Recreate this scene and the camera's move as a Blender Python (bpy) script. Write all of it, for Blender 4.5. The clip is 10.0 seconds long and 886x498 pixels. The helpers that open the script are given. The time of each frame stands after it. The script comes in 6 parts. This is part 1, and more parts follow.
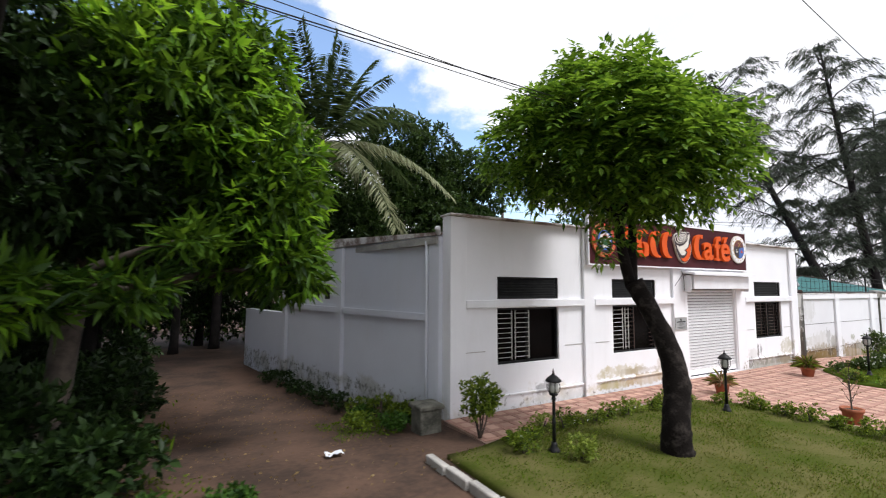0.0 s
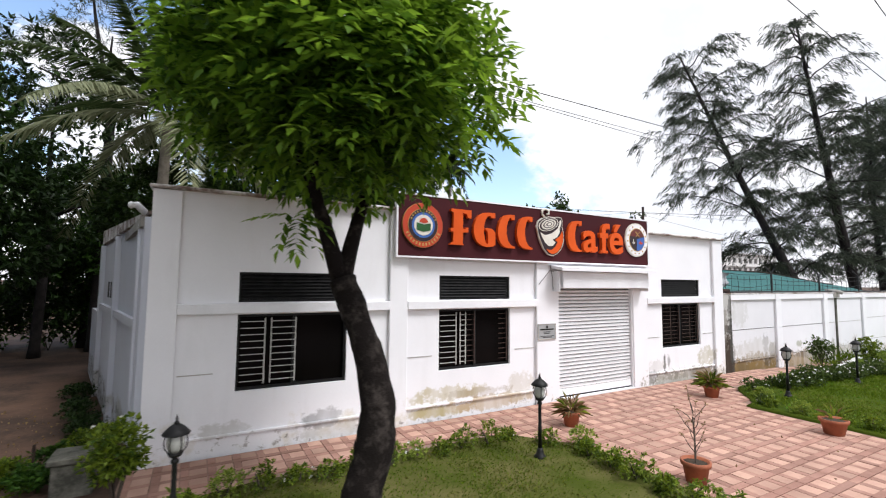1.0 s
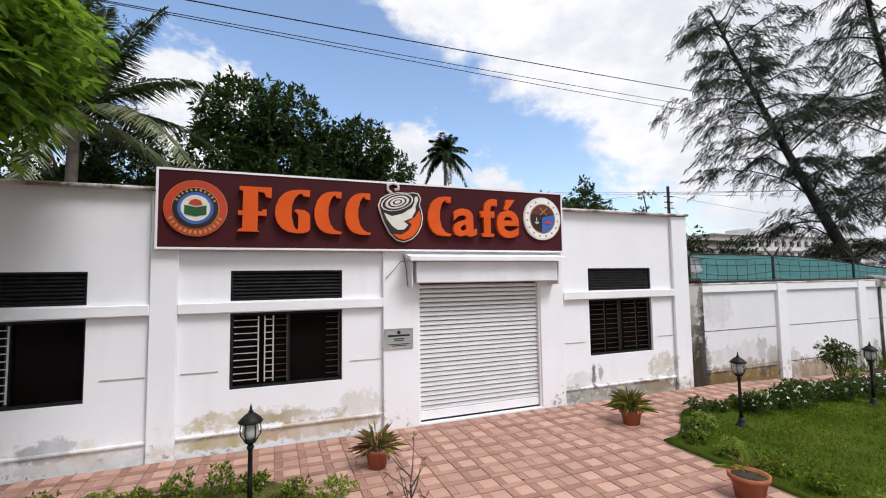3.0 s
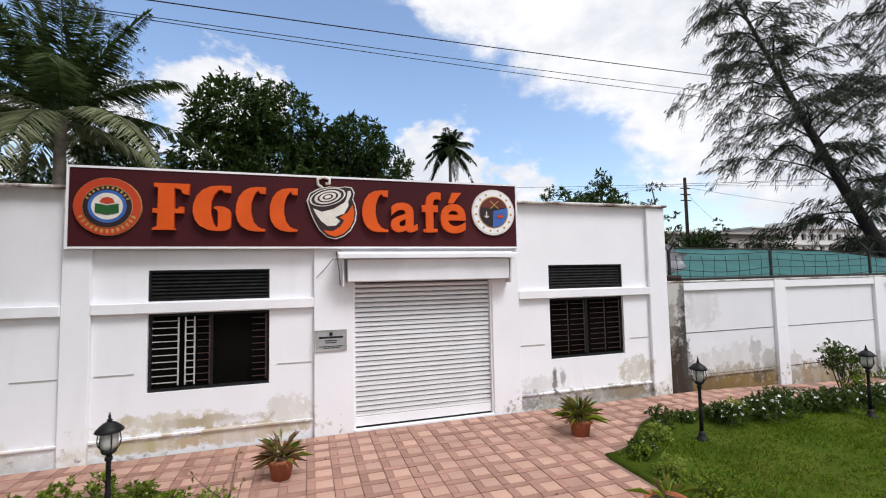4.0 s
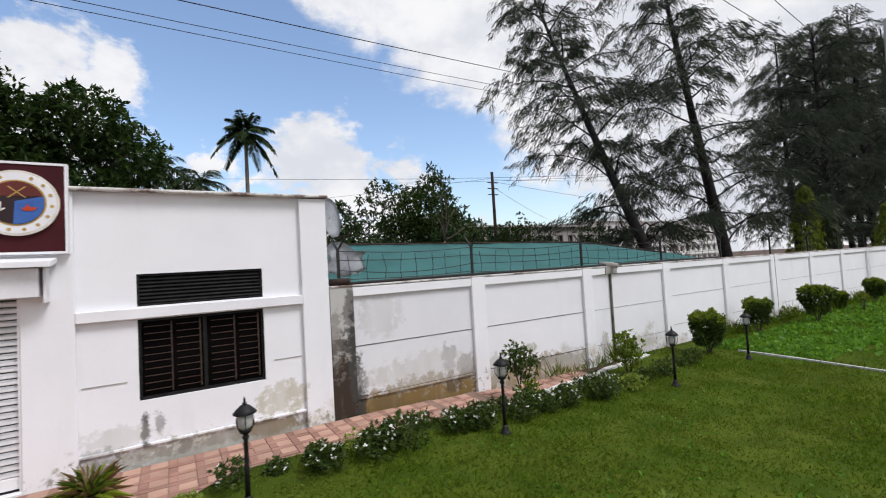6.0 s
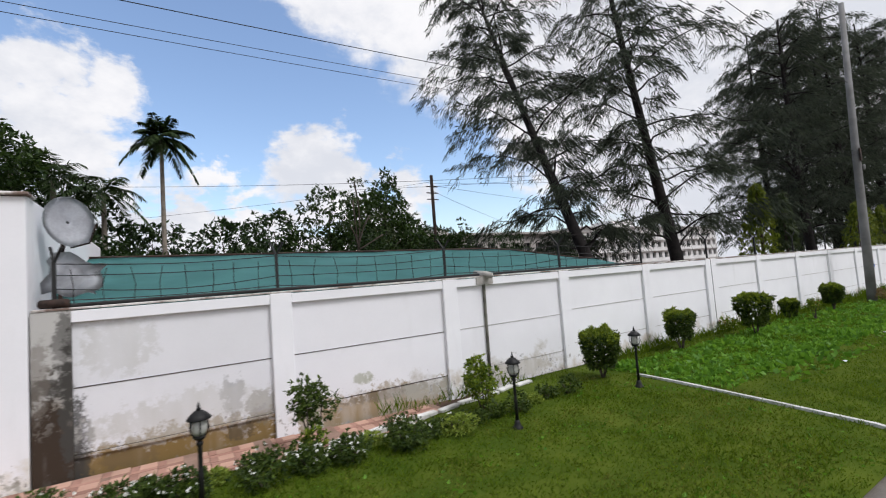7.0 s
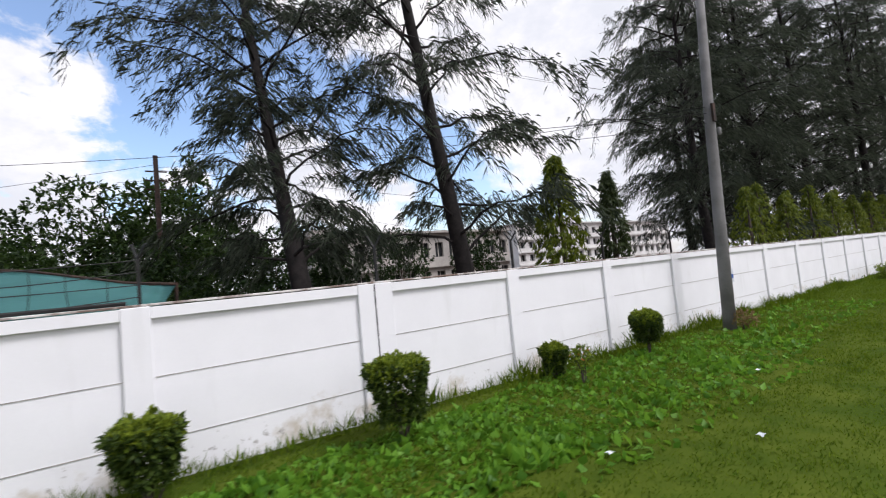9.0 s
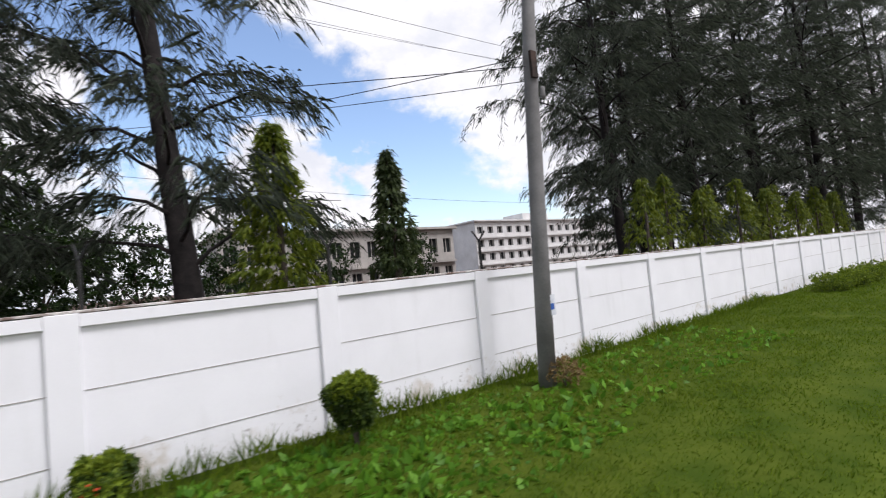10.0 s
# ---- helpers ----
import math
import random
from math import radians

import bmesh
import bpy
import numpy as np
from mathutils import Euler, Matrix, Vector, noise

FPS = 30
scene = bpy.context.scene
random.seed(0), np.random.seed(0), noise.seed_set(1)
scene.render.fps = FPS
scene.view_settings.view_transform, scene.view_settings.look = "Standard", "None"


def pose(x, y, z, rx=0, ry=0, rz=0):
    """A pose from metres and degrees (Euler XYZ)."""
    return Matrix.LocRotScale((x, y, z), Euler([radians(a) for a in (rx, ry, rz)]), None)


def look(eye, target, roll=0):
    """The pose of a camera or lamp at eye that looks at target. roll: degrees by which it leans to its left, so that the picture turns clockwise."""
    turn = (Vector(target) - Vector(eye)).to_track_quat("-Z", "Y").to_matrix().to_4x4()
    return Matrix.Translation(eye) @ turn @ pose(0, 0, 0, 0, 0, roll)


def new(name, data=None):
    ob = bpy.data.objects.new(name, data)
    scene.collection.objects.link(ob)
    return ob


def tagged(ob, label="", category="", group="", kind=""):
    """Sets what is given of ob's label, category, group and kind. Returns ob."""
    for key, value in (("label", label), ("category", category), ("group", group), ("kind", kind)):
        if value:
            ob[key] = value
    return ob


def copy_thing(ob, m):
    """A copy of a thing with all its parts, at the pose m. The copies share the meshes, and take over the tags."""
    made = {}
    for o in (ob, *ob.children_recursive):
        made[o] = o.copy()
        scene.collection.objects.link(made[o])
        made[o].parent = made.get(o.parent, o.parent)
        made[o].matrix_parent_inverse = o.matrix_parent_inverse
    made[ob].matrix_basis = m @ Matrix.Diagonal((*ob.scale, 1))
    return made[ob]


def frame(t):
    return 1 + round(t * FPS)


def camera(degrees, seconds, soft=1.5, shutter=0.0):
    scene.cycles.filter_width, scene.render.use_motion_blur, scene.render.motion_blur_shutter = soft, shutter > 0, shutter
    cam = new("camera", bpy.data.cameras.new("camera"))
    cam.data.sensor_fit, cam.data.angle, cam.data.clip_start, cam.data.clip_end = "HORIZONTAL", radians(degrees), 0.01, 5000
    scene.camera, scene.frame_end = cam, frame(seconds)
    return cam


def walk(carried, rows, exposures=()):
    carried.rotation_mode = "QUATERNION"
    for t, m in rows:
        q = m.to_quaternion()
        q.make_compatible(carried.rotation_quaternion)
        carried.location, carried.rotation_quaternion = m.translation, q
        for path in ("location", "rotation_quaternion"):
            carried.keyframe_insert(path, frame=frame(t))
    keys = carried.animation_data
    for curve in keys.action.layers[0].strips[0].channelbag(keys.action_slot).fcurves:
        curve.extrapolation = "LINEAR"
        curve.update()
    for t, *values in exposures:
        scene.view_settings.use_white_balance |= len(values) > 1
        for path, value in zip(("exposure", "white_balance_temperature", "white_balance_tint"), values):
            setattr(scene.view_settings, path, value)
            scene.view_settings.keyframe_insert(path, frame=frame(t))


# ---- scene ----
cam = camera(90.3, 10.0, soft=1.1, shutter=0.15)
METRES, EYE, TILT, LEAN, TURN = 38.4, 2.352, 0.0, 0.0, -29.4
PATH = [
    (0, (-0.064, 0.021, 2.386), (0.923, 1.752, 2.558), 0.3),
    (0.5, (2.55, -0.041, 2.436), (3.533, 1.693, 2.605), 0.2),
    (1, (4.723, -0.023, 2.468), (5.693, 1.719, 2.62), 0.5),
    (1.5, (6.38, -0.024, 2.433), (7.276, 1.758, 2.585), 0.3),
    (2, (7.56, -0.063, 2.47), (8.388, 1.752, 2.616), -0.9),
    (2.5, (8.466, -0.054, 2.453), (9.259, 1.777, 2.594), -0.9),
    (4, (10.866, -0.144, 2.417), (11.453, 1.764, 2.544), -1.2),
    (4.5, (11.795, -0.201, 2.465), (12.507, 1.665, 2.571), -1.8),
    (5, (12.734, -0.271, 2.398), (13.652, 1.502, 2.514), -2.4),
    (5.5, (14.035, -0.244, 2.467), (15.066, 1.466, 2.57), -2.7),
    (5.7, (14.637, -0.233, 2.467), (15.683, 1.47, 2.548), -3.0),
    (7, (19.44, -0.565, 2.264), (20.495, 1.13, 2.392), -4.3),
    (7.5, (21.92, -0.433, 2.318), (22.986, 1.255, 2.429), -4.6),
    (8, (24.736, -0.124, 2.258), (25.827, 1.548, 2.382), -5.3),
    (8.5, (27.798, -0.227, 2.273), (28.898, 1.439, 2.385), -5.4),
    (9, (31.107, -0.063, 2.256), (32.234, 1.585, 2.368), -5.5),
    (9.5, (34.667, 0.092, 2.274), (35.821, 1.722, 2.375), -5.7),
    (10, (38.472, 0.037, 2.322), (39.643, 1.655, 2.411), -5.4),
]
EXPOSURES = [(0.0, 0.90, 6400, 12), (1.0, 0.88, 6400, 12), (1.5, 0.74, 6400, 12), (2.0, 0.55, 6400, 12), (2.7, 0.56, 6400, 12), (4.0, 0.56, 6400, 12), (5.0, 0.40, 6400, 12), (6.0, 0.43, 6400, 12), (7.0, 0.46, 6400, 12.5), (8.0, 0.54, 6400, 13.5), (9.0, 0.66, 6400, 15), (10.0, 0.64, 6400, 15)]
walk(cam, [(t, look(eye, target, roll)) for t, eye, target, roll in PATH], exposures=EXPOSURES)

# ---------------------------------------------------------------- world, sun
SUN_EL, SUN_AZ = 56.0, 148.0      # degrees; azimuth from +y towards +x
world = bpy.data.worlds.new("sky")
scene.world = world
world.use_nodes = True
wn, wl = world.node_tree.nodes, world.node_tree.links
wn.clear()


w_out = wn.new("ShaderNodeOutputWorld")
sky = wn.new("ShaderNodeTexSky")
sky.sky_type = 'NISHITA'
sky.sun_disc = False
sky.sun_elevation = radians(SUN_EL)
sky.sun_rotation = radians(SUN_AZ)
sky.air_density, sky.dust_density, sky.ozone_density = 1.1, 1.2, 1.5
tc = wn.new("ShaderNodeTexCoord")


def wmath(op, a, b=None):
    n = wn.new("ShaderNodeMath")
    n.operation = op
    for i, v in enumerate((a, b)):
        if v is None:
            continue
        if isinstance(v, (int, float)):
            n.inputs[i].default_value = v
        else:
            wl.new(v, n.inputs[i])
    return n.outputs[0]


def wdot(vec):
    n = wn.new("ShaderNodeVectorMath")
    n.operation = 'DOT_PRODUCT'
    wl.new(tc.outputs["Generated"], n.inputs[0])
    n.inputs[1].default_value = vec
    return n.outputs["Value"]


def wnoise(scale, detail, rough, dist=0.0, stretch=(1, 1, 1.6)):
    m = wn.new("ShaderNodeMapping")
    m.inputs["Scale"].default_value = stretch
    wl.new(tc.outputs["Generated"], m.inputs["Vector"])
    n = wn.new("ShaderNodeTexNoise")
    n.inputs["Scale"].default_value, n.inputs["Detail"].default_value = scale, detail
    n.inputs["Roughness"].default_value, n.inputs["Distortion"].default_value = rough, dist
    wl.new(m.outputs[0], n.inputs["Vector"])
    return n.outputs["Fac"]


def wramp(v, lo, hi):
    n = wn.new("ShaderNodeMapRange")
    n.interpolation_type = 'SMOOTHSTEP'
    n.inputs["From Min"].default_value, n.inputs["From Max"].default_value = lo, hi
    wl.new(v, n.inputs["Value"])
    return n.outputs[0]


puff = wmath('SUBTRACT', wnoise(5.0, 8, 0.58, 0.3), 0.5)
fine = wmath('SUBTRACT', wnoise(16.0, 6, 0.6), 0.5)
# a tall bank of cloud over the right, a low heaped one along the horizon, a blue lane between them
bank = wmath('SUBTRACT', wmath('ADD', wmath('MULTIPLY', puff, 0.24), wmath('MULTIPLY', fine, 0.10)), wdot((-0.345, 0.556, -0.756)))
low = wmath('SUBTRACT', wmath('ADD', wmath('MULTIPLY', puff, 0.50), wmath('MULTIPLY', fine, 0.16)), wmath('ADD', wdot((0.16, -0.26, 0.95)), 0.045))


def heap(az, el, size):
    """A rounded cumulus head at that bearing and height, size degrees in radius."""
    az, el = radians(az), radians(el)
    way = (math.sin(az) * math.cos(el), math.cos(az) * math.cos(el), math.sin(el))
    edge = wmath('SUBTRACT', wdot(way), math.cos(radians(size)))
    return wramp(wmath('ADD', wmath('ADD', wmath('MULTIPLY', puff, 0.040), wmath('MULTIPLY', fine, 0.016)), edge), 0.0, 0.006)


heaps = [heap(*h) for h in ((-10.5, 17.5, 8.8), (-18.5, 17.0, 7.0), (-5.0, 11.5, 6.0), (17.0, 11.5, 8.0), (25.5, 8.5, 7.5))]
cloud = wmath('MAXIMUM', wramp(bank, -0.015, 0.05), wramp(low, 0.0, 0.04))
for h in heaps:
    cloud = wmath('MAXIMUM', cloud, h)
shade = wramp(wmath('ADD', wnoise(3.2, 6, 0.6), wmath('MULTIPLY', fine, 0.35)), 0.36, 0.66)
grey = wn.new("ShaderNodeMix")
grey.data_type = 'RGBA'
grey.inputs["A"].default_value = (0.76, 0.79, 0.84, 1)
grey.inputs["B"].default_value = (1.0, 1.0, 1.0, 1)
wl.new(shade, grey.inputs["Factor"])
bg_sky, bg_cloud = wn.new("ShaderNodeBackground"), wn.new("ShaderNodeBackground")
wl.new(sky.outputs[0], bg_sky.inputs["Color"])
bg_sky.inputs["Strength"].default_value = 0.15
wl.new(grey.outputs["Result"], bg_cloud.inputs["Color"])
bg_cloud.inputs["Strength"].default_value = 0.70
w_mix = wn.new("ShaderNodeMixShader")
wl.new(cloud, w_mix.inputs[0])
wl.new(bg_sky.outputs[0], w_mix.inputs[1])
wl.new(bg_cloud.outputs[0], w_mix.inputs[2])
wl.new(w_mix.outputs[0], w_out.inputs["Surface"])

sun_data = bpy.data.lights.new("sun", 'SUN')
sun_data.energy, sun_data.angle, sun_data.color = 2.0, radians(20), (1.0, 0.985, 0.98)
sun = new("sun", sun_data)
sd = Vector((math.sin(radians(SUN_AZ)) * math.cos(radians(SUN_EL)), math.cos(radians(SUN_AZ)) * math.cos(radians(SUN_EL)), math.sin(radians(SUN_EL))))
sun.matrix_world = look(sd * 60, (0, 0, 0))


# ---------------------------------------------------------------- materials
def mat(name, c1, c2, rough=0.8, scale=6.0, bump=0.2, fine=60.0, metal=0.0, spec=0.3, island=0.0, rnd=0.0, coord="Object", low=0.35, high=0.65):
    """Two colours mixed by noise at two scales, with fine relief."""
    m = bpy.data.materials.new(name)
    m.use_nodes = True
    n, l = m.node_tree.nodes, m.node_tree.links
    b = n["Principled BSDF"]
    b.inputs["Roughness"].default_value, b.inputs["Metallic"].default_value = rough, metal
    b.inputs["Specular IOR Level"].default_value = spec
    t = n.new("ShaderNodeTexCoord")
    big, small = n.new("ShaderNodeTexNoise"), n.new("ShaderNodeTexNoise")
    big.inputs["Scale"].default_value, big.inputs["Detail"].default_value = scale, 5
    small.inputs["Scale"].default_value, small.inputs["Detail"].default_value = fine, 3
    l.new(t.outputs[coord], big.inputs["Vector"])
    l.new(t.outputs[coord], small.inputs["Vector"])
    add = n.new("ShaderNodeMath")
    add.operation = 'MULTIPLY_ADD'
    l.new(small.outputs["Fac"], add.inputs[0])
    add.inputs[1].default_value = 0.35
    l.new(big.outputs["Fac"], add.inputs[2])
    r = n.new("ShaderNodeMapRange")
    r.inputs["From Min"].default_value, r.inputs["From Max"].default_value = low + 0.17, high + 0.17
    l.new(add.outputs[0], r.inputs["Value"])
    mix = n.new("ShaderNodeMix")
    mix.data_type = 'RGBA'
    mix.inputs["A"].default_value, mix.inputs["B"].default_value = (*c1, 1), (*c2, 1)
    l.new(r.outputs[0], mix.inputs["Factor"])
    col = mix.outputs["Result"]
    if island or rnd:
        src = n.new("ShaderNodeNewGeometry").outputs["Random Per Island"] if island else n.new("ShaderNodeObjectInfo").outputs["Random"]
        v = n.new("ShaderNodeMapRange")
        amt = island or rnd
        v.inputs["To Min"].default_value, v.inputs["To Max"].default_value = 1 - amt, 1 + amt
        l.new(src, v.inputs["Value"])
        h = n.new("ShaderNodeHueSaturation")
        l.new(v.outputs[0], h.inputs["Value"])
        l.new(col, h.inputs["Color"])
        col = h.outputs["Color"]
    l.new(col, b.inputs["Base Color"])
    if bump:
        bp = n.new("ShaderNodeBump")
        bp.inputs["Strength"].default_value, bp.inputs["Distance"].default_value = bump, 0.02
        l.new(add.outputs[0], bp.inputs["Height"])
        l.new(bp.outputs[0], b.inputs["Normal"])
    return m


def leaf_mat(name, dark, light, glow=0.35, rough=0.5, spec=0.2):
    """A leaf: each one its own green, thin enough to let light through."""
    m = bpy.data.materials.new(name)
    m.use_nodes = True
    n, l = m.node_tree.nodes, m.node_tree.links
    b, out = n["Principled BSDF"], n["Material Output"]
    b.inputs["Roughness"].default_value = rough
    b.inputs["Specular IOR Level"].default_value = spec
    g = n.new("ShaderNodeNewGeometry")
    mix = n.new("ShaderNodeMix")
    mix.data_type = 'RGBA'
    mix.inputs["A"].default_value, mix.inputs["B"].default_value = (*dark, 1), (*light, 1)
    l.new(g.outputs["Random Per Island"], mix.inputs["Factor"])
    l.new(mix.outputs["Result"], b.inputs["Base Color"])
    tr = n.new("ShaderNodeBsdfTranslucent")
    hs = n.new("ShaderNodeHueSaturation")
    hs.inputs["Value"].default_value, hs.inputs["Hue"].default_value = 1.7, 0.485
    l.new(mix.outputs["Result"], hs.inputs["Color"])
    l.new(hs.outputs[0], tr.inputs["Color"])
    ms = n.new("ShaderNodeMixShader")
    ms.inputs[0].default_value = glow
    l.new(b.outputs[0], ms.inputs[1])
    l.new(tr.outputs[0], ms.inputs[2])
    l.new(ms.outputs[0], out.inputs["Surface"])
    return m


def stained_paint(name, paint, stain, dirt, z_stain, amount, seedv=0.0, patches=()):
    """White limewash with damp blotches and flaked patches below z_stain, faint streaks above."""
    m = mat(name, paint, tuple(c * 0.95 for c in paint), 0.85, 1.3, 0.12, 40, low=0.3, high=0.7)
    n, l = m.node_tree.nodes, m.node_tree.links
    b = n["Principled BSDF"]
    base = b.inputs["Base Color"].links[0].from_socket
    t = n.new("ShaderNodeTexCoord")
    mp = n.new("ShaderNodeMapping")
    mp.inputs["Location"].default_value = (seedv, seedv * 0.7, 0)
    l.new(t.outputs["Object"], mp.inputs["Vector"])
    sep = n.new("ShaderNodeSeparateXYZ")
    l.new(t.outputs["Object"], sep.inputs[0])
    blot = n.new("ShaderNodeTexNoise")
    blot.inputs["Scale"].default_value, blot.inputs["Detail"].default_value, blot.inputs["Roughness"].default_value = 1.1, 9, 0.68
    l.new(mp.outputs[0], blot.inputs["Vector"])
    crumb = n.new("ShaderNodeTexNoise")
    crumb.inputs["Scale"].default_value, crumb.inputs["Detail"].default_value, crumb.inputs["Roughness"].default_value = 7.0, 8, 0.7
    l.new(mp.outputs[0], crumb.inputs["Vector"])
    mps = n.new("ShaderNodeMapping")
    mps.inputs["Scale"].default_value = (2.6, 2.6, 0.5)
    mps.inputs["Location"].default_value = (seedv * 3, 0, 0)
    l.new(t.outputs["Object"], mps.inputs["Vector"])
    streak = n.new("ShaderNodeTexNoise")
    streak.inputs["Scale"].default_value, streak.inputs["Detail"].default_value = 1.2, 7
    l.new(mps.outputs[0], streak.inputs["Vector"])

    def rng(v, a, c, d, e):
        q = n.new("ShaderNodeMapRange")
        for key, val in zip(("From Min", "From Max", "To Min", "To Max"), (a, c, d, e)):
            q.inputs[key].default_value = val
        l.new(v, q.inputs["Value"])
        return q.outputs[0]

    def op(kind, a, c):
        q = n.new("ShaderNodeMath")
        q.operation = kind
        q.use_clamp = kind != 'ADD'
        for i, v in enumerate((a, c)):
            if isinstance(v, (int, float)):
                q.inputs[i].default_value = v
            else:
                l.new(v, q.inputs[i])
        return q.outputs[0]

    reach = rng(sep.outputs["Z"], z_stain * 0.35, z_stain * 2.4, amount, -0.13)
    f1 = rng(op('ADD', blot.outputs["Fac"], reach), 0.60, 0.74, 0, 1)
    f2 = rng(op('ADD', crumb.outputs["Fac"], reach), 0.66, 0.74, 0, 1)
    f3 = rng(streak.outputs["Fac"], 0.58, 0.82, 0, 0.26)

    def lay(a, colour, f):
        x = n.new("ShaderNodeMix")
        x.data_type = 'RGBA'
        l.new(a, x.inputs["A"])
        x.inputs["B"].default_value = (*colour, 1)
        l.new(f, x.inputs["Factor"])
        return x.outputs["Result"]

    c = lay(base, (0.55, 0.55, 0.54), f3)
    c = lay(c, stain, op('MULTIPLY', f1, 0.75))
    c = lay(c, dirt, op('MULTIPLY', f2, 0.8))
    # single stains: centre, reach along and up the wall, colour, depth
    rag = op('ADD', rng(crumb.outputs["Fac"], 0.32, 0.68, -1.1, 1.1), rng(blot.outputs["Fac"], 0.3, 0.7, -0.6, 0.6))
    worn = rng(streak.outputs["Fac"], 0.35, 0.62, 0.75, 1.35)
    for px, pz, rx, rz, colour, depth in patches:
        sq = []
        for axis, mid, reach_ in (("X", px, rx), ("Z", pz, rz)):
            q = n.new("ShaderNodeMath")
            q.operation = 'SUBTRACT'
            l.new(sep.outputs[axis], q.inputs[0])
            q.inputs[1].default_value = mid
            d = n.new("ShaderNodeMath")
            d.operation = 'DIVIDE'
            l.new(q.outputs[0], d.inputs[0])
            d.inputs[1].default_value = reach_
            p = n.new("ShaderNodeMath")
            p.operation = 'MULTIPLY'
            l.new(d.outputs[0], p.inputs[0])
            l.new(d.outputs[0], p.inputs[1])
            sq.append(p.outputs[0])
        c = lay(c, colour, op('MULTIPLY', rng(op('ADD', op('ADD', sq[0], sq[1]), rag), 1.30, 0.60, 0, depth), worn))
    l.new(c, b.inputs["Base Color"])
    return m


WHITE = (0.80, 0.80, 0.825)
OCHRE, UMBER, SOOT, ASHEN = (0.42, 0.36, 0.19), (0.24, 0.17, 0.085), (0.05, 0.047, 0.042), (0.40, 0.39, 0.35)
FACADE_STAINS = (
    (15.24, 0.43, 0.060, 0.24, SOOT, 0.85), (15.41, 0.52, 0.080, 0.15, SOOT, 0.60), (15.25, 0.15, 0.070, 0.13, SOOT, 0.60),
    (16.2, 0.06, 1.60, 0.20, ASHEN, 0.95), (16.4, 0.12, 1.2, 0.10, (0.20, 0.18, 0.15), 0.55), (16.9, 0.10, 0.40, 0.12, UMBER, 0.45), (14.72, 0.16, 0.20, 0.15, SOOT, 0.40),
    (15.0, 0.42, 0.45, 0.16, ASHEN, 0.35), (17.08, 0.52, 0.36, 0.24, (0.46, 0.43, 0.33), 0.60),
    (8.85, 0.42, 0.80, 0.13, OCHRE, 0.55), (8.7, 0.13, 0.65, 0.10, OCHRE, 0.70), (9.9, 0.17, 0.95, 0.13, (0.46, 0.36, 0.24), 0.75),
    (10.6, 0.36, 0.32, 0.30, (0.50, 0.46, 0.38), 0.45), (9.5, 0.38, 0.70, 0.08, UMBER, 0.35),
    (6.55, 0.30, 0.35, 0.15, SOOT, 0.40), (5.1, 0.33, 0.35, 0.10, ASHEN, 0.40), (6.9, 0.08, 0.80, 0.12, ASHEN, 0.40))
PANEL_STAINS = (
    (19.5, 0.02, 1.90, 0.36, UMBER, 1.0), (19.4, 0.0, 1.70, 0.26, (0.20, 0.13, 0.045), 0.8), (18.9, 0.12, 0.30, 0.16, (0.16, 0.11, 0.05), 0.70), (20.3, 0.12, 0.22, 0.14, SOOT, 0.55),
    (18.32, 0.45, 0.16, 0.62, SOOT, 0.75), (20.22, 0.66, 0.16, 0.30, SOOT, 0.45), (20.62, 0.45, 0.22, 0.24, (0.20, 0.18, 0.15), 0.70),
    (18.75, 1.65, 0.45, 0.42, ASHEN, 0.30), (19.6, 0.55, 1.30, 0.30, (0.50, 0.49, 0.46), 0.50))
DAMP_STAINS = (
    (22.7, 0.0, 1.60, 0.32, (0.30, 0.23, 0.14), 0.90), (22.9, 0.18, 0.9, 0.10, SOOT, 0.4), (22.35, 0.55, 0.17, 0.11, (0.24, 0.25, 0.14), 0.60), (21.35, 0.25, 0.22, 0.30, ASHEN, 0.50),
    (23.6, 0.10, 0.70, 0.18, ASHEN, 0.60), (25.9, 0.10, 1.20, 0.24, (0.38, 0.34, 0.27), 0.55), (24.9, 0.25, 0.16, 0.35, (0.22, 0.20, 0.13), 0.50))
PIER_STAINS = ((18.1, 0.20, 0.60, 1.05, (0.040, 0.027, 0.018), 1.0), (18.1, 1.2, 0.4, 0.14, SOOT, 0.8), (18.25, 0.9, 0.10, 0.8, SOOT, 0.9), (18.22, 1.70, 0.12, 0.50, SOOT, 0.60), (17.95, 1.35, 0.10, 0.55, (0.16, 0.14, 0.12), 0.60))
M_PAINT = stained_paint("white_limewash", WHITE, (0.52, 0.46, 0.32), (0.22, 0.20, 0.17), 0.36, 0.09, 0.0, FACADE_STAINS)
M_WALLP = stained_paint("weathered_limewash", WHITE, (0.45, 0.38, 0.28), (0.22, 0.20, 0.18), 0.36, 0.10, 3.0)
M_WALLD = stained_paint("damp_limewash", (0.76, 0.757, 0.785), (0.38, 0.34, 0.27), (0.20, 0.19, 0.18), 0.45, 0.11, 9.0, DAMP_STAINS)
M_WALLF = stained_paint("foul_limewash", (0.70, 0.70, 0.725), (0.30, 0.235, 0.175), (0.13, 0.11, 0.095), 0.60, 0.10, 14.0, PANEL_STAINS)
M_DAMP = stained_paint("mouldy_plaster", (0.46, 0.45, 0.43), (0.17, 0.14, 0.11), (0.075, 0.065, 0.055), 1.2, 0.16, 5.0, PIER_STAINS)
M_TRIM = mat("white_trim_paint", (0.80, 0.80, 0.825), (0.73, 0.73, 0.755), 0.75, 2.0, 0.08, 50)
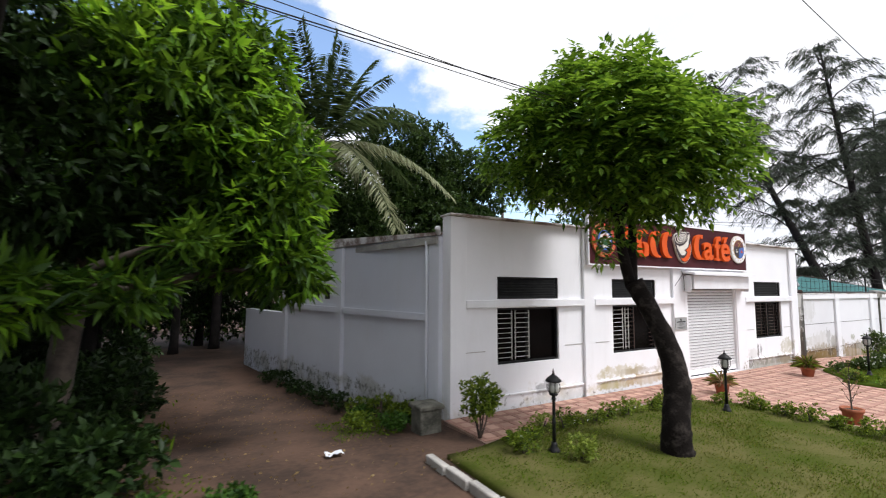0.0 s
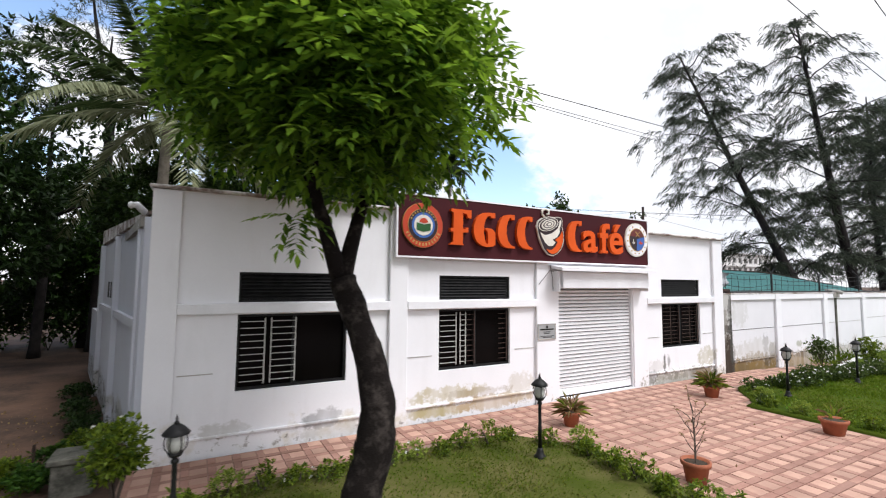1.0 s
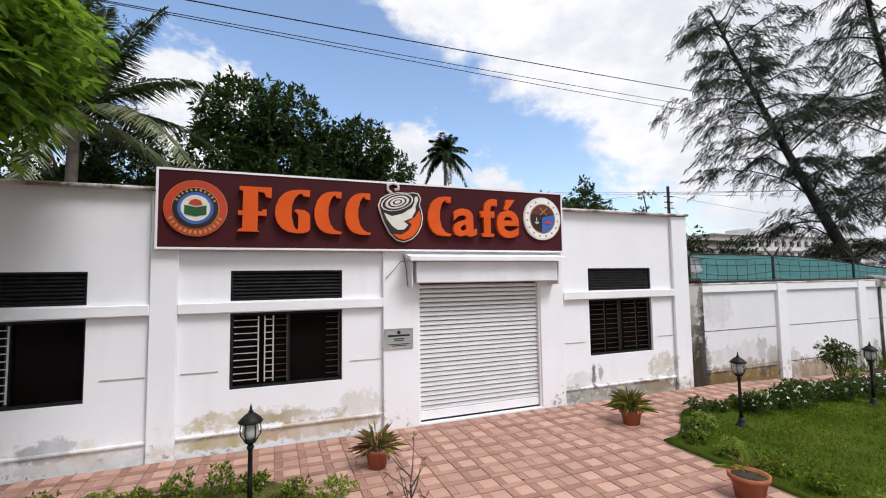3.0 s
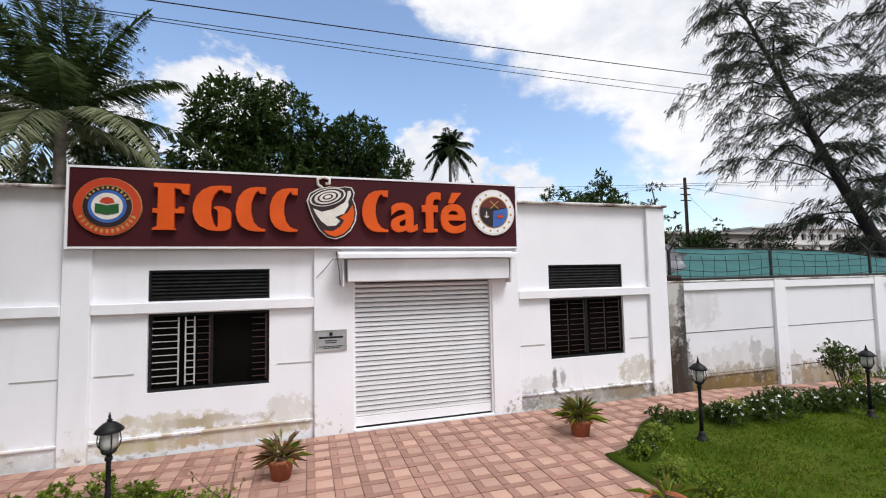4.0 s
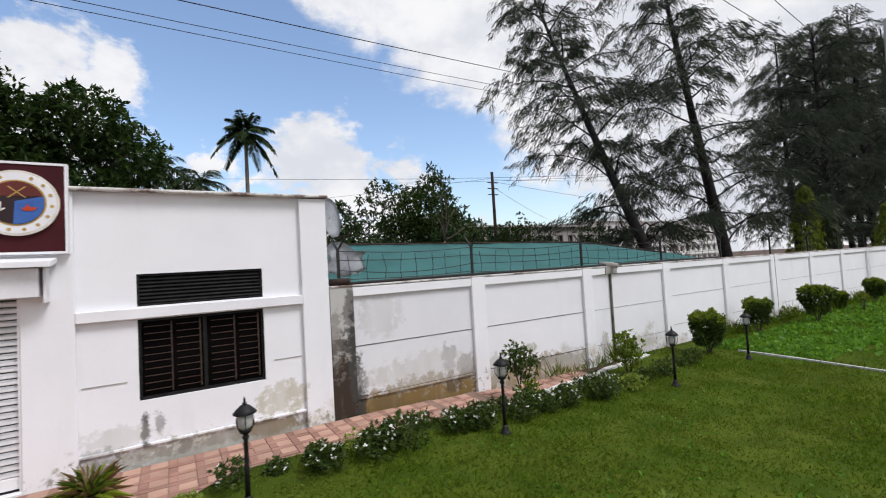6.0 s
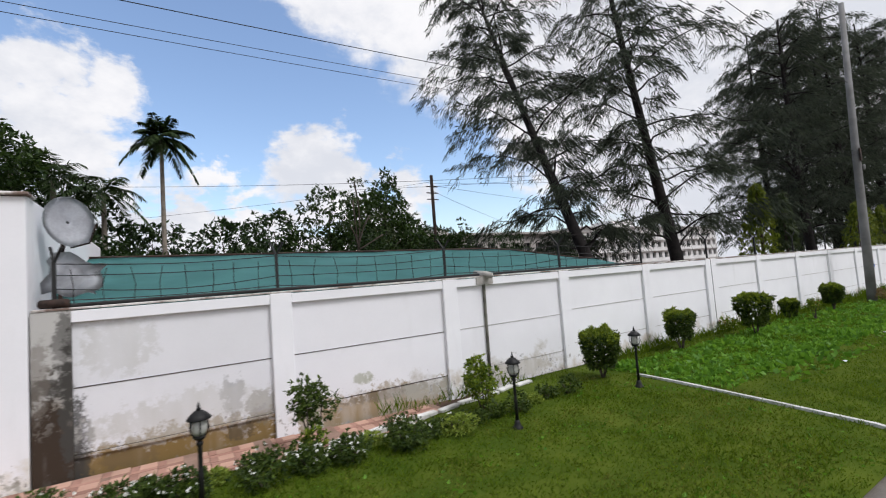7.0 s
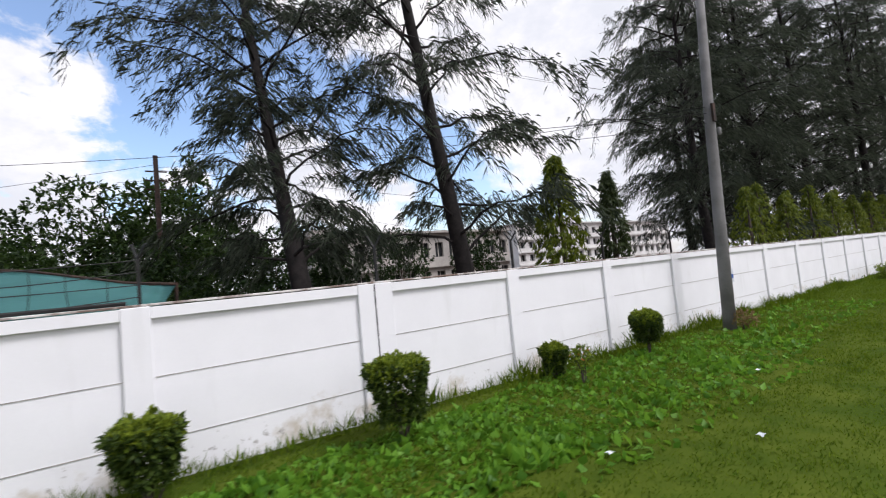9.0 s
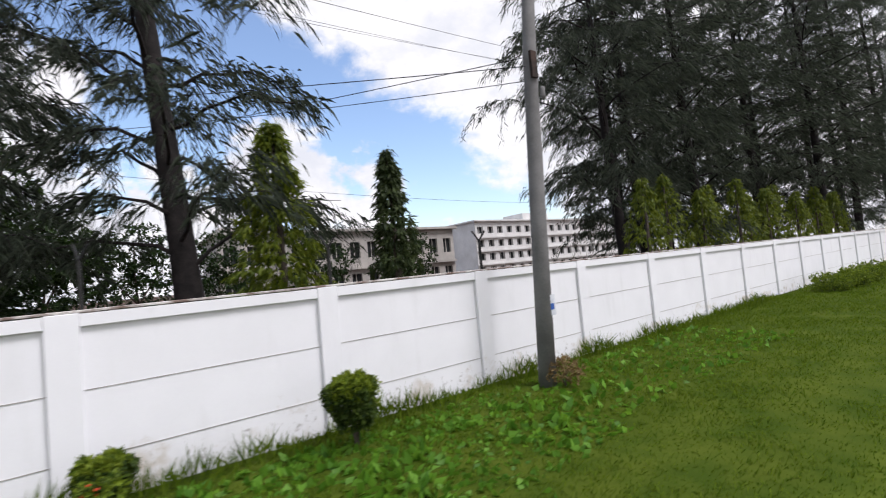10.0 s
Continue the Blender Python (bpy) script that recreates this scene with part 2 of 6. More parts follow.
# white limewash greyed and blued: the side wall's shade is in the colour
M_SIDE = stained_paint("shaded_side_limewash", (0.60, 0.62, 0.68), (0.34, 0.33, 0.29), (0.13, 0.13, 0.12), 0.25, 0.16, 7.0)
M_COPING = mat("dirty_coping", (0.62, 0.60, 0.58), (0.18, 0.13, 0.11), 0.9, 3.0, 0.3, 25, low=0.42, high=0.62)
M_DARKCONC = mat("dark_concrete", (0.16, 0.155, 0.13), (0.05, 0.05, 0.04), 0.95, 4.0, 0.4, 30)
M_CONC = mat("concrete", (0.42, 0.40, 0.37), (0.27, 0.26, 0.24), 0.9, 3.0, 0.3, 40)
M_POLE = mat("pole_concrete", (0.20, 0.198, 0.195), (0.135, 0.133, 0.13), 0.85, 1.6, 0.25, 30)
M_BLACK = mat("black_metal", (0.006, 0.006, 0.0065), (0.016, 0.016, 0.016), 0.5, 8.0, 0.05, 60, spec=0.2)
M_GLASS = mat("dark_tinted_glass", (0.003, 0.0025, 0.0025), (0.005, 0.004, 0.004), 0.12, 1.0, 0.0, 30, spec=0.05)
M_BAR = mat("pale_grille_metal", (0.50, 0.50, 0.48), (0.36, 0.35, 0.33), 0.5, 9.0, 0.1, 50)
M_BROWNBAR = mat("brown_and_shaded_grille_metal", (0.06, 0.035, 0.028), (0.035, 0.02, 0.016), 0.5, 9.0, 0.1, 50)
# dark grey that puts the shade between shutter slats into colour
M_GAPSHADE = mat("shadowed_slat_gap", (0.08, 0.08, 0.083), (0.05, 0.05, 0.052), 0.7, 4.0, 0.1, 60)
M_SHUT = mat("shutter_metal", (0.82, 0.825, 0.84), (0.76, 0.765, 0.78), 0.45, 2.0, 0.05, 60, spec=0.5)
M_HOOD = mat("hood_metal", (0.74, 0.75, 0.77), (0.66, 0.66, 0.68), 0.5, 2.0, 0.05, 60)
M_SIGN = mat("maroon_board", (0.058, 0.011, 0.014), (0.046, 0.009, 0.012), 0.6, 1.5, 0.05, 30, spec=0.12)
M_ORANGE = mat("orange_acrylic", (0.66, 0.095, 0.012), (0.60, 0.082, 0.010), 0.5, 2.0, 0.03, 30, spec=0.15)
M_RED = mat("red_acrylic", (0.50, 0.055, 0.020), (0.44, 0.048, 0.018), 0.4, 2.0, 0.03, 30)
M_CREAM = mat("cream_acrylic", (0.72, 0.70, 0.64), (0.62, 0.58, 0.50), 0.45, 6.0, 0.03, 30)
M_BLUE = mat("blue_acrylic", (0.05, 0.14, 0.42), (0.04, 0.10, 0.34), 0.45, 3.0, 0.03, 30)
M_INK = mat("dark_acrylic", (0.030, 0.016, 0.020), (0.022, 0.012, 0.015), 0.4, 3.0, 0.03, 30)
M_CREST = mat("crest_maroon", (0.13, 0.025, 0.020), (0.10, 0.020, 0.016), 0.45, 3.0, 0.03, 30)
M_GREEN = mat("green_acrylic", (0.02, 0.10, 0.025), (0.015, 0.07, 0.02), 0.45, 3.0, 0.03, 30)
M_GOLD = mat("gold_acrylic", (0.50, 0.33, 0.10), (0.40, 0.25, 0.07), 0.45, 3.0, 0.03, 30)
M_PLAQUE = mat("grey_plaque", (0.36, 0.37, 0.37), (0.28, 0.29, 0.29), 0.4, 4.0, 0.05, 40)
M_TILE = mat("pale_terracotta", (0.47, 0.295, 0.225), (0.39, 0.235, 0.18), 0.75, 3.0, 0.2, 40, rnd=0.16)
M_BRICK = mat("red_terracotta", (0.36, 0.205, 0.16), (0.28, 0.15, 0.115), 0.8, 3.0, 0.25, 40, rnd=0.18)
M_TILE_I = mat("pale_terracotta_far", (0.47, 0.295, 0.225), (0.39, 0.235, 0.18), 0.75, 3.0, 0.2, 40, island=0.16)
M_BRICK_I = mat("red_terracotta_far", (0.36, 0.205, 0.16), (0.28, 0.15, 0.115), 0.8, 3.0, 0.25, 40, island=0.18)
M_MORTAR = mat("sandy_mortar", (0.27, 0.18, 0.14), (0.20, 0.13, 0.10), 0.95, 5.0, 0.3, 60)
M_POT = mat("terracotta_pot", (0.36, 0.12, 0.06), (0.26, 0.085, 0.045), 0.8, 6.0, 0.2, 40)
M_SOIL = mat("soil", (0.06, 0.045, 0.03), (0.03, 0.022, 0.016), 0.95, 8.0, 0.5, 40)
M_BARK = mat("dark_bark", (0.0075, 0.0055, 0.0048), (0.055, 0.046, 0.040), 0.95, 7.0, 1.0, 30, spec=0.15, low=0.50, high=0.85)
M_BARK2 = mat("grey_brown_bark", (0.10, 0.08, 0.065), (0.045, 0.036, 0.03), 0.9, 5.0, 0.9, 22)
M_BARKC = mat("casuarina_bark", (0.020, 0.016, 0.015), (0.009, 0.0075, 0.007), 0.9, 5.0, 0.8, 22)
M_PALMT = mat("palm_trunk", (0.24, 0.21, 0.17), (0.14, 0.12, 0.10), 0.9, 4.0, 0.6, 20)
M_NET = mat("green_net", (0.092, 0.265, 0.262), (0.070, 0.215, 0.213), 0.8, 1.2, 0.2, 30)
M_WIRE = mat("black_cable", (0.012, 0.012, 0.012), (0.02, 0.02, 0.02), 0.6, 5, 0, 30)
M_RUST = mat("rusty_iron", (0.055, 0.032, 0.024), (0.02, 0.014, 0.012), 0.85, 9, 0.4, 50)
M_ZINC = mat("zinc_sheet", (0.66, 0.67, 0.70), (0.46, 0.46, 0.49), 0.6, 3, 0.15, 30)
M_FAR = mat("far_render", (0.46, 0.43, 0.40), (0.34, 0.32, 0.30), 0.9, 0.4, 0.1, 3)
M_FARW = mat("far_white_render", (0.66, 0.65, 0.64), (0.55, 0.54, 0.53), 0.9, 0.4, 0.1, 3)
M_FARGL = mat("far_dark_window", (0.035, 0.037, 0.04), (0.02, 0.022, 0.025), 0.3, 0.6, 0, 3)
M_PAPER = mat("paper", (0.62, 0.64, 0.68), (0.52, 0.55, 0.60), 0.8, 6, 0.05, 40)
M_LAMPGL = mat("lamp_glass", (0.50, 0.50, 0.47), (0.36, 0.36, 0.34), 0.25, 6, 0.02, 40, spec=0.5)
M_BORDER = mat("whitewashed_kerb", (0.62, 0.62, 0.60), (0.40, 0.40, 0.37), 0.9, 5, 0.3, 30)

L_FRONT = leaf_mat("pinnate_leaf", (0.018, 0.060, 0.005), (0.155, 0.285, 0.024), 0.42)
L_MANGO = leaf_mat("mango_leaf", (0.012, 0.040, 0.006), (0.055, 0.125, 0.014), 0.3)
L_LANE = leaf_mat("lane_mango_leaf", (0.008, 0.030, 0.003), (0.080, 0.165, 0.012), 0.35)
L_YOUNG = leaf_mat("young_leaf", (0.09, 0.22, 0.012), (0.17, 0.33, 0.02), 0.5)
L_GARDEN = leaf_mat("garden_leaf", (0.010, 0.026, 0.006), (0.042, 0.078, 0.015), 0.25)
# near-black green; on the lane's plants this colour stands in for shade
L_DARK = leaf_mat("dark_and_shaded_leaf", (0.008, 0.020, 0.006), (0.026, 0.055, 0.010), 0.15)
L_COCO = leaf_mat("coconut_leaf", (0.020, 0.040, 0.012), (0.065, 0.095, 0.032), 0.3)
L_COCOPALE = leaf_mat("coconut_leaf_underside", (0.13, 0.15, 0.075), (0.24, 0.26, 0.15), 0.3)
L_ARECA = leaf_mat("areca_leaf", (0.012, 0.026, 0.008), (0.036, 0.062, 0.016), 0.2)
L_CAS = leaf_mat("casuarina_needle", (0.022, 0.031, 0.020), (0.085, 0.105, 0.072), 0.30, 0.6)
L_ASH = leaf_mat("weeping_leaf", (0.035, 0.060, 0.006), (0.15, 0.19, 0.018), 0.35)
L_ASHD = leaf_mat("weeping_leaf_old", (0.020, 0.034, 0.012), (0.050, 0.070, 0.022), 0.25)
L_BUSH = leaf_mat("bush_leaf", (0.028, 0.060, 0.008), (0.19, 0.26, 0.022), 0.3)
L_BUSHD = leaf_mat("dark_bush_leaf", (0.016, 0.036, 0.008), (0.075, 0.115, 0.018), 0.25)
L_BUSHT = leaf_mat("yellow_green_bush_leaf", (0.055, 0.095, 0.010), (0.20, 0.26, 0.025), 0.35)
L_LIME = leaf_mat("lime_leaf", (0.11, 0.17, 0.025), (0.24, 0.30, 0.05), 0.35)
L_GRASS = leaf_mat("grass_blade", (0.042, 0.086, 0.006), (0.115, 0.168, 0.014), 0.3, 0.9, 0.04)
L_OLIVE = leaf_mat("dry_grass_blade", (0.050, 0.070, 0.010), (0.175, 0.185, 0.040), 0.3, 0.9, 0.04)
L_WEED = leaf_mat("broad_weed", (0.045, 0.13, 0.010), (0.13, 0.28, 0.025), 0.35)
L_PETAL = mat("white_petal", (0.75, 0.75, 0.72), (0.65, 0.65, 0.60), 0.7, 5, 0, 30)
L_REDPET = mat("orange_petal", (0.55, 0.09, 0.03), (0.45, 0.06, 0.02), 0.7, 5, 0, 30)
L_DRY = leaf_mat("dry_leaf", (0.12, 0.08, 0.035), (0.24, 0.17, 0.07), 0.2)


# ---------------------------------------------------------------- building blocks
def part(name, bm, material, parent=None, label="", smooth=False):
    """Links a bmesh (or ready mesh) as one mesh object, under parent where one is given."""
    if isinstance(bm, bmesh.types.BMesh):
        me = bpy.data.meshes.new(name)
        bm.to_mesh(me)
        bm.free()
    else:
        me = bm
    me.name = name
    if material and not me.materials:
        me.materials.append(material)
    if smooth:
        me.polygons.foreach_set("use_smooth", np.ones(len(me.polygons), dtype=bool))
    ob = new(name, me)
    if parent is not None:
        ob.parent = parent
    if label:
        tagged(ob, label)
    return ob


def thing(name, label, category, group="", kind="", at=(0, 0, 0), rz=0.0):
    ob = new(name)
    ob.empty_display_size = 0.2
    ob.matrix_basis = pose(*at, 0, 0, rz)
    return tagged(ob, label, category, group, kind)


def box(bm, x0, y0, z0, x1, y1, z1, bevel=0.0, rot=None):
    v = [bm.verts.new((x, y, z)) for z in (z0, z1) for y in (y0, y1) for x in (x0, x1)]
    faces = [bm.faces.new([v[i] for i in q]) for q in ((0, 2, 3, 1), (4, 5, 7, 6), (0, 1, 5, 4), (2, 6, 7, 3), (0, 4, 6, 2), (1, 3, 7, 5))]
    if bevel:
        edges = list({e for f in faces for e in f.edges})
        bmesh.ops.bevel(bm, geom=edges, offset=bevel, segments=1, affect='EDGES', profile=0.5)
    if rot is not None:
        bmesh.ops.transform(bm, matrix=rot, verts=v)
    return bm


def one_box(*a, bevel=0.0):
    return box(bmesh.new(), *a, bevel=bevel)


def lathe(bm, rings, n=16, centre=(0, 0), cap=True):
    """Turned form from (radius, z) rings."""
    rows = []
    for r, z in rings:
        rows.append([bm.verts.new((centre[0] + r * math.cos(2 * math.pi * i / n), centre[1] + r * math.sin(2 * math.pi * i / n), z)) for i in range(n)])
    for a, b in zip(rows, rows[1:]):
        for i in range(n):
            bm.faces.new((a[i], a[(i + 1) % n], b[(i + 1) % n], b[i]))
    if cap:
        bm.faces.new(list(reversed(rows[0])))
        bm.faces.new(rows[-1])
    return bm


def tube(bm, pts, radii, n=8, cap=True, wobble=0.0, rng=None):
    """A round limb through pts."""
    pts = [Vector(p) for p in pts]
    if isinstance(radii, (int, float)):
        radii = [radii] * len(pts)
    rows = []
    ref = Vector((0.3, 0.9, 0.2)).normalized()
    for i, p in enumerate(pts):
        d = (pts[min(i + 1, len(pts) - 1)] - pts[max(i - 1, 0)]).normalized()
        a = d.cross(ref)
        if a.length < 0.05:
            a = d.cross(Vector((1, 0, 0)))
        a.normalize()
        b = d.cross(a)
        row = []
        for k in range(n):
            r = radii[i] * (1 + (rng.uniform(-wobble, wobble) if wobble else 0))
            ang = 2 * math.pi * k / n
            row.append(bm.verts.new(p + a * (r * math.cos(ang)) + b * (r * math.sin(ang))))
        rows.append(row)
    for r0, r1 in zip(rows, rows[1:]):
        for k in range(n):
            bm.faces.new((r0[k], r0[(k + 1) % n], r1[(k + 1) % n], r1[k]))
    if cap:
        bm.faces.new(list(reversed(rows[0])))
        bm.faces.new(rows[-1])
    return bm


def mesh_from(name, verts, faces):
    me = bpy.data.meshes.new(name)
    me.from_pydata(np.asarray(verts).tolist(), [], np.asarray(faces).tolist())
    return me


def unit(a):
    return a / np.maximum(np.linalg.norm(a, axis=-1, keepdims=True), 1e-9)


def leaves(name, base, axis, normal, length, width, fold=0.25, mid=0.45, droop=0.0):
    """Folded leaf blades: base point, axis along the midrib, rough normal; one island a leaf."""
    axis = unit(axis)
    side = unit(np.cross(axis, normal))
    nrm = np.cross(side, axis)
    length, width = np.reshape(length, (-1, 1)), np.reshape(width, (-1, 1))
    tip = base + axis * length - np.array([0, 0, 1.0]) * droop * length
    m = base + axis * length * mid
    lft = m + side * width * 0.5 + nrm * width * fold
    rgt = m - side * width * 0.5 + nrm * width * fold
    v = np.stack([base, lft, tip, rgt], 1).reshape(-1, 3)
    k = np.arange(len(base))[:, None] * 4
    f = np.concatenate([k + [0, 1, 2], k + [0, 2, 3]], 1).reshape(-1, 3)
    me = bpy.data.meshes.new(name)
    me.vertices.add(len(v))
    me.vertices.foreach_set("co", v.astype(np.float32).ravel())
    me.loops.add(f.size)
    me.loops.foreach_set("vertex_index", f.astype(np.int32).ravel())
    me.polygons.add(len(f))
    me.polygons.foreach_set("loop_start", np.arange(0, f.size, 3, dtype=np.int32))
    me.update()
    me.validate()
    return me


def rand_dirs(rng, n, up=0.0):
    d = rng.normal(size=(n, 3))
    d[:, 2] += up
    return unit(d)


def ground_z(x, y):
    """The lie of the land: lower along the lane beside the building and beside the long wall."""
    def s(a, lo, hi):
        t = min(1.0, max(0.0, (a - lo) / (hi - lo)))
        return t * t * (3 - 2 * t)
    lane = -0.48 * s(y, 6.2, 11.0) * (1 - s(x, 3.2, 4.6))
    east = -0.16 * s(x, 18.0, 23.0)
    return lane + east


# ---------------------------------------------------------------- ground
def sheet(name, columns, material, rows=10, lift=0.0, label="", category="ground", kind="structure", thick=0.0):
    """A strip of ground from (x, y_low, y_high) columns."""
    bm = bmesh.new()
    grid = []
    for x, a, b in columns:
        line = []
        for i in range(rows + 1):
            y = a + (b - a) * i / rows
            line.append(bm.verts.new((x, y, ground_z(x, y) + lift + 0.012 * noise.noise(Vector((x * 1.3, y * 1.3, 1))))))
        grid.append(line)
    for p, q in zip(grid, grid[1:]):
        for i in range(rows):
            bm.faces.new((p[i], q[i], q[i + 1], p[i + 1]))
    if thick:
        rim = [e for e in bm.edges if e.is_boundary]
        ret = bmesh.ops.extrude_edge_only(bm, edges=rim)
        for v in [g for g in ret["geom"] if isinstance(g, bmesh.types.BMVert)]:
            v.co.z -= thick
    ob = part(name, bm, material, None, "", True)
    return tagged(ob, label, category, "", kind)


M_DIRT = mat("bare_earth", (0.105, 0.062, 0.042), (0.044, 0.028, 0.020), 0.95, 0.9, 0.9, 12)
M_LAWNW = mat("dry_lawn_soil", (0.050, 0.066, 0.010), (0.105, 0.098, 0.035), 0.95, 1.4, 0.4, 30, spec=0.05)
M_LAWN = mat("lawn_soil", (0.036, 0.062, 0.006), (0.068, 0.092, 0.011), 0.95, 1.4, 0.4, 30, spec=0.05)
M_ROAD = mat("gravel_road", (0.30, 0.27, 0.24), (0.20, 0.17, 0.15), 0.95, 1.5, 0.5, 60)

xs = [-1500, -400, -120, -60, -30] + [-20 + i * 1.0 for i in range(0, 111)] + [110, 140, 200, 400, 1500]
ys = [-1500, -300, -80, -30, -12] + [-6 + i * 1.0 for i in range(0, 41)] + [45, 60, 90, 150, 400, 1500]
bm = bmesh.new()
g = [[bm.verts.new((x, y, ground_z(x, y) - 0.05 + (0.05 * noise.noise(Vector((x * 0.4, y * 0.4, 0))) if abs(x) < 100 and abs(y) < 50 else 0))) for y in ys] for x in xs]
for i in range(len(xs) - 1):
    for j in range(len(ys) - 1):
        bm.faces.new((g[i][j], g[i + 1][j], g[i + 1][j + 1], g[i][j + 1]))
tagged(part("ground", bm, M_DIRT, None, "", True), "bare reddish-brown earth with patchy stains", "ground", "", "structure")


def smooth(a, lo, hi):
    t = min(1.0, max(0.0, (a - lo) / (hi - lo)))
    return t * t * (3 - 2 * t)


def west_top(x):
    return 5.60 + 0.35 * smooth(x, 3.4, 5.5) - 0.9 * smooth(x, 9.0, 10.05)


def east_top(x):
    return 5.0 + 1.0 * smooth(x, 14.75, 16.4) + 1.08 * smooth(x, 21.5, 26.5)


west_cols = [(3.2 + i * 0.17, 1.05, west_top(3.2 + i * 0.17)) for i in range(41)]
east_cols = [(14.65 + i * 0.25, 1.15, east_top(14.65 + i * 0.25)) for i in range(45)] + [(26.0 + i, 1.15, 7.08) for i in range(75)]
sheet("lawn_west", west_cols, M_LAWNW, 24, 0.03, "mown yellowing green lawn island beside the paving", "lawn", thick=0.12)
sheet("lawn_east", east_cols, M_LAWN, 16, 0.03, "long green lawn beside the white wall", "lawn", thick=0.12)
sheet("road", [(-40 + i * 2, -6.0, 1.15) for i in range(75)], M_ROAD, 8, 0.0, "dusty gravel road running past the lawns", "road", thick=0.1)

# paving bed under the pavers
paving = thing("paving", "terracotta paver forecourt with pale squares in red bands", "paving", "", "structure")
bm = bmesh.new()
box(bm, 4.0, 5.2, -0.12, 14.7, 7.12, -0.012)
box(bm, 9.4, 1.1, -0.12, 15.6, 5.2, -0.012)
part("bed", bm, M_MORTAR, paving)
bm = bmesh.new()
for i in range(9):
    x = 14.7 + i
    box(bm, x, 5.2, ground_z(x, 6) - 0.12, x + 1, 7.12, ground_z(x + 0.5, 6) - 0.012)
part("bed", bm, M_MORTAR, paving)


# ---------------------------------------------------------------- the cafe building
def wall_panel(bm, x0, x1, z0, z1, yf, yb, holes):
    """A wall along x with openings right through it."""
    gx = sorted({x0, x1, *[h[0] for h in holes], *[h[1] for h in holes]})
    gz = sorted({z0, z1, *[h[2] for h in holes], *[h[3] for h in holes]})

    def hole(a, b, c, d):
        return any(h[0] <= a and b <= h[1] and h[2] <= c and d <= h[3] for h in holes)

    def quad(*p):
        bm.faces.new([bm.verts.new(q) for q in p])
    for a, b in zip(gx, gx[1:]):
        for c, d in zip(gz, gz[1:]):
            if hole(a, b, c, d):
                continue
            quad((a, yf, c), (b, yf, c), (b, yf, d), (a, yf, d))
            quad((b, yb, c), (a, yb, c), (a, yb, d), (b, yb, d))
    for a, b, c, d in holes:
        quad((a, yf, c), (a, yf, d), (a, yb, d), (a, yb, c))
        quad((b, yf, d), (b, yf, c), (b, yb, c), (b, yb, d))
        quad((a, yf, d), (b, yf, d), (b, yb, d), (a, yb, d))
        quad((b, yf, c), (a, yf, c), (a, yb, c), (b, yb, c))
    quad((x0, yf, z0), (x0, yf, z1), (x0, yb, z1), (x0, yb, z0))
    quad((x1, yf, z1), (x1, yf, z0), (x1, yb, z0), (x1, yb, z1))
    quad((x0, yf, z1), (x1, yf, z1), (x1, yb, z1), (x0, yb, z1))
    bmesh.ops.remove_doubles(bm, verts=bm.verts, dist=0.0005)
    return bm


YF, YP = 7.19, 7.12           # recessed panel face, pilaster face
TOP = 3.74
WINDOWS = [(5.28, 6.93), (8.67, 10.30), (15.18, 16.82)]
SHX0, SHX1 = 11.57, 13.99
holes = []
for a, b in WINDOWS:
    holes += [(a, b, 0.85, 1.97), (a, b, 2.15, 2.60)]
holes.append((SHX0, SHX1, 0.02, 2.36))

cafe = thing("cafe_building", "single-storey white plastered cafe building with flat roof", "building", "", "structure", (0, 0, 0))
part("wall_front", wall_panel(bmesh.new(), 4.15, 17.86, -0.45, TOP, YF, 7.42, holes), M_PAINT, cafe)
for a, b in ((4.15, 4.50), (7.66, 8.00), (17.42, 17.86)):
    part("pilaster", one_box(a, YP, -0.3, b, YF - 0.002, TOP - 0.012, bevel=0.006), M_PAINT, cafe)
part("pilaster", one_box(10.96, YP, -0.1, SHX0, YF - 0.002, TOP - 0.012, bevel=0.006), M_PAINT, cafe)
part("pilaster", one_box(SHX1, YP, -0.1, 14.52, YF - 0.002, TOP - 0.012, bevel=0.006), M_PAINT, cafe)
part("lintel_panel", one_box(SHX0 + 0.001, YP + 0.001, 2.36, SHX1 - 0.001, YF - 0.002, TOP - 0.012), M_PAINT, cafe)
for a, b in ((4.50, 7.66), (8.00, 10.96), (14.52, 17.42)):
    part("belt_course", one_box(a + 0.001, YP - 0.012, 1.985, b - 0.001, YF - 0.002, 2.135, bevel=0.008), M_TRIM, cafe)
    part("plinth_ledge", one_box(a + 0.001, YF - 0.035, 0.235, b - 0.001, YF - 0.001, 0.275, bevel=0.008), M_PAINT, cafe)
part("coping", one_box(4.11, 7.06, TOP, 17.90, 7.46, TOP + 0.045, bevel=0.012), M_COPING, cafe, "thin weathered coping")
# short scored lines beside the windows
for a, b, z in ((4.54, 4.98, 1.13), (7.10, 7.62, 1.13), (8.04, 8.52, 1.13), (10.42, 10.92, 1.13), (14.56, 15.05, 1.13), (16.95, 17.38, 1.13)):
    part("scored_line", one_box(a, YF - 0.009, z, b, YF - 0.001, z + 0.014), M_CONC, cafe)
# door step
part("step", one_box(11.571, 7.105, -0.1, 13.989, 7.30, 0.022, bevel=0.006), M_TRIM, cafe, "whitewashed door step")

# the oblique side wall along the lane
SX, SY = 4.15, 7.42
ddx, ddy = 2.57 - 4.15, 14.4 - 7.2
dl = math.hypot(ddx, ddy)
ux, uy = ddx / dl, ddy / dl            # along the wall
nx, ny = -uy, ux                       # outwards, to the lane
SIDE_LEN = 7.45


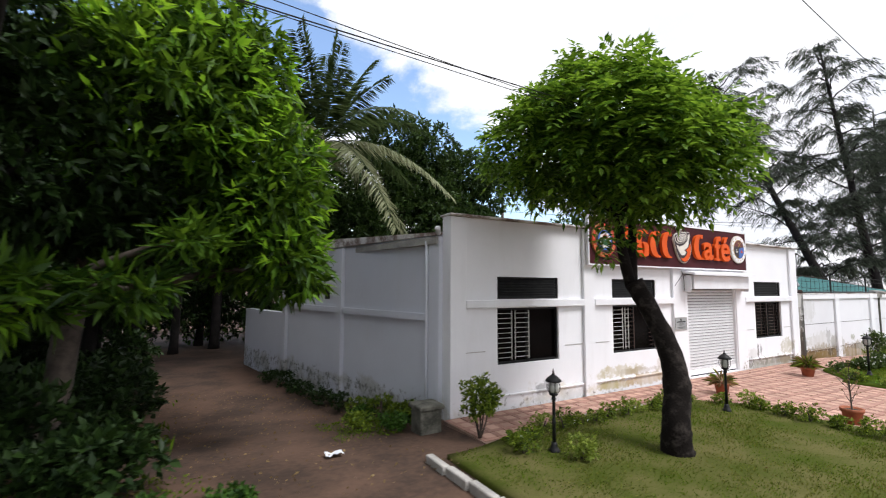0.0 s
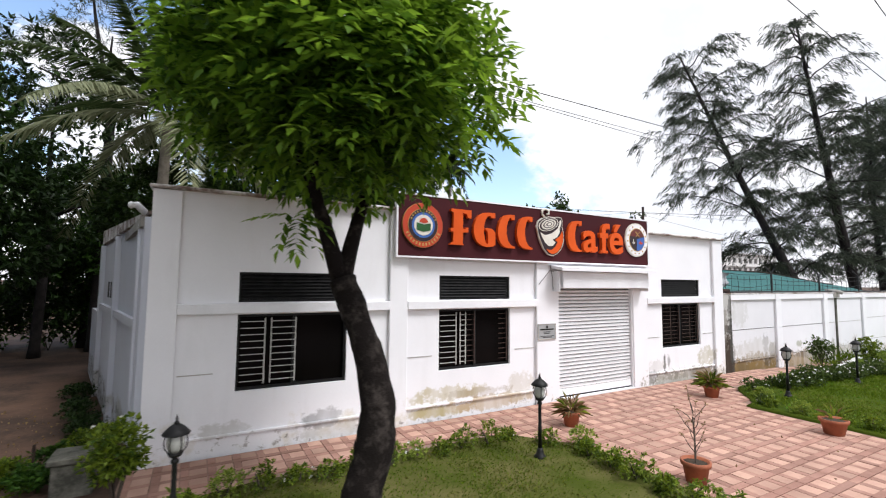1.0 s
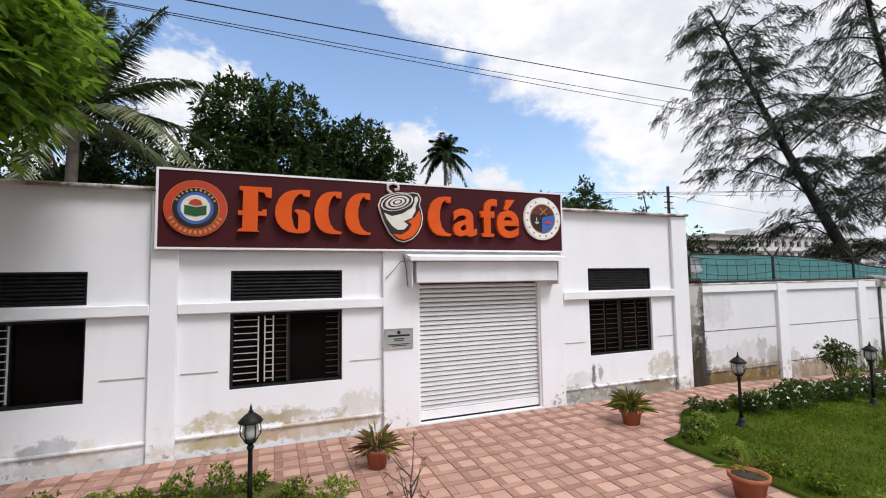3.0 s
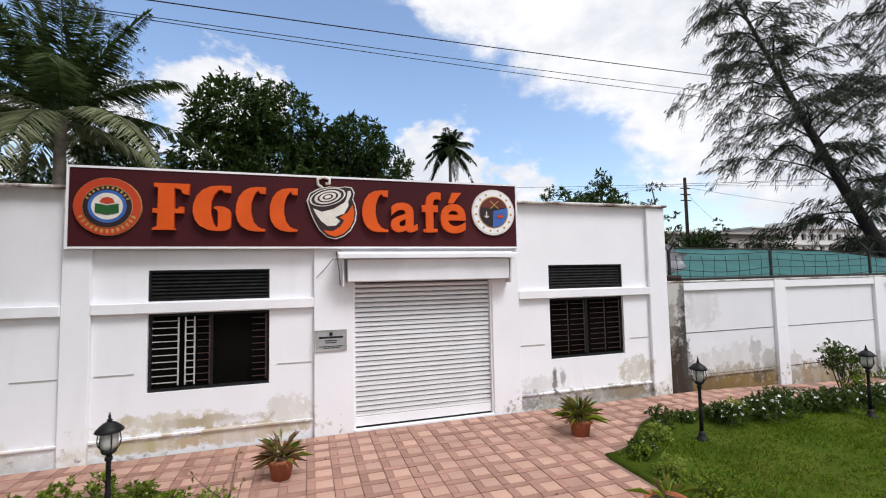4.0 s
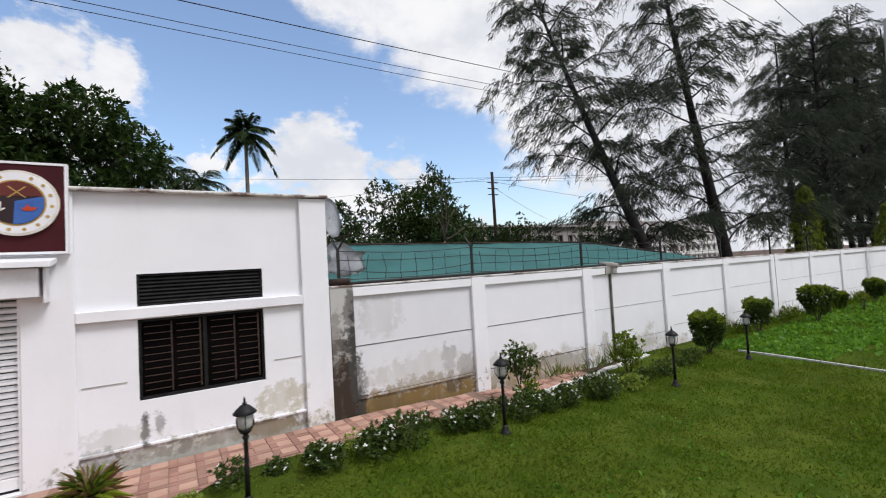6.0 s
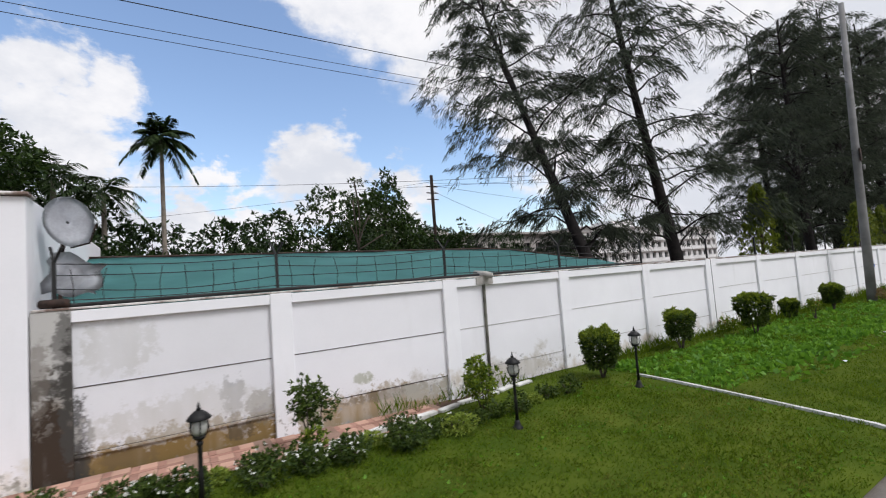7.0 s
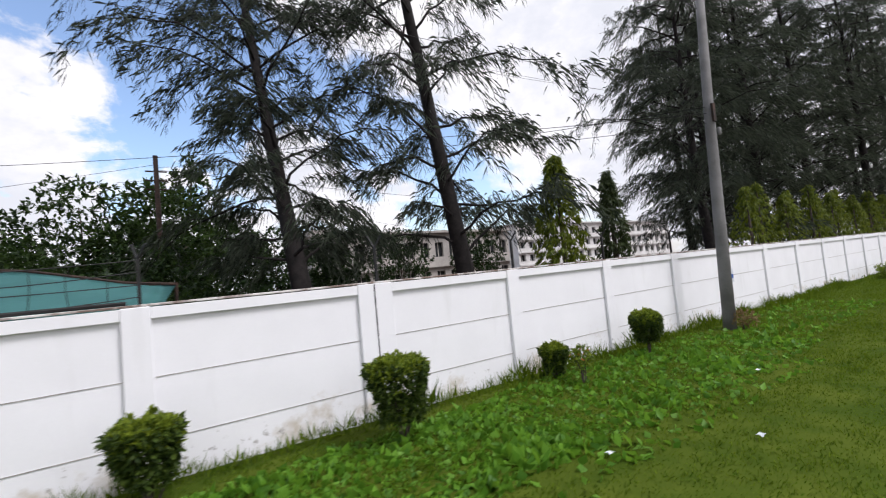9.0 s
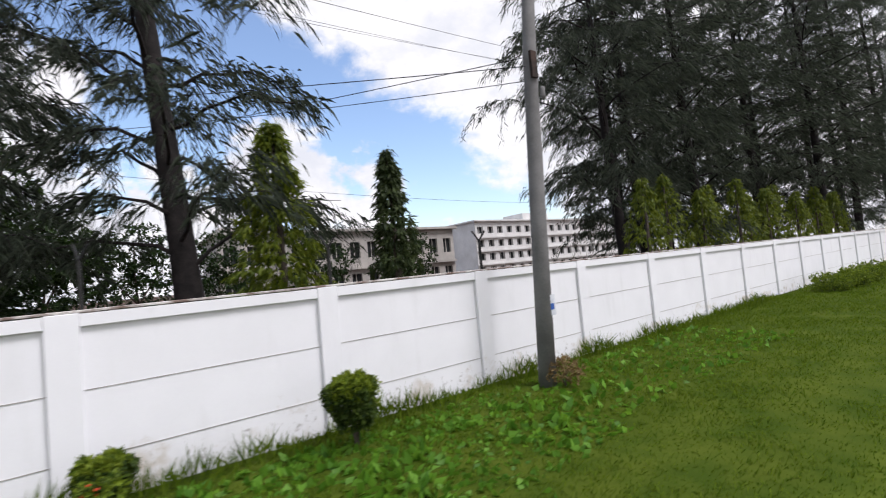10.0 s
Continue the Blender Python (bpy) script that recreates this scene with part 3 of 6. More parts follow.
def side_box(s0, s1, o0, o1, z0, z1, z1b=None):
    bm = bmesh.new()
    z1b = z1 if z1b is None else z1b
    q = []
    for z in (0, 1):
        for s, o in ((s0, o0), (s1, o0), (s1, o1), (s0, o1)):
            q.append(bm.verts.new((SX + ux * s + nx * o, SY + uy * s + ny * o, z0 if z == 0 else (z1 if s == s0 else z1b))))
    for f in ((3, 2, 1, 0), (4, 5, 6, 7), (0, 1, 5, 4), (1, 2, 6, 5), (2, 3, 7, 6), (3, 0, 4, 7)):
        bm.faces.new([q[i] for i in f])
    bmesh.ops.recalc_face_normals(bm, faces=bm.faces)
    return bm


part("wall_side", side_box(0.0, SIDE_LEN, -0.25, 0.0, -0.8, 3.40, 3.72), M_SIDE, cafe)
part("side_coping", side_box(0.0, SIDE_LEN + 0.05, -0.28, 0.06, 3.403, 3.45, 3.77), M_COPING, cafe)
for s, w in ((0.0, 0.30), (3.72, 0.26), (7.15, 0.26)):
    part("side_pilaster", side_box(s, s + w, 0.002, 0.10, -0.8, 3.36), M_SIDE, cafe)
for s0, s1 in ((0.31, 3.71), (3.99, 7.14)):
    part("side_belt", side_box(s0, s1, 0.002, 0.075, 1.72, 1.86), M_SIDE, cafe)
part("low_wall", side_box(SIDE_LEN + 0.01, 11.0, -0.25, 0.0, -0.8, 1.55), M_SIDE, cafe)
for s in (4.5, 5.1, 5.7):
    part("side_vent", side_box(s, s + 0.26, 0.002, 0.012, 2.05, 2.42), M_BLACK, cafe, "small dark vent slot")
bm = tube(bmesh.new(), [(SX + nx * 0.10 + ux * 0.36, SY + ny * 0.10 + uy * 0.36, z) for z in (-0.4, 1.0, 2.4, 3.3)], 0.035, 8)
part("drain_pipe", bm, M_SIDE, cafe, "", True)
bm = tube(bmesh.new(), [(4.04, 7.40, 3.42), (3.96, 7.28, 3.50), (3.90, 7.20, 3.48)], 0.05, 8)
part("roof_spout", bm, M_TRIM, cafe, "", True)

# remaining walls, roof and floor close the building
part("wall_east", one_box(17.61, 7.425, -0.4, 17.86, 14.35, TOP), M_PAINT, cafe)
part("wall_back", one_box(2.85, 14.1, -0.8, 17.6, 14.35, 3.6), M_PAINT, cafe)
bm = bmesh.new()
q = [(4.0, 7.425), (17.6, 7.425), (17.6, 14.1), (2.85, 14.1)]
lo, hi = [bm.verts.new((*p, 3.22)) for p in q], [bm.verts.new((*p, 3.36)) for p in q]
bm.faces.new(hi), bm.faces.new(list(reversed(lo)))
for i in range(4):
    bm.faces.new((lo[i], lo[(i + 1) % 4], hi[(i + 1) % 4], hi[i]))
tagged(part("ceiling", bm, M_CONC, None), "flat concrete roof slab", "ceiling", "", "structure")
bm = bmesh.new()
box(bm, 4.3, 7.43, -0.2, 17.6, 14.1, 0.0)
tagged(part("floor", bm, M_CONC, None), "plain concrete floor inside the dark building", "floor", "", "structure")


# windows: louvred vent above, grille and tinted panes below
def window(a, b, brown=False, inner=0.84):
    w = thing("window", "dark window with horizontal grille bars and tinted panes" if not brown else "dark window with brown horizontal grille bars", "window", "front windows", "structure")
    y = YF + 0.05
    bm = bmesh.new()
    for p in ((a, 0.85, b, 0.89), (a, 1.93, b, 1.97), (a, 0.89, a + 0.035, 1.93), (b - 0.035, 0.89, b, 1.93), ((a + b) / 2 - 0.025, 0.89, (a + b) / 2 + 0.025, 1.93)):
        box(bm, p[0], y, p[1], p[2], y + 0.06, p[3])
    part("window_frame", bm, M_BLACK, w)
    for k in range(2):
        x0 = a + 0.036 + k * (b - a) / 2 - (0.0 if k == 0 else 0.01)
        part("pane", one_box(x0, y + 0.07, 0.885, x0 + (b - a) / 2 - 0.05, y + 0.076, 1.935), M_GLASS, w)
    m = M_BROWNBAR if brown else M_BAR
    spans = [(a + 0.05, a + 0.39), (a + 0.47, a + inner)] if not brown else [(a + 0.07, a + 0.40), (a + 0.46, a + 0.76), (a + 0.90, a + 1.22), (a + 1.28, a + 1.56)]
    # second window: shaded bars, their shade painted as the dark brown metal
    if inner < 0.8:
        spans += [(a + 0.63, a + 0.80), (a + 1.38, a + 1.58)]
    for x0, x1 in spans:
        m = M_BROWNBAR if brown or x0 > a + 0.6 else M_BAR
        for i in range(10):
            z = 0.97 + i * 0.098
            part("grille_bar", one_box(x0, y - 0.012, z, x1, y + 0.002, z + 0.011), m, w)
        for xx in ((x1 - 0.012,) if not brown else (x1 - 0.012,)):
            part("grille_stile", one_box(xx, y - 0.018, 0.93, xx + 0.02, y - 0.0125, 1.91), m, w)
        if not brown and a + 0.3 < x0 < a + 0.6:
            part("grille_stile", one_box(x0, y - 0.018, 0.93, x0 + 0.018, y - 0.0125, 1.91), m, w)
    v = thing("vent", "black louvred ventilation panel above a window", "vent", "front vents", "structure")
    part("vent_backing", one_box(a + 0.001, YF + 0.10, 2.151, b - 0.001, YF + 0.12, 2.599), M_BLACK, v)
    bm = bmesh.new()
    for p in ((a, 2.15, b, 2.18), (a, 2.57, b, 2.60), (a, 2.18, a + 0.03, 2.57), (b - 0.03, 2.18, b, 2.57)):
        box(bm, p[0], YF + 0.02, p[1], p[2], YF + 0.06, p[3])
    part("vent_frame", bm, M_BLACK, v)
    for i in range(7):
        z = 2.195 + i * 0.053
        bm = bmesh.new()
        vs = [bm.verts.new(p) for p in ((a + 0.03, YF + 0.03, z), (b - 0.03, YF + 0.03, z), (b - 0.03, YF + 0.07, z + 0.04), (a + 0.03, YF + 0.07, z + 0.04), (a + 0.03, YF + 0.03, z + 0.008), (b - 0.03, YF + 0.03, z + 0.008), (b - 0.03, YF + 0.07, z + 0.048), (a + 0.03, YF + 0.07, z + 0.048))]
        for f in ((3, 2, 1, 0), (4, 5, 6, 7), (0, 1, 5, 4), (1, 2, 6, 5), (2, 3, 7, 6), (3, 0, 4, 7)):
            bm.faces.new([vs[i] for i in f])
        part("slat", bm, M_BLACK, v)


window(*WINDOWS[0])
window(*WINDOWS[1], inner=0.60)
window(*WINDOWS[2], brown=True)

# rolling shutter with its hood
shutter = thing("rolling_shutter", "closed white metal rolling shutter with ribbed slats", "shutter", "", "structure")
bm = bmesh.new()
prof = [(0.012, 0.0), (-0.008, 0.003), (-0.013, 0.010), (-0.013, 0.040), (-0.009, 0.056), (0.0, 0.066), (0.012, 0.070)]
vv = [[bm.verts.new((x, y, z)) for y, z in prof] for x in (SHX0 + 0.03, SHX1 - 0.03)]
for i in range(len(prof) - 1):
    bm.faces.new((vv[0][i], vv[1][i], vv[1][i + 1], vv[0][i + 1]))
bmesh.ops.solidify(bm, geom=bm.faces[:], thickness=-0.004)
slat_me = bpy.data.meshes.new("slat")
bm.to_mesh(slat_me)
bm.free()
slat_me.materials.append(M_SHUT)
for i in range(27):
    s = new("slat", slat_me)
    s.parent = shutter
    s.location = (0, 7.215, 0.20 + i * 0.0795)
# dark sheet behind the slats stands in for the shadow in their gaps
part("curtain_back", one_box(SHX0 + 0.03, 7.226, 0.18, SHX1 - 0.03, 7.232, 2.36), M_GAPSHADE, shutter)
part("bottom_rail", one_box(SHX0 + 0.03, 7.195, 0.052, SHX1 - 0.03, 7.23, 0.196, bevel=0.006), M_SHUT, shutter)
part("rubber_seal", one_box(SHX0 + 0.03, 7.20, 0.024, SHX1 - 0.03, 7.225, 0.051), M_BLACK, shutter)
for x in (SHX0, SHX1 - 0.03):
    part("guide_rail", one_box(x, 7.15, 0.023, x + 0.03, 7.26, 2.35), M_SHUT, shutter)
hood = thing("shutter_hood", "white sheet-metal hood boxed over the shutter", "hood", "", "structure")
part("hood_box", one_box(11.46, 6.86, 2.37, 14.22, 7.115, 2.73, bevel=0.01), M_HOOD, hood)
bm = bmesh.new()
vs = [bm.verts.new(p) for p in ((11.32, 6.74, 2.735), (14.36, 6.74, 2.735), (14.36, 7.115, 2.80), (11.32, 7.115, 2.80), (11.32, 6.74, 2.80), (14.36, 6.74, 2.80), (14.36, 7.115, 2.865), (11.32, 7.115, 2.865))]
for f in ((3, 2, 1, 0), (4, 5, 6, 7), (0, 1, 5, 4), (1, 2, 6, 5), (2, 3, 7, 6), (3, 0, 4, 7)):
    bm.faces.new([vs[i] for i in f])
part("hood_lid", bm, M_TRIM, hood)
for x in (11.40, 14.27):
    part("hood_bracket", one_box(x - 0.012, 6.90, 2.30, x + 0.012, 7.115, 2.735), M_HOOD, hood)
cable = thing("loose_cable", "thin black cable hanging slack beside the shutter hood", "cable")
part("strand", tube(bmesh.new(), [(11.0, 7.10, 2.45), (11.12, 7.08, 2.58), (11.25, 7.05, 2.74), (11.33, 7.0, 2.72)], 0.006, 5), M_WIRE, cable)
part("strand", tube(bmesh.new(), [(11.30, 7.08, 2.86), (11.34, 7.06, 2.6), (11.36, 7.06, 2.32)], 0.006, 5), M_WIRE, cable)

# sign board
sign = thing("sign_board", "maroon sign board with raised orange letters and white edge", "sign")
SX0, SX1, SZ0, SZ1, SYF = 7.72, 14.49, 2.905, 4.06, 7.035
part("board", one_box(SX0 + 0.03, SYF, SZ0 + 0.03, SX1 - 0.03, YP - 0.003, SZ1 - 0.03), M_SIGN, sign)
bm = bmesh.new()
for p in ((SX0, SZ0, SX1, SZ0 + 0.03), (SX0, SZ1 - 0.03, SX1, SZ1), (SX0, SZ0 + 0.03, SX0 + 0.03, SZ1 - 0.03), (SX1 - 0.03, SZ0 + 0.03, SX1, SZ1 - 0.03)):
    box(bm, p[0], SYF - 0.012, p[1], p[2], YP - 0.003, p[3])
part("edge_strip", bm, M_TRIM, sign, "white edge strip")


def slab(outline, depth, y, holes_=()):
    """A flat plate in the sign's plane from an (x, z) outline."""
    bm = bmesh.new()
    f = bm.faces.new([bm.verts.new((x, y, z)) for x, z in outline])
    r = bmesh.ops.extrude_face_region(bm, geom=[f])
    for v in [g_ for g_ in r["geom"] if isinstance(g_, bmesh.types.BMVert)]:
        v.co.y -= depth
    bmesh.ops.recalc_face_normals(bm, faces=bm.faces)
    return bm


def disc(x, z, r, n=40, sx=1.0):
    return [(x + r * sx * math.cos(2 * math.pi * i / n), z + r * math.sin(2 * math.pi * i / n)) for i in range(n)]


def letter(ch, x0, x1, z0, z1):
    """One raised letter in the built-in font, fitted to its box on the board."""
    cu = bpy.data.curves.new("letter", 'FONT')
    cu.body, cu.extrude, cu.offset, cu.resolution_u = ch, 0.03, 0.020, 6
    tmp = bpy.data.objects.new("letter_curve", cu)
    scene.collection.objects.link(tmp)
    dg = bpy.context.evaluated_depsgraph_get()
    me = bpy.data.meshes.new_from_object(tmp.evaluated_get(dg))
    bpy.data.objects.remove(tmp)
    n = len(me.vertices)
    co = np.empty(n * 3, dtype=np.float32)
    me.vertices.foreach_get("co", co)
    co = co.reshape(-1, 3)
    a, b = co.min(0), co.max(0)
    px = x0 + ((co[:, 0] - a[0]) / (b[0] - a[0])) * (x1 - x0)
    pz = z0 + (co[:, 1] - a[1]) / (b[1] - a[1]) * (z1 - z0)
    py = SYF - 0.075 * (co[:, 2] - a[2]) / (b[2] - a[2])
    me.vertices.foreach_set("co", np.stack([px, py, pz], 1).astype(np.float32).ravel())
    me.materials.clear()
    me.update()
    part("letter", me, M_ORANGE, sign)


# the broad display capitals: heavy bowls, hairline ends with hanging flags
C_IN = [(0.86, 0.065), (0.72, 0.11), (0.59, 0.22), (0.51, 0.42), (0.52, 0.62), (0.60, 0.79), (0.70, 0.885), (0.77, 0.90), (0.80, 0.845), (0.99, 0.835)]
C_OUT = [(1.0, 0.99), (0.70, 0.99), (0.46, 0.965), (0.26, 0.89), (0.11, 0.76), (0.02, 0.58), (0.01, 0.40), (0.07, 0.23), (0.19, 0.11), (0.38, 0.03), (0.62, 0.0)]
CAPITALS = {
    "C": C_OUT + [(0.98, 0.0), (1.0, 0.05)] + C_IN,
    "G": C_OUT + [(0.82, 0.01), (0.94, 0.04), (1.0, 0.09), (1.0, 0.40), (0.94, 0.48), (0.82, 0.53), (0.60, 0.54), (0.54, 0.50), (0.62, 0.46), (0.66, 0.40), (0.66, 0.10), (0.60, 0.08), (0.53, 0.18), (0.47, 0.40), (0.48, 0.62), (0.56, 0.79), (0.67, 0.885), (0.77, 0.90), (0.80, 0.845), (0.99, 0.835)],
    "F": [(0.03, 1.0), (1.0, 1.0), (0.98, 0.76), (0.82, 0.78), (0.76, 0.88), (0.58, 0.90), (0.58, 0.46), (0.70, 0.45), (0.72, 0.50), (0.84, 0.50), (0.84, 0.36), (0.58, 0.36), (0.57, 0.05), (0.63, 0.0), (-0.02, 0.0), (0.02, 0.05), (0.12, 0.08), (0.13, 0.36), (0.0, 0.36), (0.0, 0.46), (0.13, 0.46), (0.14, 0.90), (0.03, 0.92)],
}
for ch, x0, x1, z0, z1 in (("F", 8.77, 9.23, 3.17, 3.84), ("G", 9.27, 9.78, 3.16, 3.84), ("C", 9.84, 10.26, 3.16, 3.84), ("C", 10.31, 10.72, 3.16, 3.84),
                           ("C", 11.70, 12.13, 3.17, 3.86), ("a", 12.17, 12.62, 3.17, 3.66), ("f", 12.70, 13.03, 3.17, 3.86), ("é", 13.02, 13.48, 3.16, 3.86)):
    if ch in CAPITALS:
        part("letter", slab([(x0 + a * (x1 - x0), z0 + b * (z1 - z0)) for a, b in CAPITALS[ch]], 0.075, SYF - 0.001), M_ORANGE, sign)
    else:
        letter(ch, x0, x1, z0, z1)
part("serif", one_box(12.72, SYF - 0.072, 3.17, 12.97, SYF - 0.002, 3.23, bevel=0.012), M_ORANGE, sign)


def emblem(x, z, r, rings, name_label):
    e = None
    y = SYF - 0.001
    for rad, m, d in rings:
        p = part("emblem_ring", slab(disc(x, z, r * rad), d, y), m, sign, name_label if e is None else "")
        y -= d + 0.001
        e = e or p
    return y


y = emblem(8.22, 3.49, 0.405, ((1.0, M_GOLD, 0.03), (0.985, M_RED, 0.008), (0.74, M_GOLD, 0.004), (0.72, M_INK, 0.004), (0.565, M_BLUE, 0.004), (0.46, M_CREAM, 0.004)), "round red and blue emblem with a book shape")
part("emblem_book", slab([(8.08, 3.40), (8.22, 3.37), (8.36, 3.40), (8.36, 3.53), (8.22, 3.50), (8.08, 3.53)], 0.006, y), M_GREEN, sign)
part("emblem_sun", slab([(8.13, 3.545), (8.22, 3.52), (8.31, 3.545), (8.28, 3.60), (8.22, 3.62), (8.16, 3.60)], 0.006, y), M_RED, sign)
for i in range(13):
    a = radians(205 + i * 130 / 12)
    c, s = math.cos(a), math.sin(a)
    cx, cz = 8.22 + 0.345 * c, 3.49 + 0.345 * s
    part("emblem_mark", slab([(cx - 0.014 * s - 0.026 * c, cz + 0.014 * c - 0.026 * s), (cx + 0.014 * s - 0.026 * c, cz - 0.014 * c - 0.026 * s), (cx + 0.014 * s + 0.026 * c, cz - 0.014 * c + 0.026 * s), (cx - 0.014 * s + 0.026 * c, cz + 0.014 * c + 0.026 * s)], 0.004, SYF - 0.04), M_GOLD, sign)
for i in range(11):
    a = radians(25 + i * 13)
    c, s = math.cos(a), math.sin(a)
    cx, cz = 8.22 + 0.262 * c, 3.49 + 0.262 * s
    part("emblem_mark", slab([(cx - 0.012 * s - 0.016 * c, cz + 0.012 * c - 0.016 * s), (cx + 0.012 * s - 0.016 * c, cz - 0.012 * c - 0.016 * s), (cx + 0.012 * s + 0.016 * c, cz - 0.012 * c + 0.016 * s), (cx - 0.012 * s + 0.016 * c, cz + 0.012 * c + 0.016 * s)], 0.004, SYF - 0.05), M_GOLD, sign)
y = emblem(14.01, 3.54, 0.405, ((1.0, M_CREAM, 0.04), (0.93, M_TRIM, 0.004), (0.70, M_GOLD, 0.004), (0.655, M_INK, 0.004)), "round cream emblem with a dark disc")
q = disc(14.01, 3.54, 0.262, 40)
part("emblem_field", slab([(14.0, 3.56)] + [(14.01 + 0.262 * math.cos(radians(a)), 3.54 + 0.262 * math.sin(radians(a))) for a in range(-96, 19, 6)], 0.004, y), M_BLUE, sign)
part("emblem_field", slab([p for p in q if p[1] >= 3.60], 0.004, y), M_CREST, sign)
part("emblem_boat", slab([(14.06, 3.47), (14.08, 3.44), (14.17, 3.44), (14.21, 3.48), (14.13, 3.49), (14.12, 3.53), (14.10, 3.49)], 0.004, y - 0.006), M_RED, sign)
part("emblem_anchor", tube(bmesh.new(), [(13.83, y - 0.004, 3.47), (13.87, y - 0.004, 3.44), (13.91, y - 0.004, 3.47)], 0.010, 6), M_CREAM, sign, "", True)
part("emblem_anchor", tube(bmesh.new(), [(13.87, y - 0.004, 3.44), (13.87, y - 0.004, 3.55)], 0.009, 6), M_CREAM, sign, "", True)
for a0, a1 in (((13.93, 3.60), (14.09, 3.74)), ((14.09, 3.60), (13.93, 3.74))):
    part("emblem_stroke", slab([(a0[0], a0[1]), (a0[0] + 0.02, a0[1]), (a1[0] + 0.02, a1[1]), (a1[0], a1[1])], 0.004, y - 0.006), M_GOLD, sign)
for i in range(14):
    a = radians(115 + i * 310 / 13)
    cx, cz = 14.01 + 0.335 * math.cos(a), 3.54 + 0.335 * math.sin(a)
    part("emblem_mark", slab(disc(cx, cz, 0.022, 6), 0.004, SYF - 0.047), M_GOLD, sign)

# the cup
CX, CZ = 11.24, 3.50


def cup_shape(pts, m, d, y):
    part("cup_shape", slab([(CX + a, CZ + b) for a, b in pts], d, y), m, sign)


cup_out = [(-0.37, 0.15), (-0.33, 0.26), (-0.22, 0.33), (-0.05, 0.375), (0.12, 0.37), (0.20, 0.385), (0.29, 0.375), (0.335, 0.29), (0.31, 0.19), (0.345, 0.10), (0.365, -0.02), (0.345, -0.16), (0.28, -0.29), (0.18, -0.385), (0.05, -0.435), (-0.07, -0.41), (-0.19, -0.30), (-0.28, -0.13), (-0.335, 0.02)]
cup_shape([(a * 1.05, b * 1.035) for a, b in cup_out], M_CREAM, 0.045, SYF - 0.001)
cup_shape(cup_out, M_INK, 0.006, SYF - 0.047)
cup_shape([(-0.29, 0.03), (-0.16, -0.02), (0.02, 0.03), (0.19, 0.14), (0.245, 0.27), (0.25, 0.08), (0.18, -0.04), (0.04, -0.10), (0.12, -0.16), (0.05, -0.235), (-0.07, -0.245), (-0.17, -0.17), (-0.25, -0.06)], M_CREAM, 0.004, SYF - 0.054)
cup_shape([(0.315, 0.10), (0.345, -0.02), (0.325, -0.15), (0.265, -0.275), (0.17, -0.365), (0.05, -0.412), (-0.06, -0.385), (-0.14, -0.315), (0.0, -0.325), (0.12, -0.25), (0.18, -0.15), (0.11, -0.105), (0.24, -0.02)], M_ORANGE, 0.004, SYF - 0.059)
for k, (r, m) in enumerate(((0.27, M_CREAM), (0.245, M_INK), (0.20, M_CREAM), (0.155, M_INK), (0.125, M_CREAM), (0.08, M_INK), (0.05, M_CREAM))):
    cup_shape([(-0.07 + r * math.cos(t_) * 1.02 + 0.0, 0.215 + r * 0.52 * math.sin(t_) + 0.22 * r * math.cos(t_)) for t_ in [2 * math.pi * i / 28 for i in range(28)]], m, 0.003, SYF - 0.06 - k * 0.004)
cup_shape([(0.24, 0.32), (0.28, 0.33), (0.295, 0.27), (0.25, 0.16), (0.22, 0.19)], M_CREAM, 0.004, SYF - 0.06)
steam = [(-0.12, 0.36), (-0.22, 0.44), (-0.22, 0.52), (-0.13, 0.56), (-0.04, 0.53), (-0.04, 0.46), (-0.10, 0.45)]
part("cup_steam", tube(bmesh.new(), [(CX + a, SYF - 0.03, CZ + b - 0.02) for a, b in steam], 0.024, 8), M_CREAM, sign, "", True)

plaque = thing("name_plaque", "grey engraved plaque fixed beside the shutter", "plaque")
part("plate", one_box(10.97, YP - 0.016, 1.29, 11.46, YP - 0.001, 1.62, bevel=0.004), M_PLAQUE, plaque)
bm = bmesh.new()
for p in ((10.97, 1.29, 11.46, 1.31), (10.97, 1.60, 11.46, 1.62), (10.97, 1.31, 10.99, 1.60), (11.44, 1.31, 11.46, 1.60)):
    box(bm, p[0], YP - 0.022, p[1], p[2], YP - 0.0165, p[3])
part("plaque_rim", bm, M_CONC, plaque)
part("plaque_seal", slab(disc(11.215, 1.555, 0.03, 16), 0.004, YP - 0.017), M_BLACK, plaque)
for z, a, b, h in ((1.49, 11.03, 11.40, 0.028), (1.445, 11.12, 11.31, 0.014), (1.415, 11.13, 11.30, 0.012), (1.36, 11.04, 11.40, 0.010), (1.335, 11.10, 11.35, 0.010)):
    part("text_bar", one_box(a, YP - 0.020, z, b, YP - 0.0165, z + h), M_BLACK, plaque)

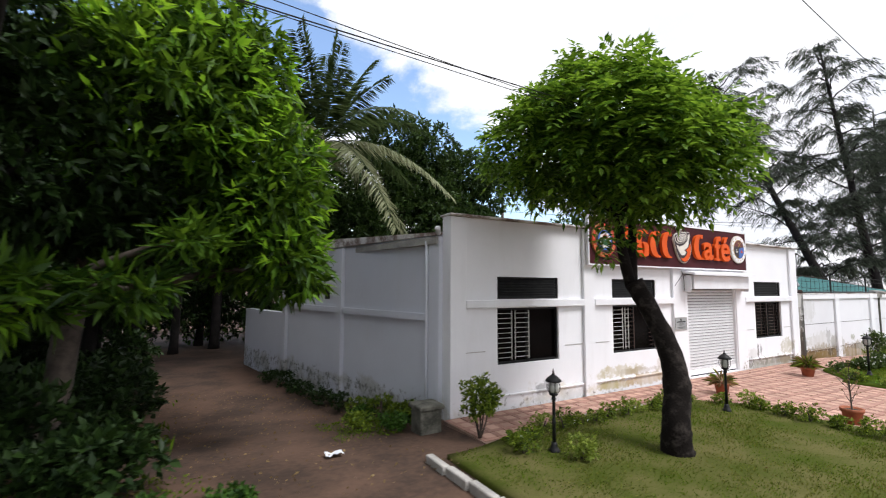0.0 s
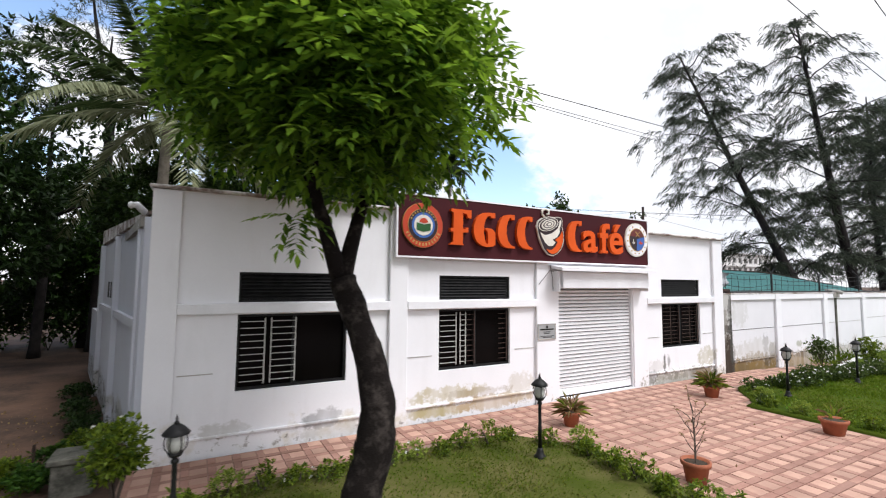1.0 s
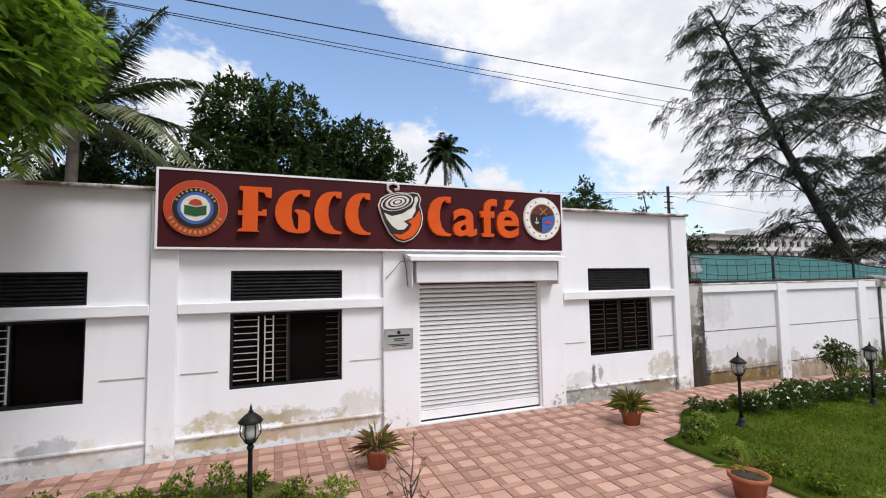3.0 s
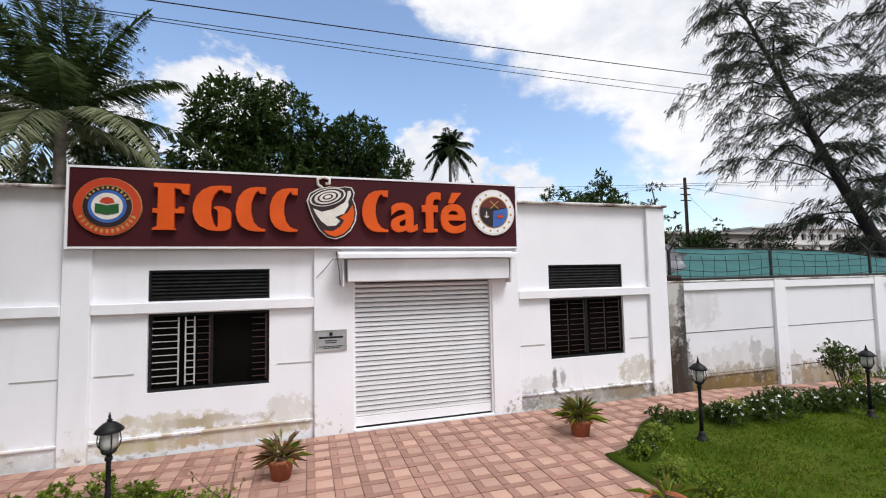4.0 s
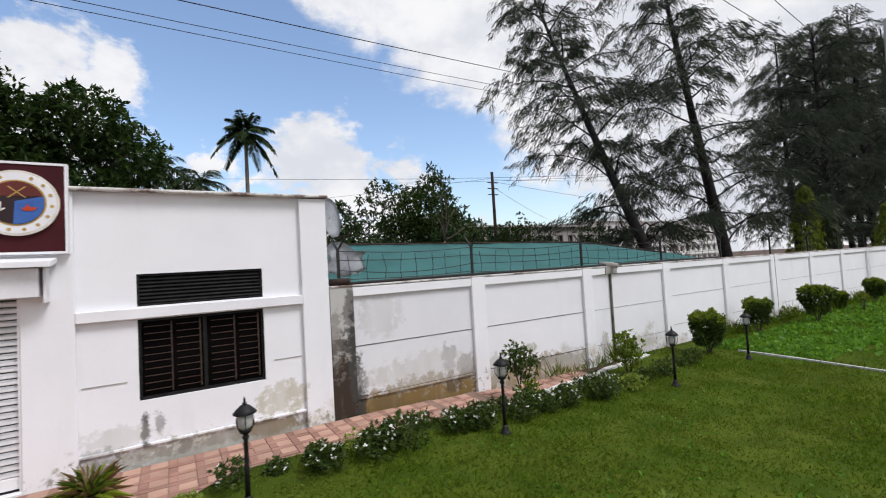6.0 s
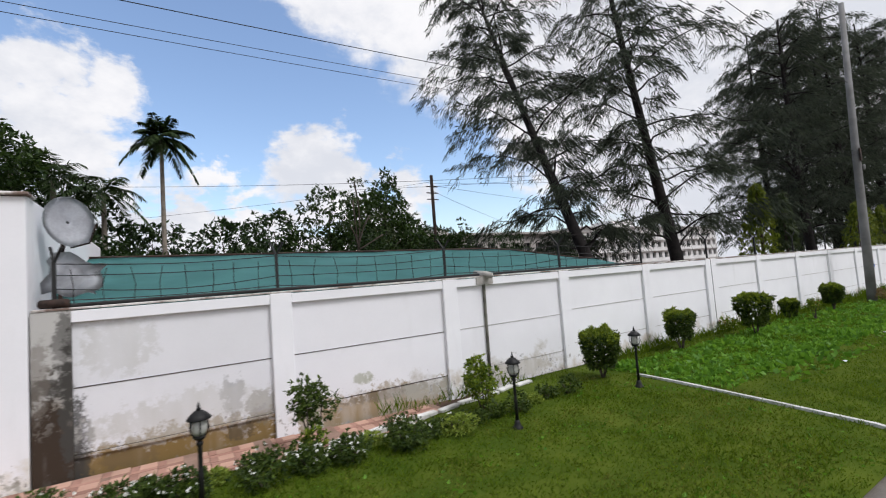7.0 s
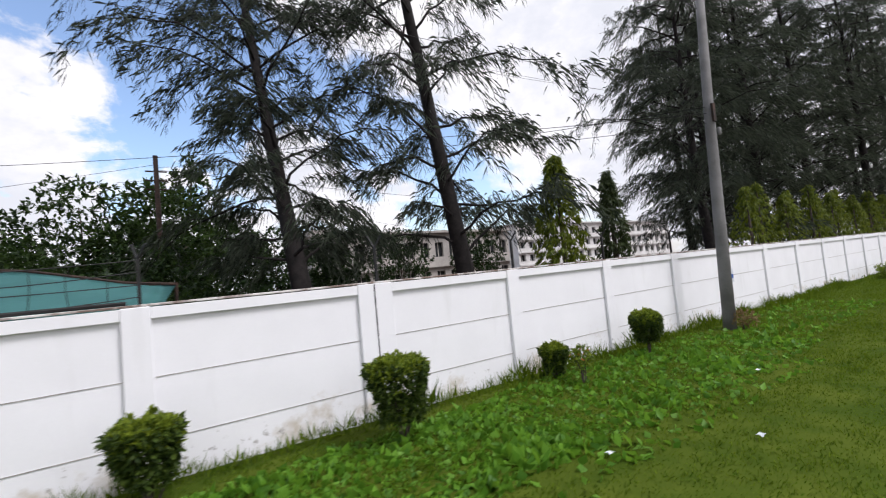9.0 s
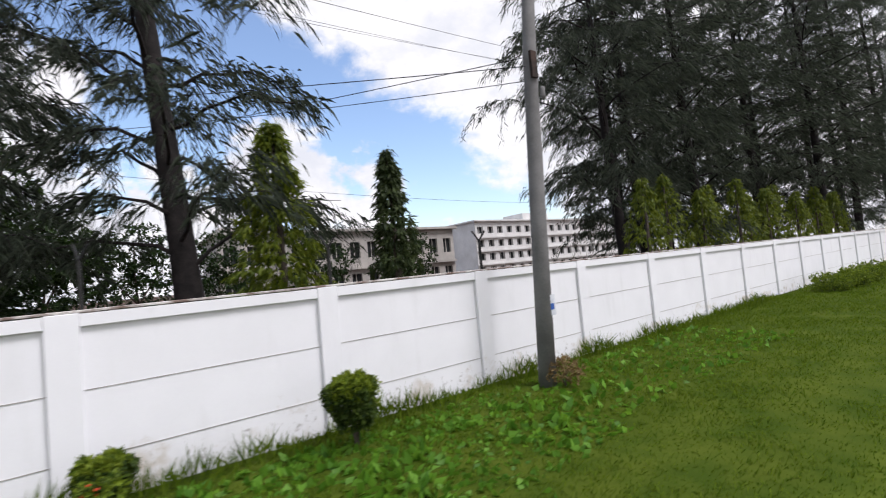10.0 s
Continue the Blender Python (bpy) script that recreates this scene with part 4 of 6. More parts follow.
# ---------------------------------------------------------------- boundary wall
bwall = thing("boundary_wall", "long whitewashed boundary wall with pilasters and scored panels", "wall", "", "structure")
WY = 7.19
K0, PITCH = 20.81, 3.36
edges = [18.29] + [20.82 + 3.335 * k for k in range(5)] + [37.64 + 3.358 * k for k in range(19)]
for i, e in enumerate(edges):
    nxt = edges[i + 1] if i + 1 < len(edges) else None
    if nxt is None:
        break
    a = e if i == 0 else e + 0.34
    wide = 0.66 if i == 5 else 0.34
    a = e if i == 0 else e + wide
    part("panel", one_box(a - 0.01, WY, -0.6, nxt + 0.01, WY + 0.14, 2.06), M_WALLF if i == 0 else M_WALLD if i < 3 else M_WALLP, bwall)
    part("pilaster", one_box(nxt, WY - 0.07, -0.6, nxt + (0.66 if i + 1 == 5 else 0.34), WY + 0.19, 2.20, bevel=0.008), M_WALLP, bwall)
    part("top_rail", one_box(a + 0.001, WY - 0.055, 2.03, nxt - 0.001, WY + 0.18, 2.19, bevel=0.006), M_WALLP, bwall)
    for z in ((1.15, 0.27) if i < 3 else (1.235, 0.40)):
        part("scored_line", one_box(a + 0.01, WY - 0.007, z, nxt - 0.01, WY - 0.001, z + 0.011), M_CONC if i > 1 else M_RUST, bwall)
    part("coping", one_box(a - (wide if i else 0.4), WY - 0.062, 2.202, nxt - 0.001, WY + 0.20, 2.235, bevel=0.006), M_COPING, bwall, "blackened coping")
part("pilaster", one_box(17.88, WY - 0.05, -0.6, 18.29, WY + 0.19, 2.20), M_DAMP, bwall, "damp blackened first pier")
part("plinth_ledge", one_box(18.30, WY - 0.03, 0.24, K0 - 0.002, WY - 0.001, 0.275), M_WALLF, bwall)
part("expansion_joint", one_box(34.46, WY - 0.076, -0.3, 34.48, WY - 0.0695, 2.19), M_BLACK, bwall, "dark open joint")


# ---------------------------------------------------------------- trees
def limb_pts(rng, start, e, sag):
    s, e = np.array(start, float), np.array(e, float)
    mid = (s + e) / 2 + rng.normal(size=3) * 0.08 * np.linalg.norm(e - s) + np.array([0, 0, sag * np.linalg.norm(e - s)])
    return [s * (1 - t) ** 2 + 2 * mid * t * (1 - t) + e * t * t for t in np.linspace(0, 1, 6)]


def limbs(parent, material, rng, start, ends, r0, r1, n=7, sag=0.15, name="limb"):
    """Curved limbs from start to each end, each a part of its tree."""
    for e in ends:
        part(name, tube(bmesh.new(), limb_pts(rng, start, e, sag), [r0 + (r1 - r0) * t for t in np.linspace(0, 1, 6)], n), material, parent, "", True)


def blob_points(rng, blobs, n, shell=0.55):
    """Points in the outer part of overlapping ellipsoids (x, y, z, rx, ry, rz), and the way out."""
    w = np.array([b[3] * b[4] + b[3] * b[5] for b in blobs])
    which = rng.choice(len(blobs), n, p=w / w.sum())
    b = np.array(blobs)[which]
    d = rand_dirs(rng, n)
    r = shell + (1 - shell) * rng.random((n, 1)) ** 0.7
    return b[:, :3] + d * b[:, 3:] * r, d


def tufts(rng, centres, out, per, length, width, spread=0.9, hang=0.3, fold=0.2):
    """Rosettes of long leaves round each centre."""
    n = len(centres)
    c = np.repeat(centres, per, 0)
    o = np.repeat(out, per, 0)
    d = unit(o * 0.7 + rng.normal(size=(n * per, 3)) * spread + np.array([0, 0, -hang]))
    nrm = unit(np.array([0, 0, 1.0]) + rng.normal(size=(n * per, 3)) * 0.5)
    ln = length * rng.uniform(0.6, 1.15, n * per)
    return c + rng.normal(size=(n * per, 3)) * length * 0.15, d, nrm, ln, width * rng.uniform(0.7, 1.2, n * per)


def pinnate(rng, centres, out, pairs, stalk, length, width, hang=0.35):
    """Compound leaves: a drooping stalk with leaflets on both sides."""
    n = len(centres)
    d = unit(out * np.array([1, 1, 0.35]) + rng.normal(size=(n, 3)) * 0.55 + np.array([0, 0, -hang]))
    up = np.array([0, 0, 1.0]) + rng.normal(size=(n, 3)) * 0.25
    side = unit(np.cross(d, up))
    B, D, N = [], [], []
    for i in range(pairs):
        t = (i + 0.6) / pairs
        p = centres + d * (stalk * t) + np.array([0, 0, -1.0]) * stalk * 0.28 * t * t
        for s in (-1, 1):
            B.append(p)
            D.append(unit(side * s + d * 0.45 + np.array([0, 0, -0.25]) + rng.normal(size=(n, 3)) * 0.12))
            N.append(up)
    B.append(centres + d * stalk + np.array([0, 0, -0.28]) * stalk)
    D.append(unit(d + np.array([0, 0, -0.4])))
    N.append(up)
    B, D, N = np.concatenate(B), np.concatenate(D), np.concatenate(N)
    m = len(B)
    return B, D, N, length * rng.uniform(0.7, 1.15, m), width * rng.uniform(0.8, 1.15, m)


def front_tree():
    rng = np.random.default_rng(11)
    t = thing("street_tree", "small umbrella-crowned tree with crooked black trunk on the lawn", "tree")
    bm = bmesh.new()
    path = [(6.20, 4.08, -0.15), (6.14, 4.06, 0.12), (6.13, 4.05, 0.45), (6.29, 4.11, 0.85), (6.36, 4.20, 1.25), (6.31, 4.34, 1.70), (6.19, 4.51, 2.15), (6.10, 4.66, 2.48)]
    rad = [0.28, 0.215, 0.185, 0.19, 0.175, 0.15, 0.14, 0.145]
    u = np.linspace(0, 7, 44)
    fine_path = np.stack([np.interp(u, range(8), [q[k] for q in path]) for k in range(3)], 1)
    for k in range(3):
        fine_path[1:-1, k] = (fine_path[:-2, k] + fine_path[1:-1, k] * 2 + fine_path[2:, k]) / 4
    tube(bm, fine_path, [np.interp(q, range(8), rad) * (1 + 0.09 * noise.noise(Vector((q * 1.7, 3, 1)))) for q in u], 18, True, 0.055, random.Random(3))
    part("trunk", bm, M_BARK, t, "blackish knotted trunk", True)
    fork = (6.10, 4.70, 2.42)
    ends = [(5.72, 4.6, 3.5), (6.45, 4.90, 3.6), (5.0, 5.2, 4.5), (6.9, 4.3, 4.4), (5.9, 5.9, 4.6), (5.7, 3.7, 4.5), (6.1, 4.8, 5.2)]
    limbs(t, M_BARK, rng, fork, ends[:2], 0.10, 0.06, 8, 0.02)
    limbs(t, M_BARK, rng, ends[0], (ends[2], ends[4], ends[5]), 0.055, 0.018)
    limbs(t, M_BARK, rng, ends[1], (ends[3], ends[6]), 0.055, 0.018)
    blobs = [(5.88, 5.08, 5.0, 1.50, 1.55, 1.12), (5.28, 5.80, 4.95, 0.95, 1.0, 0.9), (6.58, 4.20, 4.60, 1.0, 1.05, 0.9), (5.88, 5.0, 5.55, 1.12, 1.15, 0.8), (6.15, 4.65, 4.28, 0.95, 0.95, 0.70), (5.95, 4.25, 4.65, 0.95, 0.95, 0.9)]
    c, d = blob_points(rng, blobs, 2900, 0.62)
    c2, d2 = blob_points(rng, [(6.05, 4.7, 3.62, 0.40, 0.40, 0.18), (5.60, 4.7, 3.55, 0.16, 0.2, 0.16)], 20, 0.3)
    c3, d3 = blob_points(rng, [(5.62, 4.75, 3.15, 0.16, 0.2, 0.10)], 8, 0.2)
    c, d = np.concatenate([c, c2, c3]), np.concatenate([d, d2, d3])
    part("crown", leaves("crown", *pinnate(rng, c, d, 4, 0.34, 0.175, 0.068)), L_FRONT, t)


def broad_tree(name, label, base, blobs, n, leaf, length, width, trunk_r=0.2, per=9, seed=1, bark=None, young=0.0, hang=0.3, spread=0.9, group=""):
    rng = np.random.default_rng(seed)
    t = thing(name, label, "tree", group)
    gz = ground_z(base[0], base[1]) - 0.1
    zs = min(b[2] for b in blobs)
    fork = (base[0] + base[2] * 0.5, base[1] + 0.1, max(gz + 0.8, zs - 0.6))
    bm = bmesh.new()
    tube(bm, [(base[0], base[1], gz), (base[0] + base[2] * 0.1, base[1], gz + 0.5), ((base[0] + fork[0]) / 2 + 0.05, base[1], (gz + fork[2]) / 2), fork], [trunk_r * 1.25, trunk_r, trunk_r * 0.9, trunk_r * 0.8], 10, True, 0.06, random.Random(seed))
    part("trunk", bm, bark or M_BARK2, t, "", True)
    limbs(t, bark or M_BARK2, rng, fork, [b[:3] for b in blobs], trunk_r * 0.5, 0.03)
    c, d = blob_points(rng, blobs, n, 0.5)
    part("crown", leaves("crown", *tufts(rng, c, d, per, length, width, spread, hang)), leaf, t)
    if young:
        c, d = blob_points(rng, blobs, int(n * young), 0.9)
        part("young_shoot", leaves("young_shoot", *tufts(rng, c, d, 7, length * 0.85, width, spread, 0.45)), L_YOUNG, t, "pale fresh shoots")["kind"] = "stuff"
    return t


def frond(rng, root, az, rise, length, drop, n=46, leaf=0.55, width=0.035):
    """One feathered palm frond: rachis points and its leaflets."""
    t = np.linspace(0, 1, 14)
    h = np.stack([math.cos(az) * t * length * math.cos(rise), math.sin(az) * t * length * math.cos(rise), t * length * math.sin(rise) - drop * t ** 2.2 * length], 1)
    pts = np.array(root) + h
    s = rng.uniform(0.12, 1.0, n)
    s.sort()
    idx = s * 13
    i0 = np.clip(idx.astype(int), 0, 12)
    p = pts[i0] + (pts[i0 + 1] - pts[i0]) * (idx - i0)[:, None]
    tang = unit(pts[i0 + 1] - pts[i0])
    side = unit(np.cross(tang, [0, 0, 1.0]))
    sgn = np.where(np.arange(n) % 2, 1.0, -1.0)[:, None]
    d = unit(side * sgn * 0.9 + tang * 0.65 + np.array([0, 0, -0.35]) + rng.normal(size=(n, 3)) * 0.10)
    ln = leaf * (1.15 - 0.75 * np.abs(s - 0.4) / 0.6) * rng.uniform(0.85, 1.1, n)
    return pts, p, d, np.tile([0, 0, 1.0], (n, 1)) + 0.2 * tang, ln, np.full(n, width)


def palm(name, label, base, top_z, r, fronds, length, leaf_m, n=46, leaf=0.55, width=0.035, lean=(0, 0), seed=1, rises=(-0.2, 1.1), drop=(0.35, 0.75), group="", low_leaf=None):
    rng = np.random.default_rng(seed)
    t = thing(name, label, "palm tree", group)
    gz = ground_z(*base) - 0.1
    pts = [(base[0] + lean[0] * k * k, base[1] + lean[1] * k * k, gz + (top_z - gz) * k) for k in np.linspace(0, 1, 9)]
    bm = bmesh.new()
    tube(bm, pts, [r * (1.25 - 0.45 * k) for k in np.linspace(0, 1, 9)], 10)
    part("trunk", bm, M_PALMT, t, "ringed grey palm trunk", True)
    for i in range(fronds):
        az = i * 2.39996 + rng.uniform(-0.2, 0.2)
        k = (i + 0.5) / fronds
        rise = rises[0] + (rises[1] - rises[0]) * k
        ra, p, d, nm, ln, wd = frond(rng, pts[-1], az, rise, length * rng.uniform(0.85, 1.1), drop[1] + (drop[0] - drop[1]) * k, n, leaf, width)
        me = leaves("frond", p, d, nm, ln, wd, 0.1, 0.3, 0.15)
        f = part("frond", me, low_leaf if low_leaf and k < 0.3 else leaf_m, t)
        part("rachis", tube(bmesh.new(), ra, [0.022 * (1 - 0.75 * q) for q in np.linspace(0, 1, 14)], 5), leaf_m, f)
    return t


def casuarina(base, top, r, n_br, reach, seed, low=0.16, twigs=8, group="casuarinas behind the wall", near=False):
    """A feathery she-oak: leaning trunk, rising boughs, side twigs hung with needle plumes."""
    rng = np.random.default_rng(seed)
    t = thing("casuarina_tree", "tall feathery dark casuarina tree behind the wall", "tree", group)
    b, e = np.array([base[0], base[1], ground_z(base[0], base[1]) - 0.1]), np.array(top, float)
    bow = np.array([rng.uniform(-0.2, 0.2), rng.uniform(-0.2, 0.2), 0])
    ts = np.linspace(0, 1, 12)
    line = np.array([b + (e - b) * q + bow * math.sin(q * math.pi) for q in ts])
    bm = bmesh.new()
    tube(bm, line, [r * (1.15 - 1.02 * q) + 0.015 for q in ts], 9, True, 0.06, random.Random(seed))
    part("trunk", bm, M_BARKC, t, "", True)
    bm = bmesh.new()
    C, O = [], []
    steps = 9
    for i in range(n_br):
        q = low + (0.97 - low) * (i + rng.uniform(0, 0.8)) / n_br
        j = min(int(q * 11), 10)
        p0 = line[j] + (line[j + 1] - line[j]) * (q * 11 - j)
        az = i * 2.4 + rng.uniform(-0.5, 0.5)
        ln = reach * (0.42 + 0.62 * math.sin(math.pi * min(1.0, q ** 0.75 * 0.92))) * rng.uniform(0.45, 1.2)
        out = np.array([math.cos(az), math.sin(az), 0])
        s = np.linspace(0, 1, 8)
        lift = rng.uniform(0.0, 1.0)
        pts = np.array([p0 + out * ln * k + np.array([0, 0, lift * ln * k - 0.50 * ln * k ** 2.4]) + rng.normal(size=3) * 0.06 for k in s])
        rad = [max(0.007, r * 0.20 * (1 - 0.9 * k)) for k in s]
        if near:
            part("branch", tube(bmesh.new(), pts, rad, 5), M_BARKC, t)
        else:
            tube(bm, pts, rad, 4)
        # twigs fan out to both sides of the bough, rising a little and then hanging
        for w in range(max(3, int(twigs * (0.45 + 0.6 * ln / reach)))):
            k = 0.22 + 0.78 * (w + rng.uniform(0, 0.9)) / twigs
            k = min(k, 1.0)
            jj = min(int(k * 7), 6)
            c0 = pts[jj] + (pts[jj + 1] - pts[jj]) * (k * 7 - jj)
            a2 = az + (1 if w % 2 else -1) * rng.uniform(0.2, 1.5)
            tl = ln * rng.uniform(0.16, 0.36) * (1.25 - 0.6 * k) + 0.25
            o2 = np.array([math.cos(a2), math.sin(a2), 0])
            u = np.linspace(0.08, 1, steps)[:, None]
            tw = c0 + o2 * tl * u + np.array([0, 0, 1.0]) * tl * (rng.uniform(-0.35, 0.85) * u - 0.75 * u ** 2.2)
            C.append(tw)
            O.append(np.repeat(o2[None], steps, 0))
            tube(bm, [c0, tw[3], tw[6], tw[8]], [0.012, 0.009, 0.006, 0.003], 3, False)
    part("branchwork", bm, M_BARKC, t)["kind"] = "stuff"
    C, O = np.concatenate(C), np.concatenate(O)
    per = 7
    n = len(C)
    c = np.repeat(C, per, 0) + rng.normal(size=(n * per, 3)) * np.array([0.11, 0.11, 0.09])
    d = unit(np.repeat(O, per, 0) * 0.75 + rng.normal(size=(n * per, 3)) * 0.42 + np.array([0, 0, -0.80]))
    part("needles", leaves("needles", c, d, rng.normal(size=(n * per, 3)), 0.33 * rng.uniform(0.5, 1.3, n * per), np.full(n * per, 0.013 if near else 0.017), 0.0, 0.5, 0.35), L_CAS, t)
    return t


def weeping_ash(base, top, r, seed, leaf=None, group="weeping trees behind the wall", n=520):
    """A columnar mast tree with hanging leaves."""
    rng = np.random.default_rng(seed)
    t = thing("mast_tree", "columnar weeping mast tree with hanging yellow-green leaves", "tree", group)
    gz = ground_z(*base) - 0.1
    part("trunk", tube(bmesh.new(), [(base[0], base[1], gz), (base[0] + 0.03, base[1], (gz + top) / 2), (base[0], base[1], top - 0.1)], [0.10, 0.07, 0.02], 7), M_BARK2, t, "", True)
    q = rng.random(n) ** 0.75
    z = gz + 0.5 + (top - gz - 0.55) * q
    a = rng.uniform(0, 2 * math.pi, n)
    rad = r * np.minimum(1.0, (1.02 - q) * 1.5) ** 0.75 * rng.uniform(0.35, 1.1, n)
    c = np.stack([base[0] + np.cos(a) * rad, base[1] + np.sin(a) * rad, z], 1)
    c[:, 1] = np.maximum(c[:, 1], 7.72)
    o = np.stack([np.cos(a), np.abs(np.sin(a)) * np.where(c[:, 1] < 7.8, 1, np.sign(np.sin(a))), np.full(n, -0.2)], 1)
    part("crown", leaves("crown", *tufts(rng, c, unit(o), 9, 0.22, 0.05, 0.42, 0.85)), leaf or L_ASH, t)
    return t


front_tree()
# the big mango over the lane, and darker trees behind it
broad_tree("mango_tree", "large dark mango tree overhanging the dirt lane", (-1.9, 8.6, 0.6), [(-0.6, 8.0, 5.2, 1.7, 1.6, 1.4), (0.7, 8.0, 4.3, 1.3, 1.2, 1.3), (0.9, 7.8, 3.1, 0.95, 0.9, 0.75), (1.25, 7.1, 2.75, 0.55, 0.55, 0.55), (1.05, 7.3, 3.7, 0.75, 0.7, 0.75), (0.1, 8.6, 6.2, 1.4, 1.4, 1.1)], 1500, L_LANE, 0.34, 0.082, 0.22, 9, 5, None, 0.30, 0.35, 0.8)
# last four blobs are an unseen overhead canopy, added to block the sun
# shaded part of the mango's crown, its shade put into the leaf colour
broad_tree("jamun_tree", "shaded part of the mango's crown, drawn with near-black leaves", (-2.9, 7.6, 0.4), [(-1.9, 7.6, 4.3, 1.6, 1.5, 1.5), (-3.2, 7.4, 5.6, 1.7, 1.6, 1.5), (-0.9, 8.3, 3.2, 1.0, 1.0, 0.6), (-3.4, 7.0, 3.4, 1.3, 1.2, 1.1), (-0.4, 2.9, 8.0, 2.0, 1.3, 0.9), (-1.0, 2.7, 6.4, 1.8, 1.1, 0.8), (-3.0, 3.2, 6.6, 1.6, 1.3, 1.2), (-2.6, 1.0, 7.0, 2.2, 1.6, 1.0)], 4600, L_DARK, 0.24, 0.085, 0.2, 9, 7, M_BARKC, 0, 0.3, 0.9)
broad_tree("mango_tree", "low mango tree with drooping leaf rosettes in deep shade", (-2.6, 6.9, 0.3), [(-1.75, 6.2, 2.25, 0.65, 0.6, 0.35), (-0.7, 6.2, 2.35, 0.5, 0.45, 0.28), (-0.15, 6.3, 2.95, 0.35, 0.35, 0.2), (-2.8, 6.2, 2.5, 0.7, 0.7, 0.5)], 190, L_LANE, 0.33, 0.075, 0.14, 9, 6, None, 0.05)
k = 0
# trees at (-6, 6) and (-8, 3) are unseen, added to shade the lane
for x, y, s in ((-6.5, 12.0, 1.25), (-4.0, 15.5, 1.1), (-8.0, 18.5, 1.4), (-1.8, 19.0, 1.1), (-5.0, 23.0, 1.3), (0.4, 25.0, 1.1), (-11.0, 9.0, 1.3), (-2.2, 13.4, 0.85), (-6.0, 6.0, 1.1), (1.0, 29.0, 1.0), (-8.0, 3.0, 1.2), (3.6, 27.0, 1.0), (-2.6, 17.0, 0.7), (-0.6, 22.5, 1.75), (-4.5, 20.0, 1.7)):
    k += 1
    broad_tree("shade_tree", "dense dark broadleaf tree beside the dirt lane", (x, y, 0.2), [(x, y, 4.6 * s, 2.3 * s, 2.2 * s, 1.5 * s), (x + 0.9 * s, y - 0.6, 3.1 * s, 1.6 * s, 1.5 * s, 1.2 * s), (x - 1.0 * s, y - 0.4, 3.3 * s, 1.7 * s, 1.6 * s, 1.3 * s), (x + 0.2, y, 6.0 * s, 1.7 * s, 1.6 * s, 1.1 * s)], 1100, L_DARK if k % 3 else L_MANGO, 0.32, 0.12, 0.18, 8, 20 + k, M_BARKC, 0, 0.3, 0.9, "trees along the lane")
# trees behind the building
broad_tree("jackfruit_tree", "dark round-crowned tree behind the cafe roof", (8.0, 19.0, 0.2), [(8.2, 19.0, 9.0, 1.9, 1.9, 1.75), (7.4, 18.8, 7.4, 1.7, 1.7, 1.6), (9.9, 19.0, 8.9, 1.7, 1.7, 1.75), (9.5, 19.0, 7.0, 1.9, 1.8, 1.7), (8.8, 19.0, 5.6, 2.6, 2.0, 1.6), (6.0, 18.5, 5.4, 1.7, 1.6, 1.3)], 2900, L_GARDEN, 0.28, 0.11, 0.24, 8, 41, None, 0, 0.2, 0.9, "trees behind the cafe")
broad_tree("jackfruit_tree", "dark bushy tree behind the cafe sign", (12.0, 20.5, 0.2), [(12.9, 20.2, 8.5, 1.7, 1.6, 1.45), (11.7, 20.0, 8.0, 1.4, 1.4, 1.3), (14.3, 20.4, 7.5, 1.4, 1.4, 1.2), (11.0, 20.0, 6.3, 1.9, 1.8, 1.6), (12.6, 20.2, 5.4, 2.6, 1.9, 1.5)], 2200, L_GARDEN, 0.28, 0.11, 0.22, 8, 42, None, 0, 0.2, 0.9, "trees behind the cafe")
broad_tree("jackfruit_tree", "dark low tree behind the cafe roof", (4.6, 18.8, 0.2), [(4.6, 18.6, 6.2, 1.9, 1.8, 1.7), (3.4, 18.2, 4.9, 1.8, 1.7, 1.5), (5.6, 18.6, 4.9, 1.7, 1.6, 1.3)], 1300, L_GARDEN, 0.28, 0.11, 0.2, 8, 43, None, 0, 0.2, 0.9, "trees behind the cafe")
palm("coconut_palm", "coconut palm with long feathery fronds behind the cafe", (3.6, 15.9), 7.5, 0.17, 27, 4.8, L_COCO, 180, 0.85, 0.055, (0.15, -0.2), 51, (-0.20, 1.5), (0.06, 0.72), low_leaf=L_COCOPALE)
palm("areca_palm", "slender areca palm standing against the sky", (19.25, 25.25), 10.35, 0.11, 22, 1.75, L_ARECA, 90, 0.55, 0.085, (0.0, 0), 52, (-0.5, 1.4), (0.3, 0.85), "areca palms")
palm("areca_palm", "short areca palm above the roof line", (16.9, 25.0), 7.35, 0.12, 15, 2.2, L_ARECA, 54, 0.6, 0.06, (0.0, 0), 53, (-0.2, 1.2), (0.5, 0.9), "areca palms")
palm("areca_palm", "short areca palm above the roof line", (15.1, 25.0), 8.0, 0.12, 16, 2.3, L_ARECA, 54, 0.6, 0.06, (0.0, 0), 54, (-0.2, 1.2), (0.5, 0.9), "areca palms")
palm("areca_palm", "bushy dark areca palm above the roof line", (13.7, 25.2), 8.6, 0.12, 18, 2.4, L_ARECA, 60, 0.65, 0.07, (0.0, 0), 55, (-0.4, 1.2), (0.5, 0.95), "areca palms")
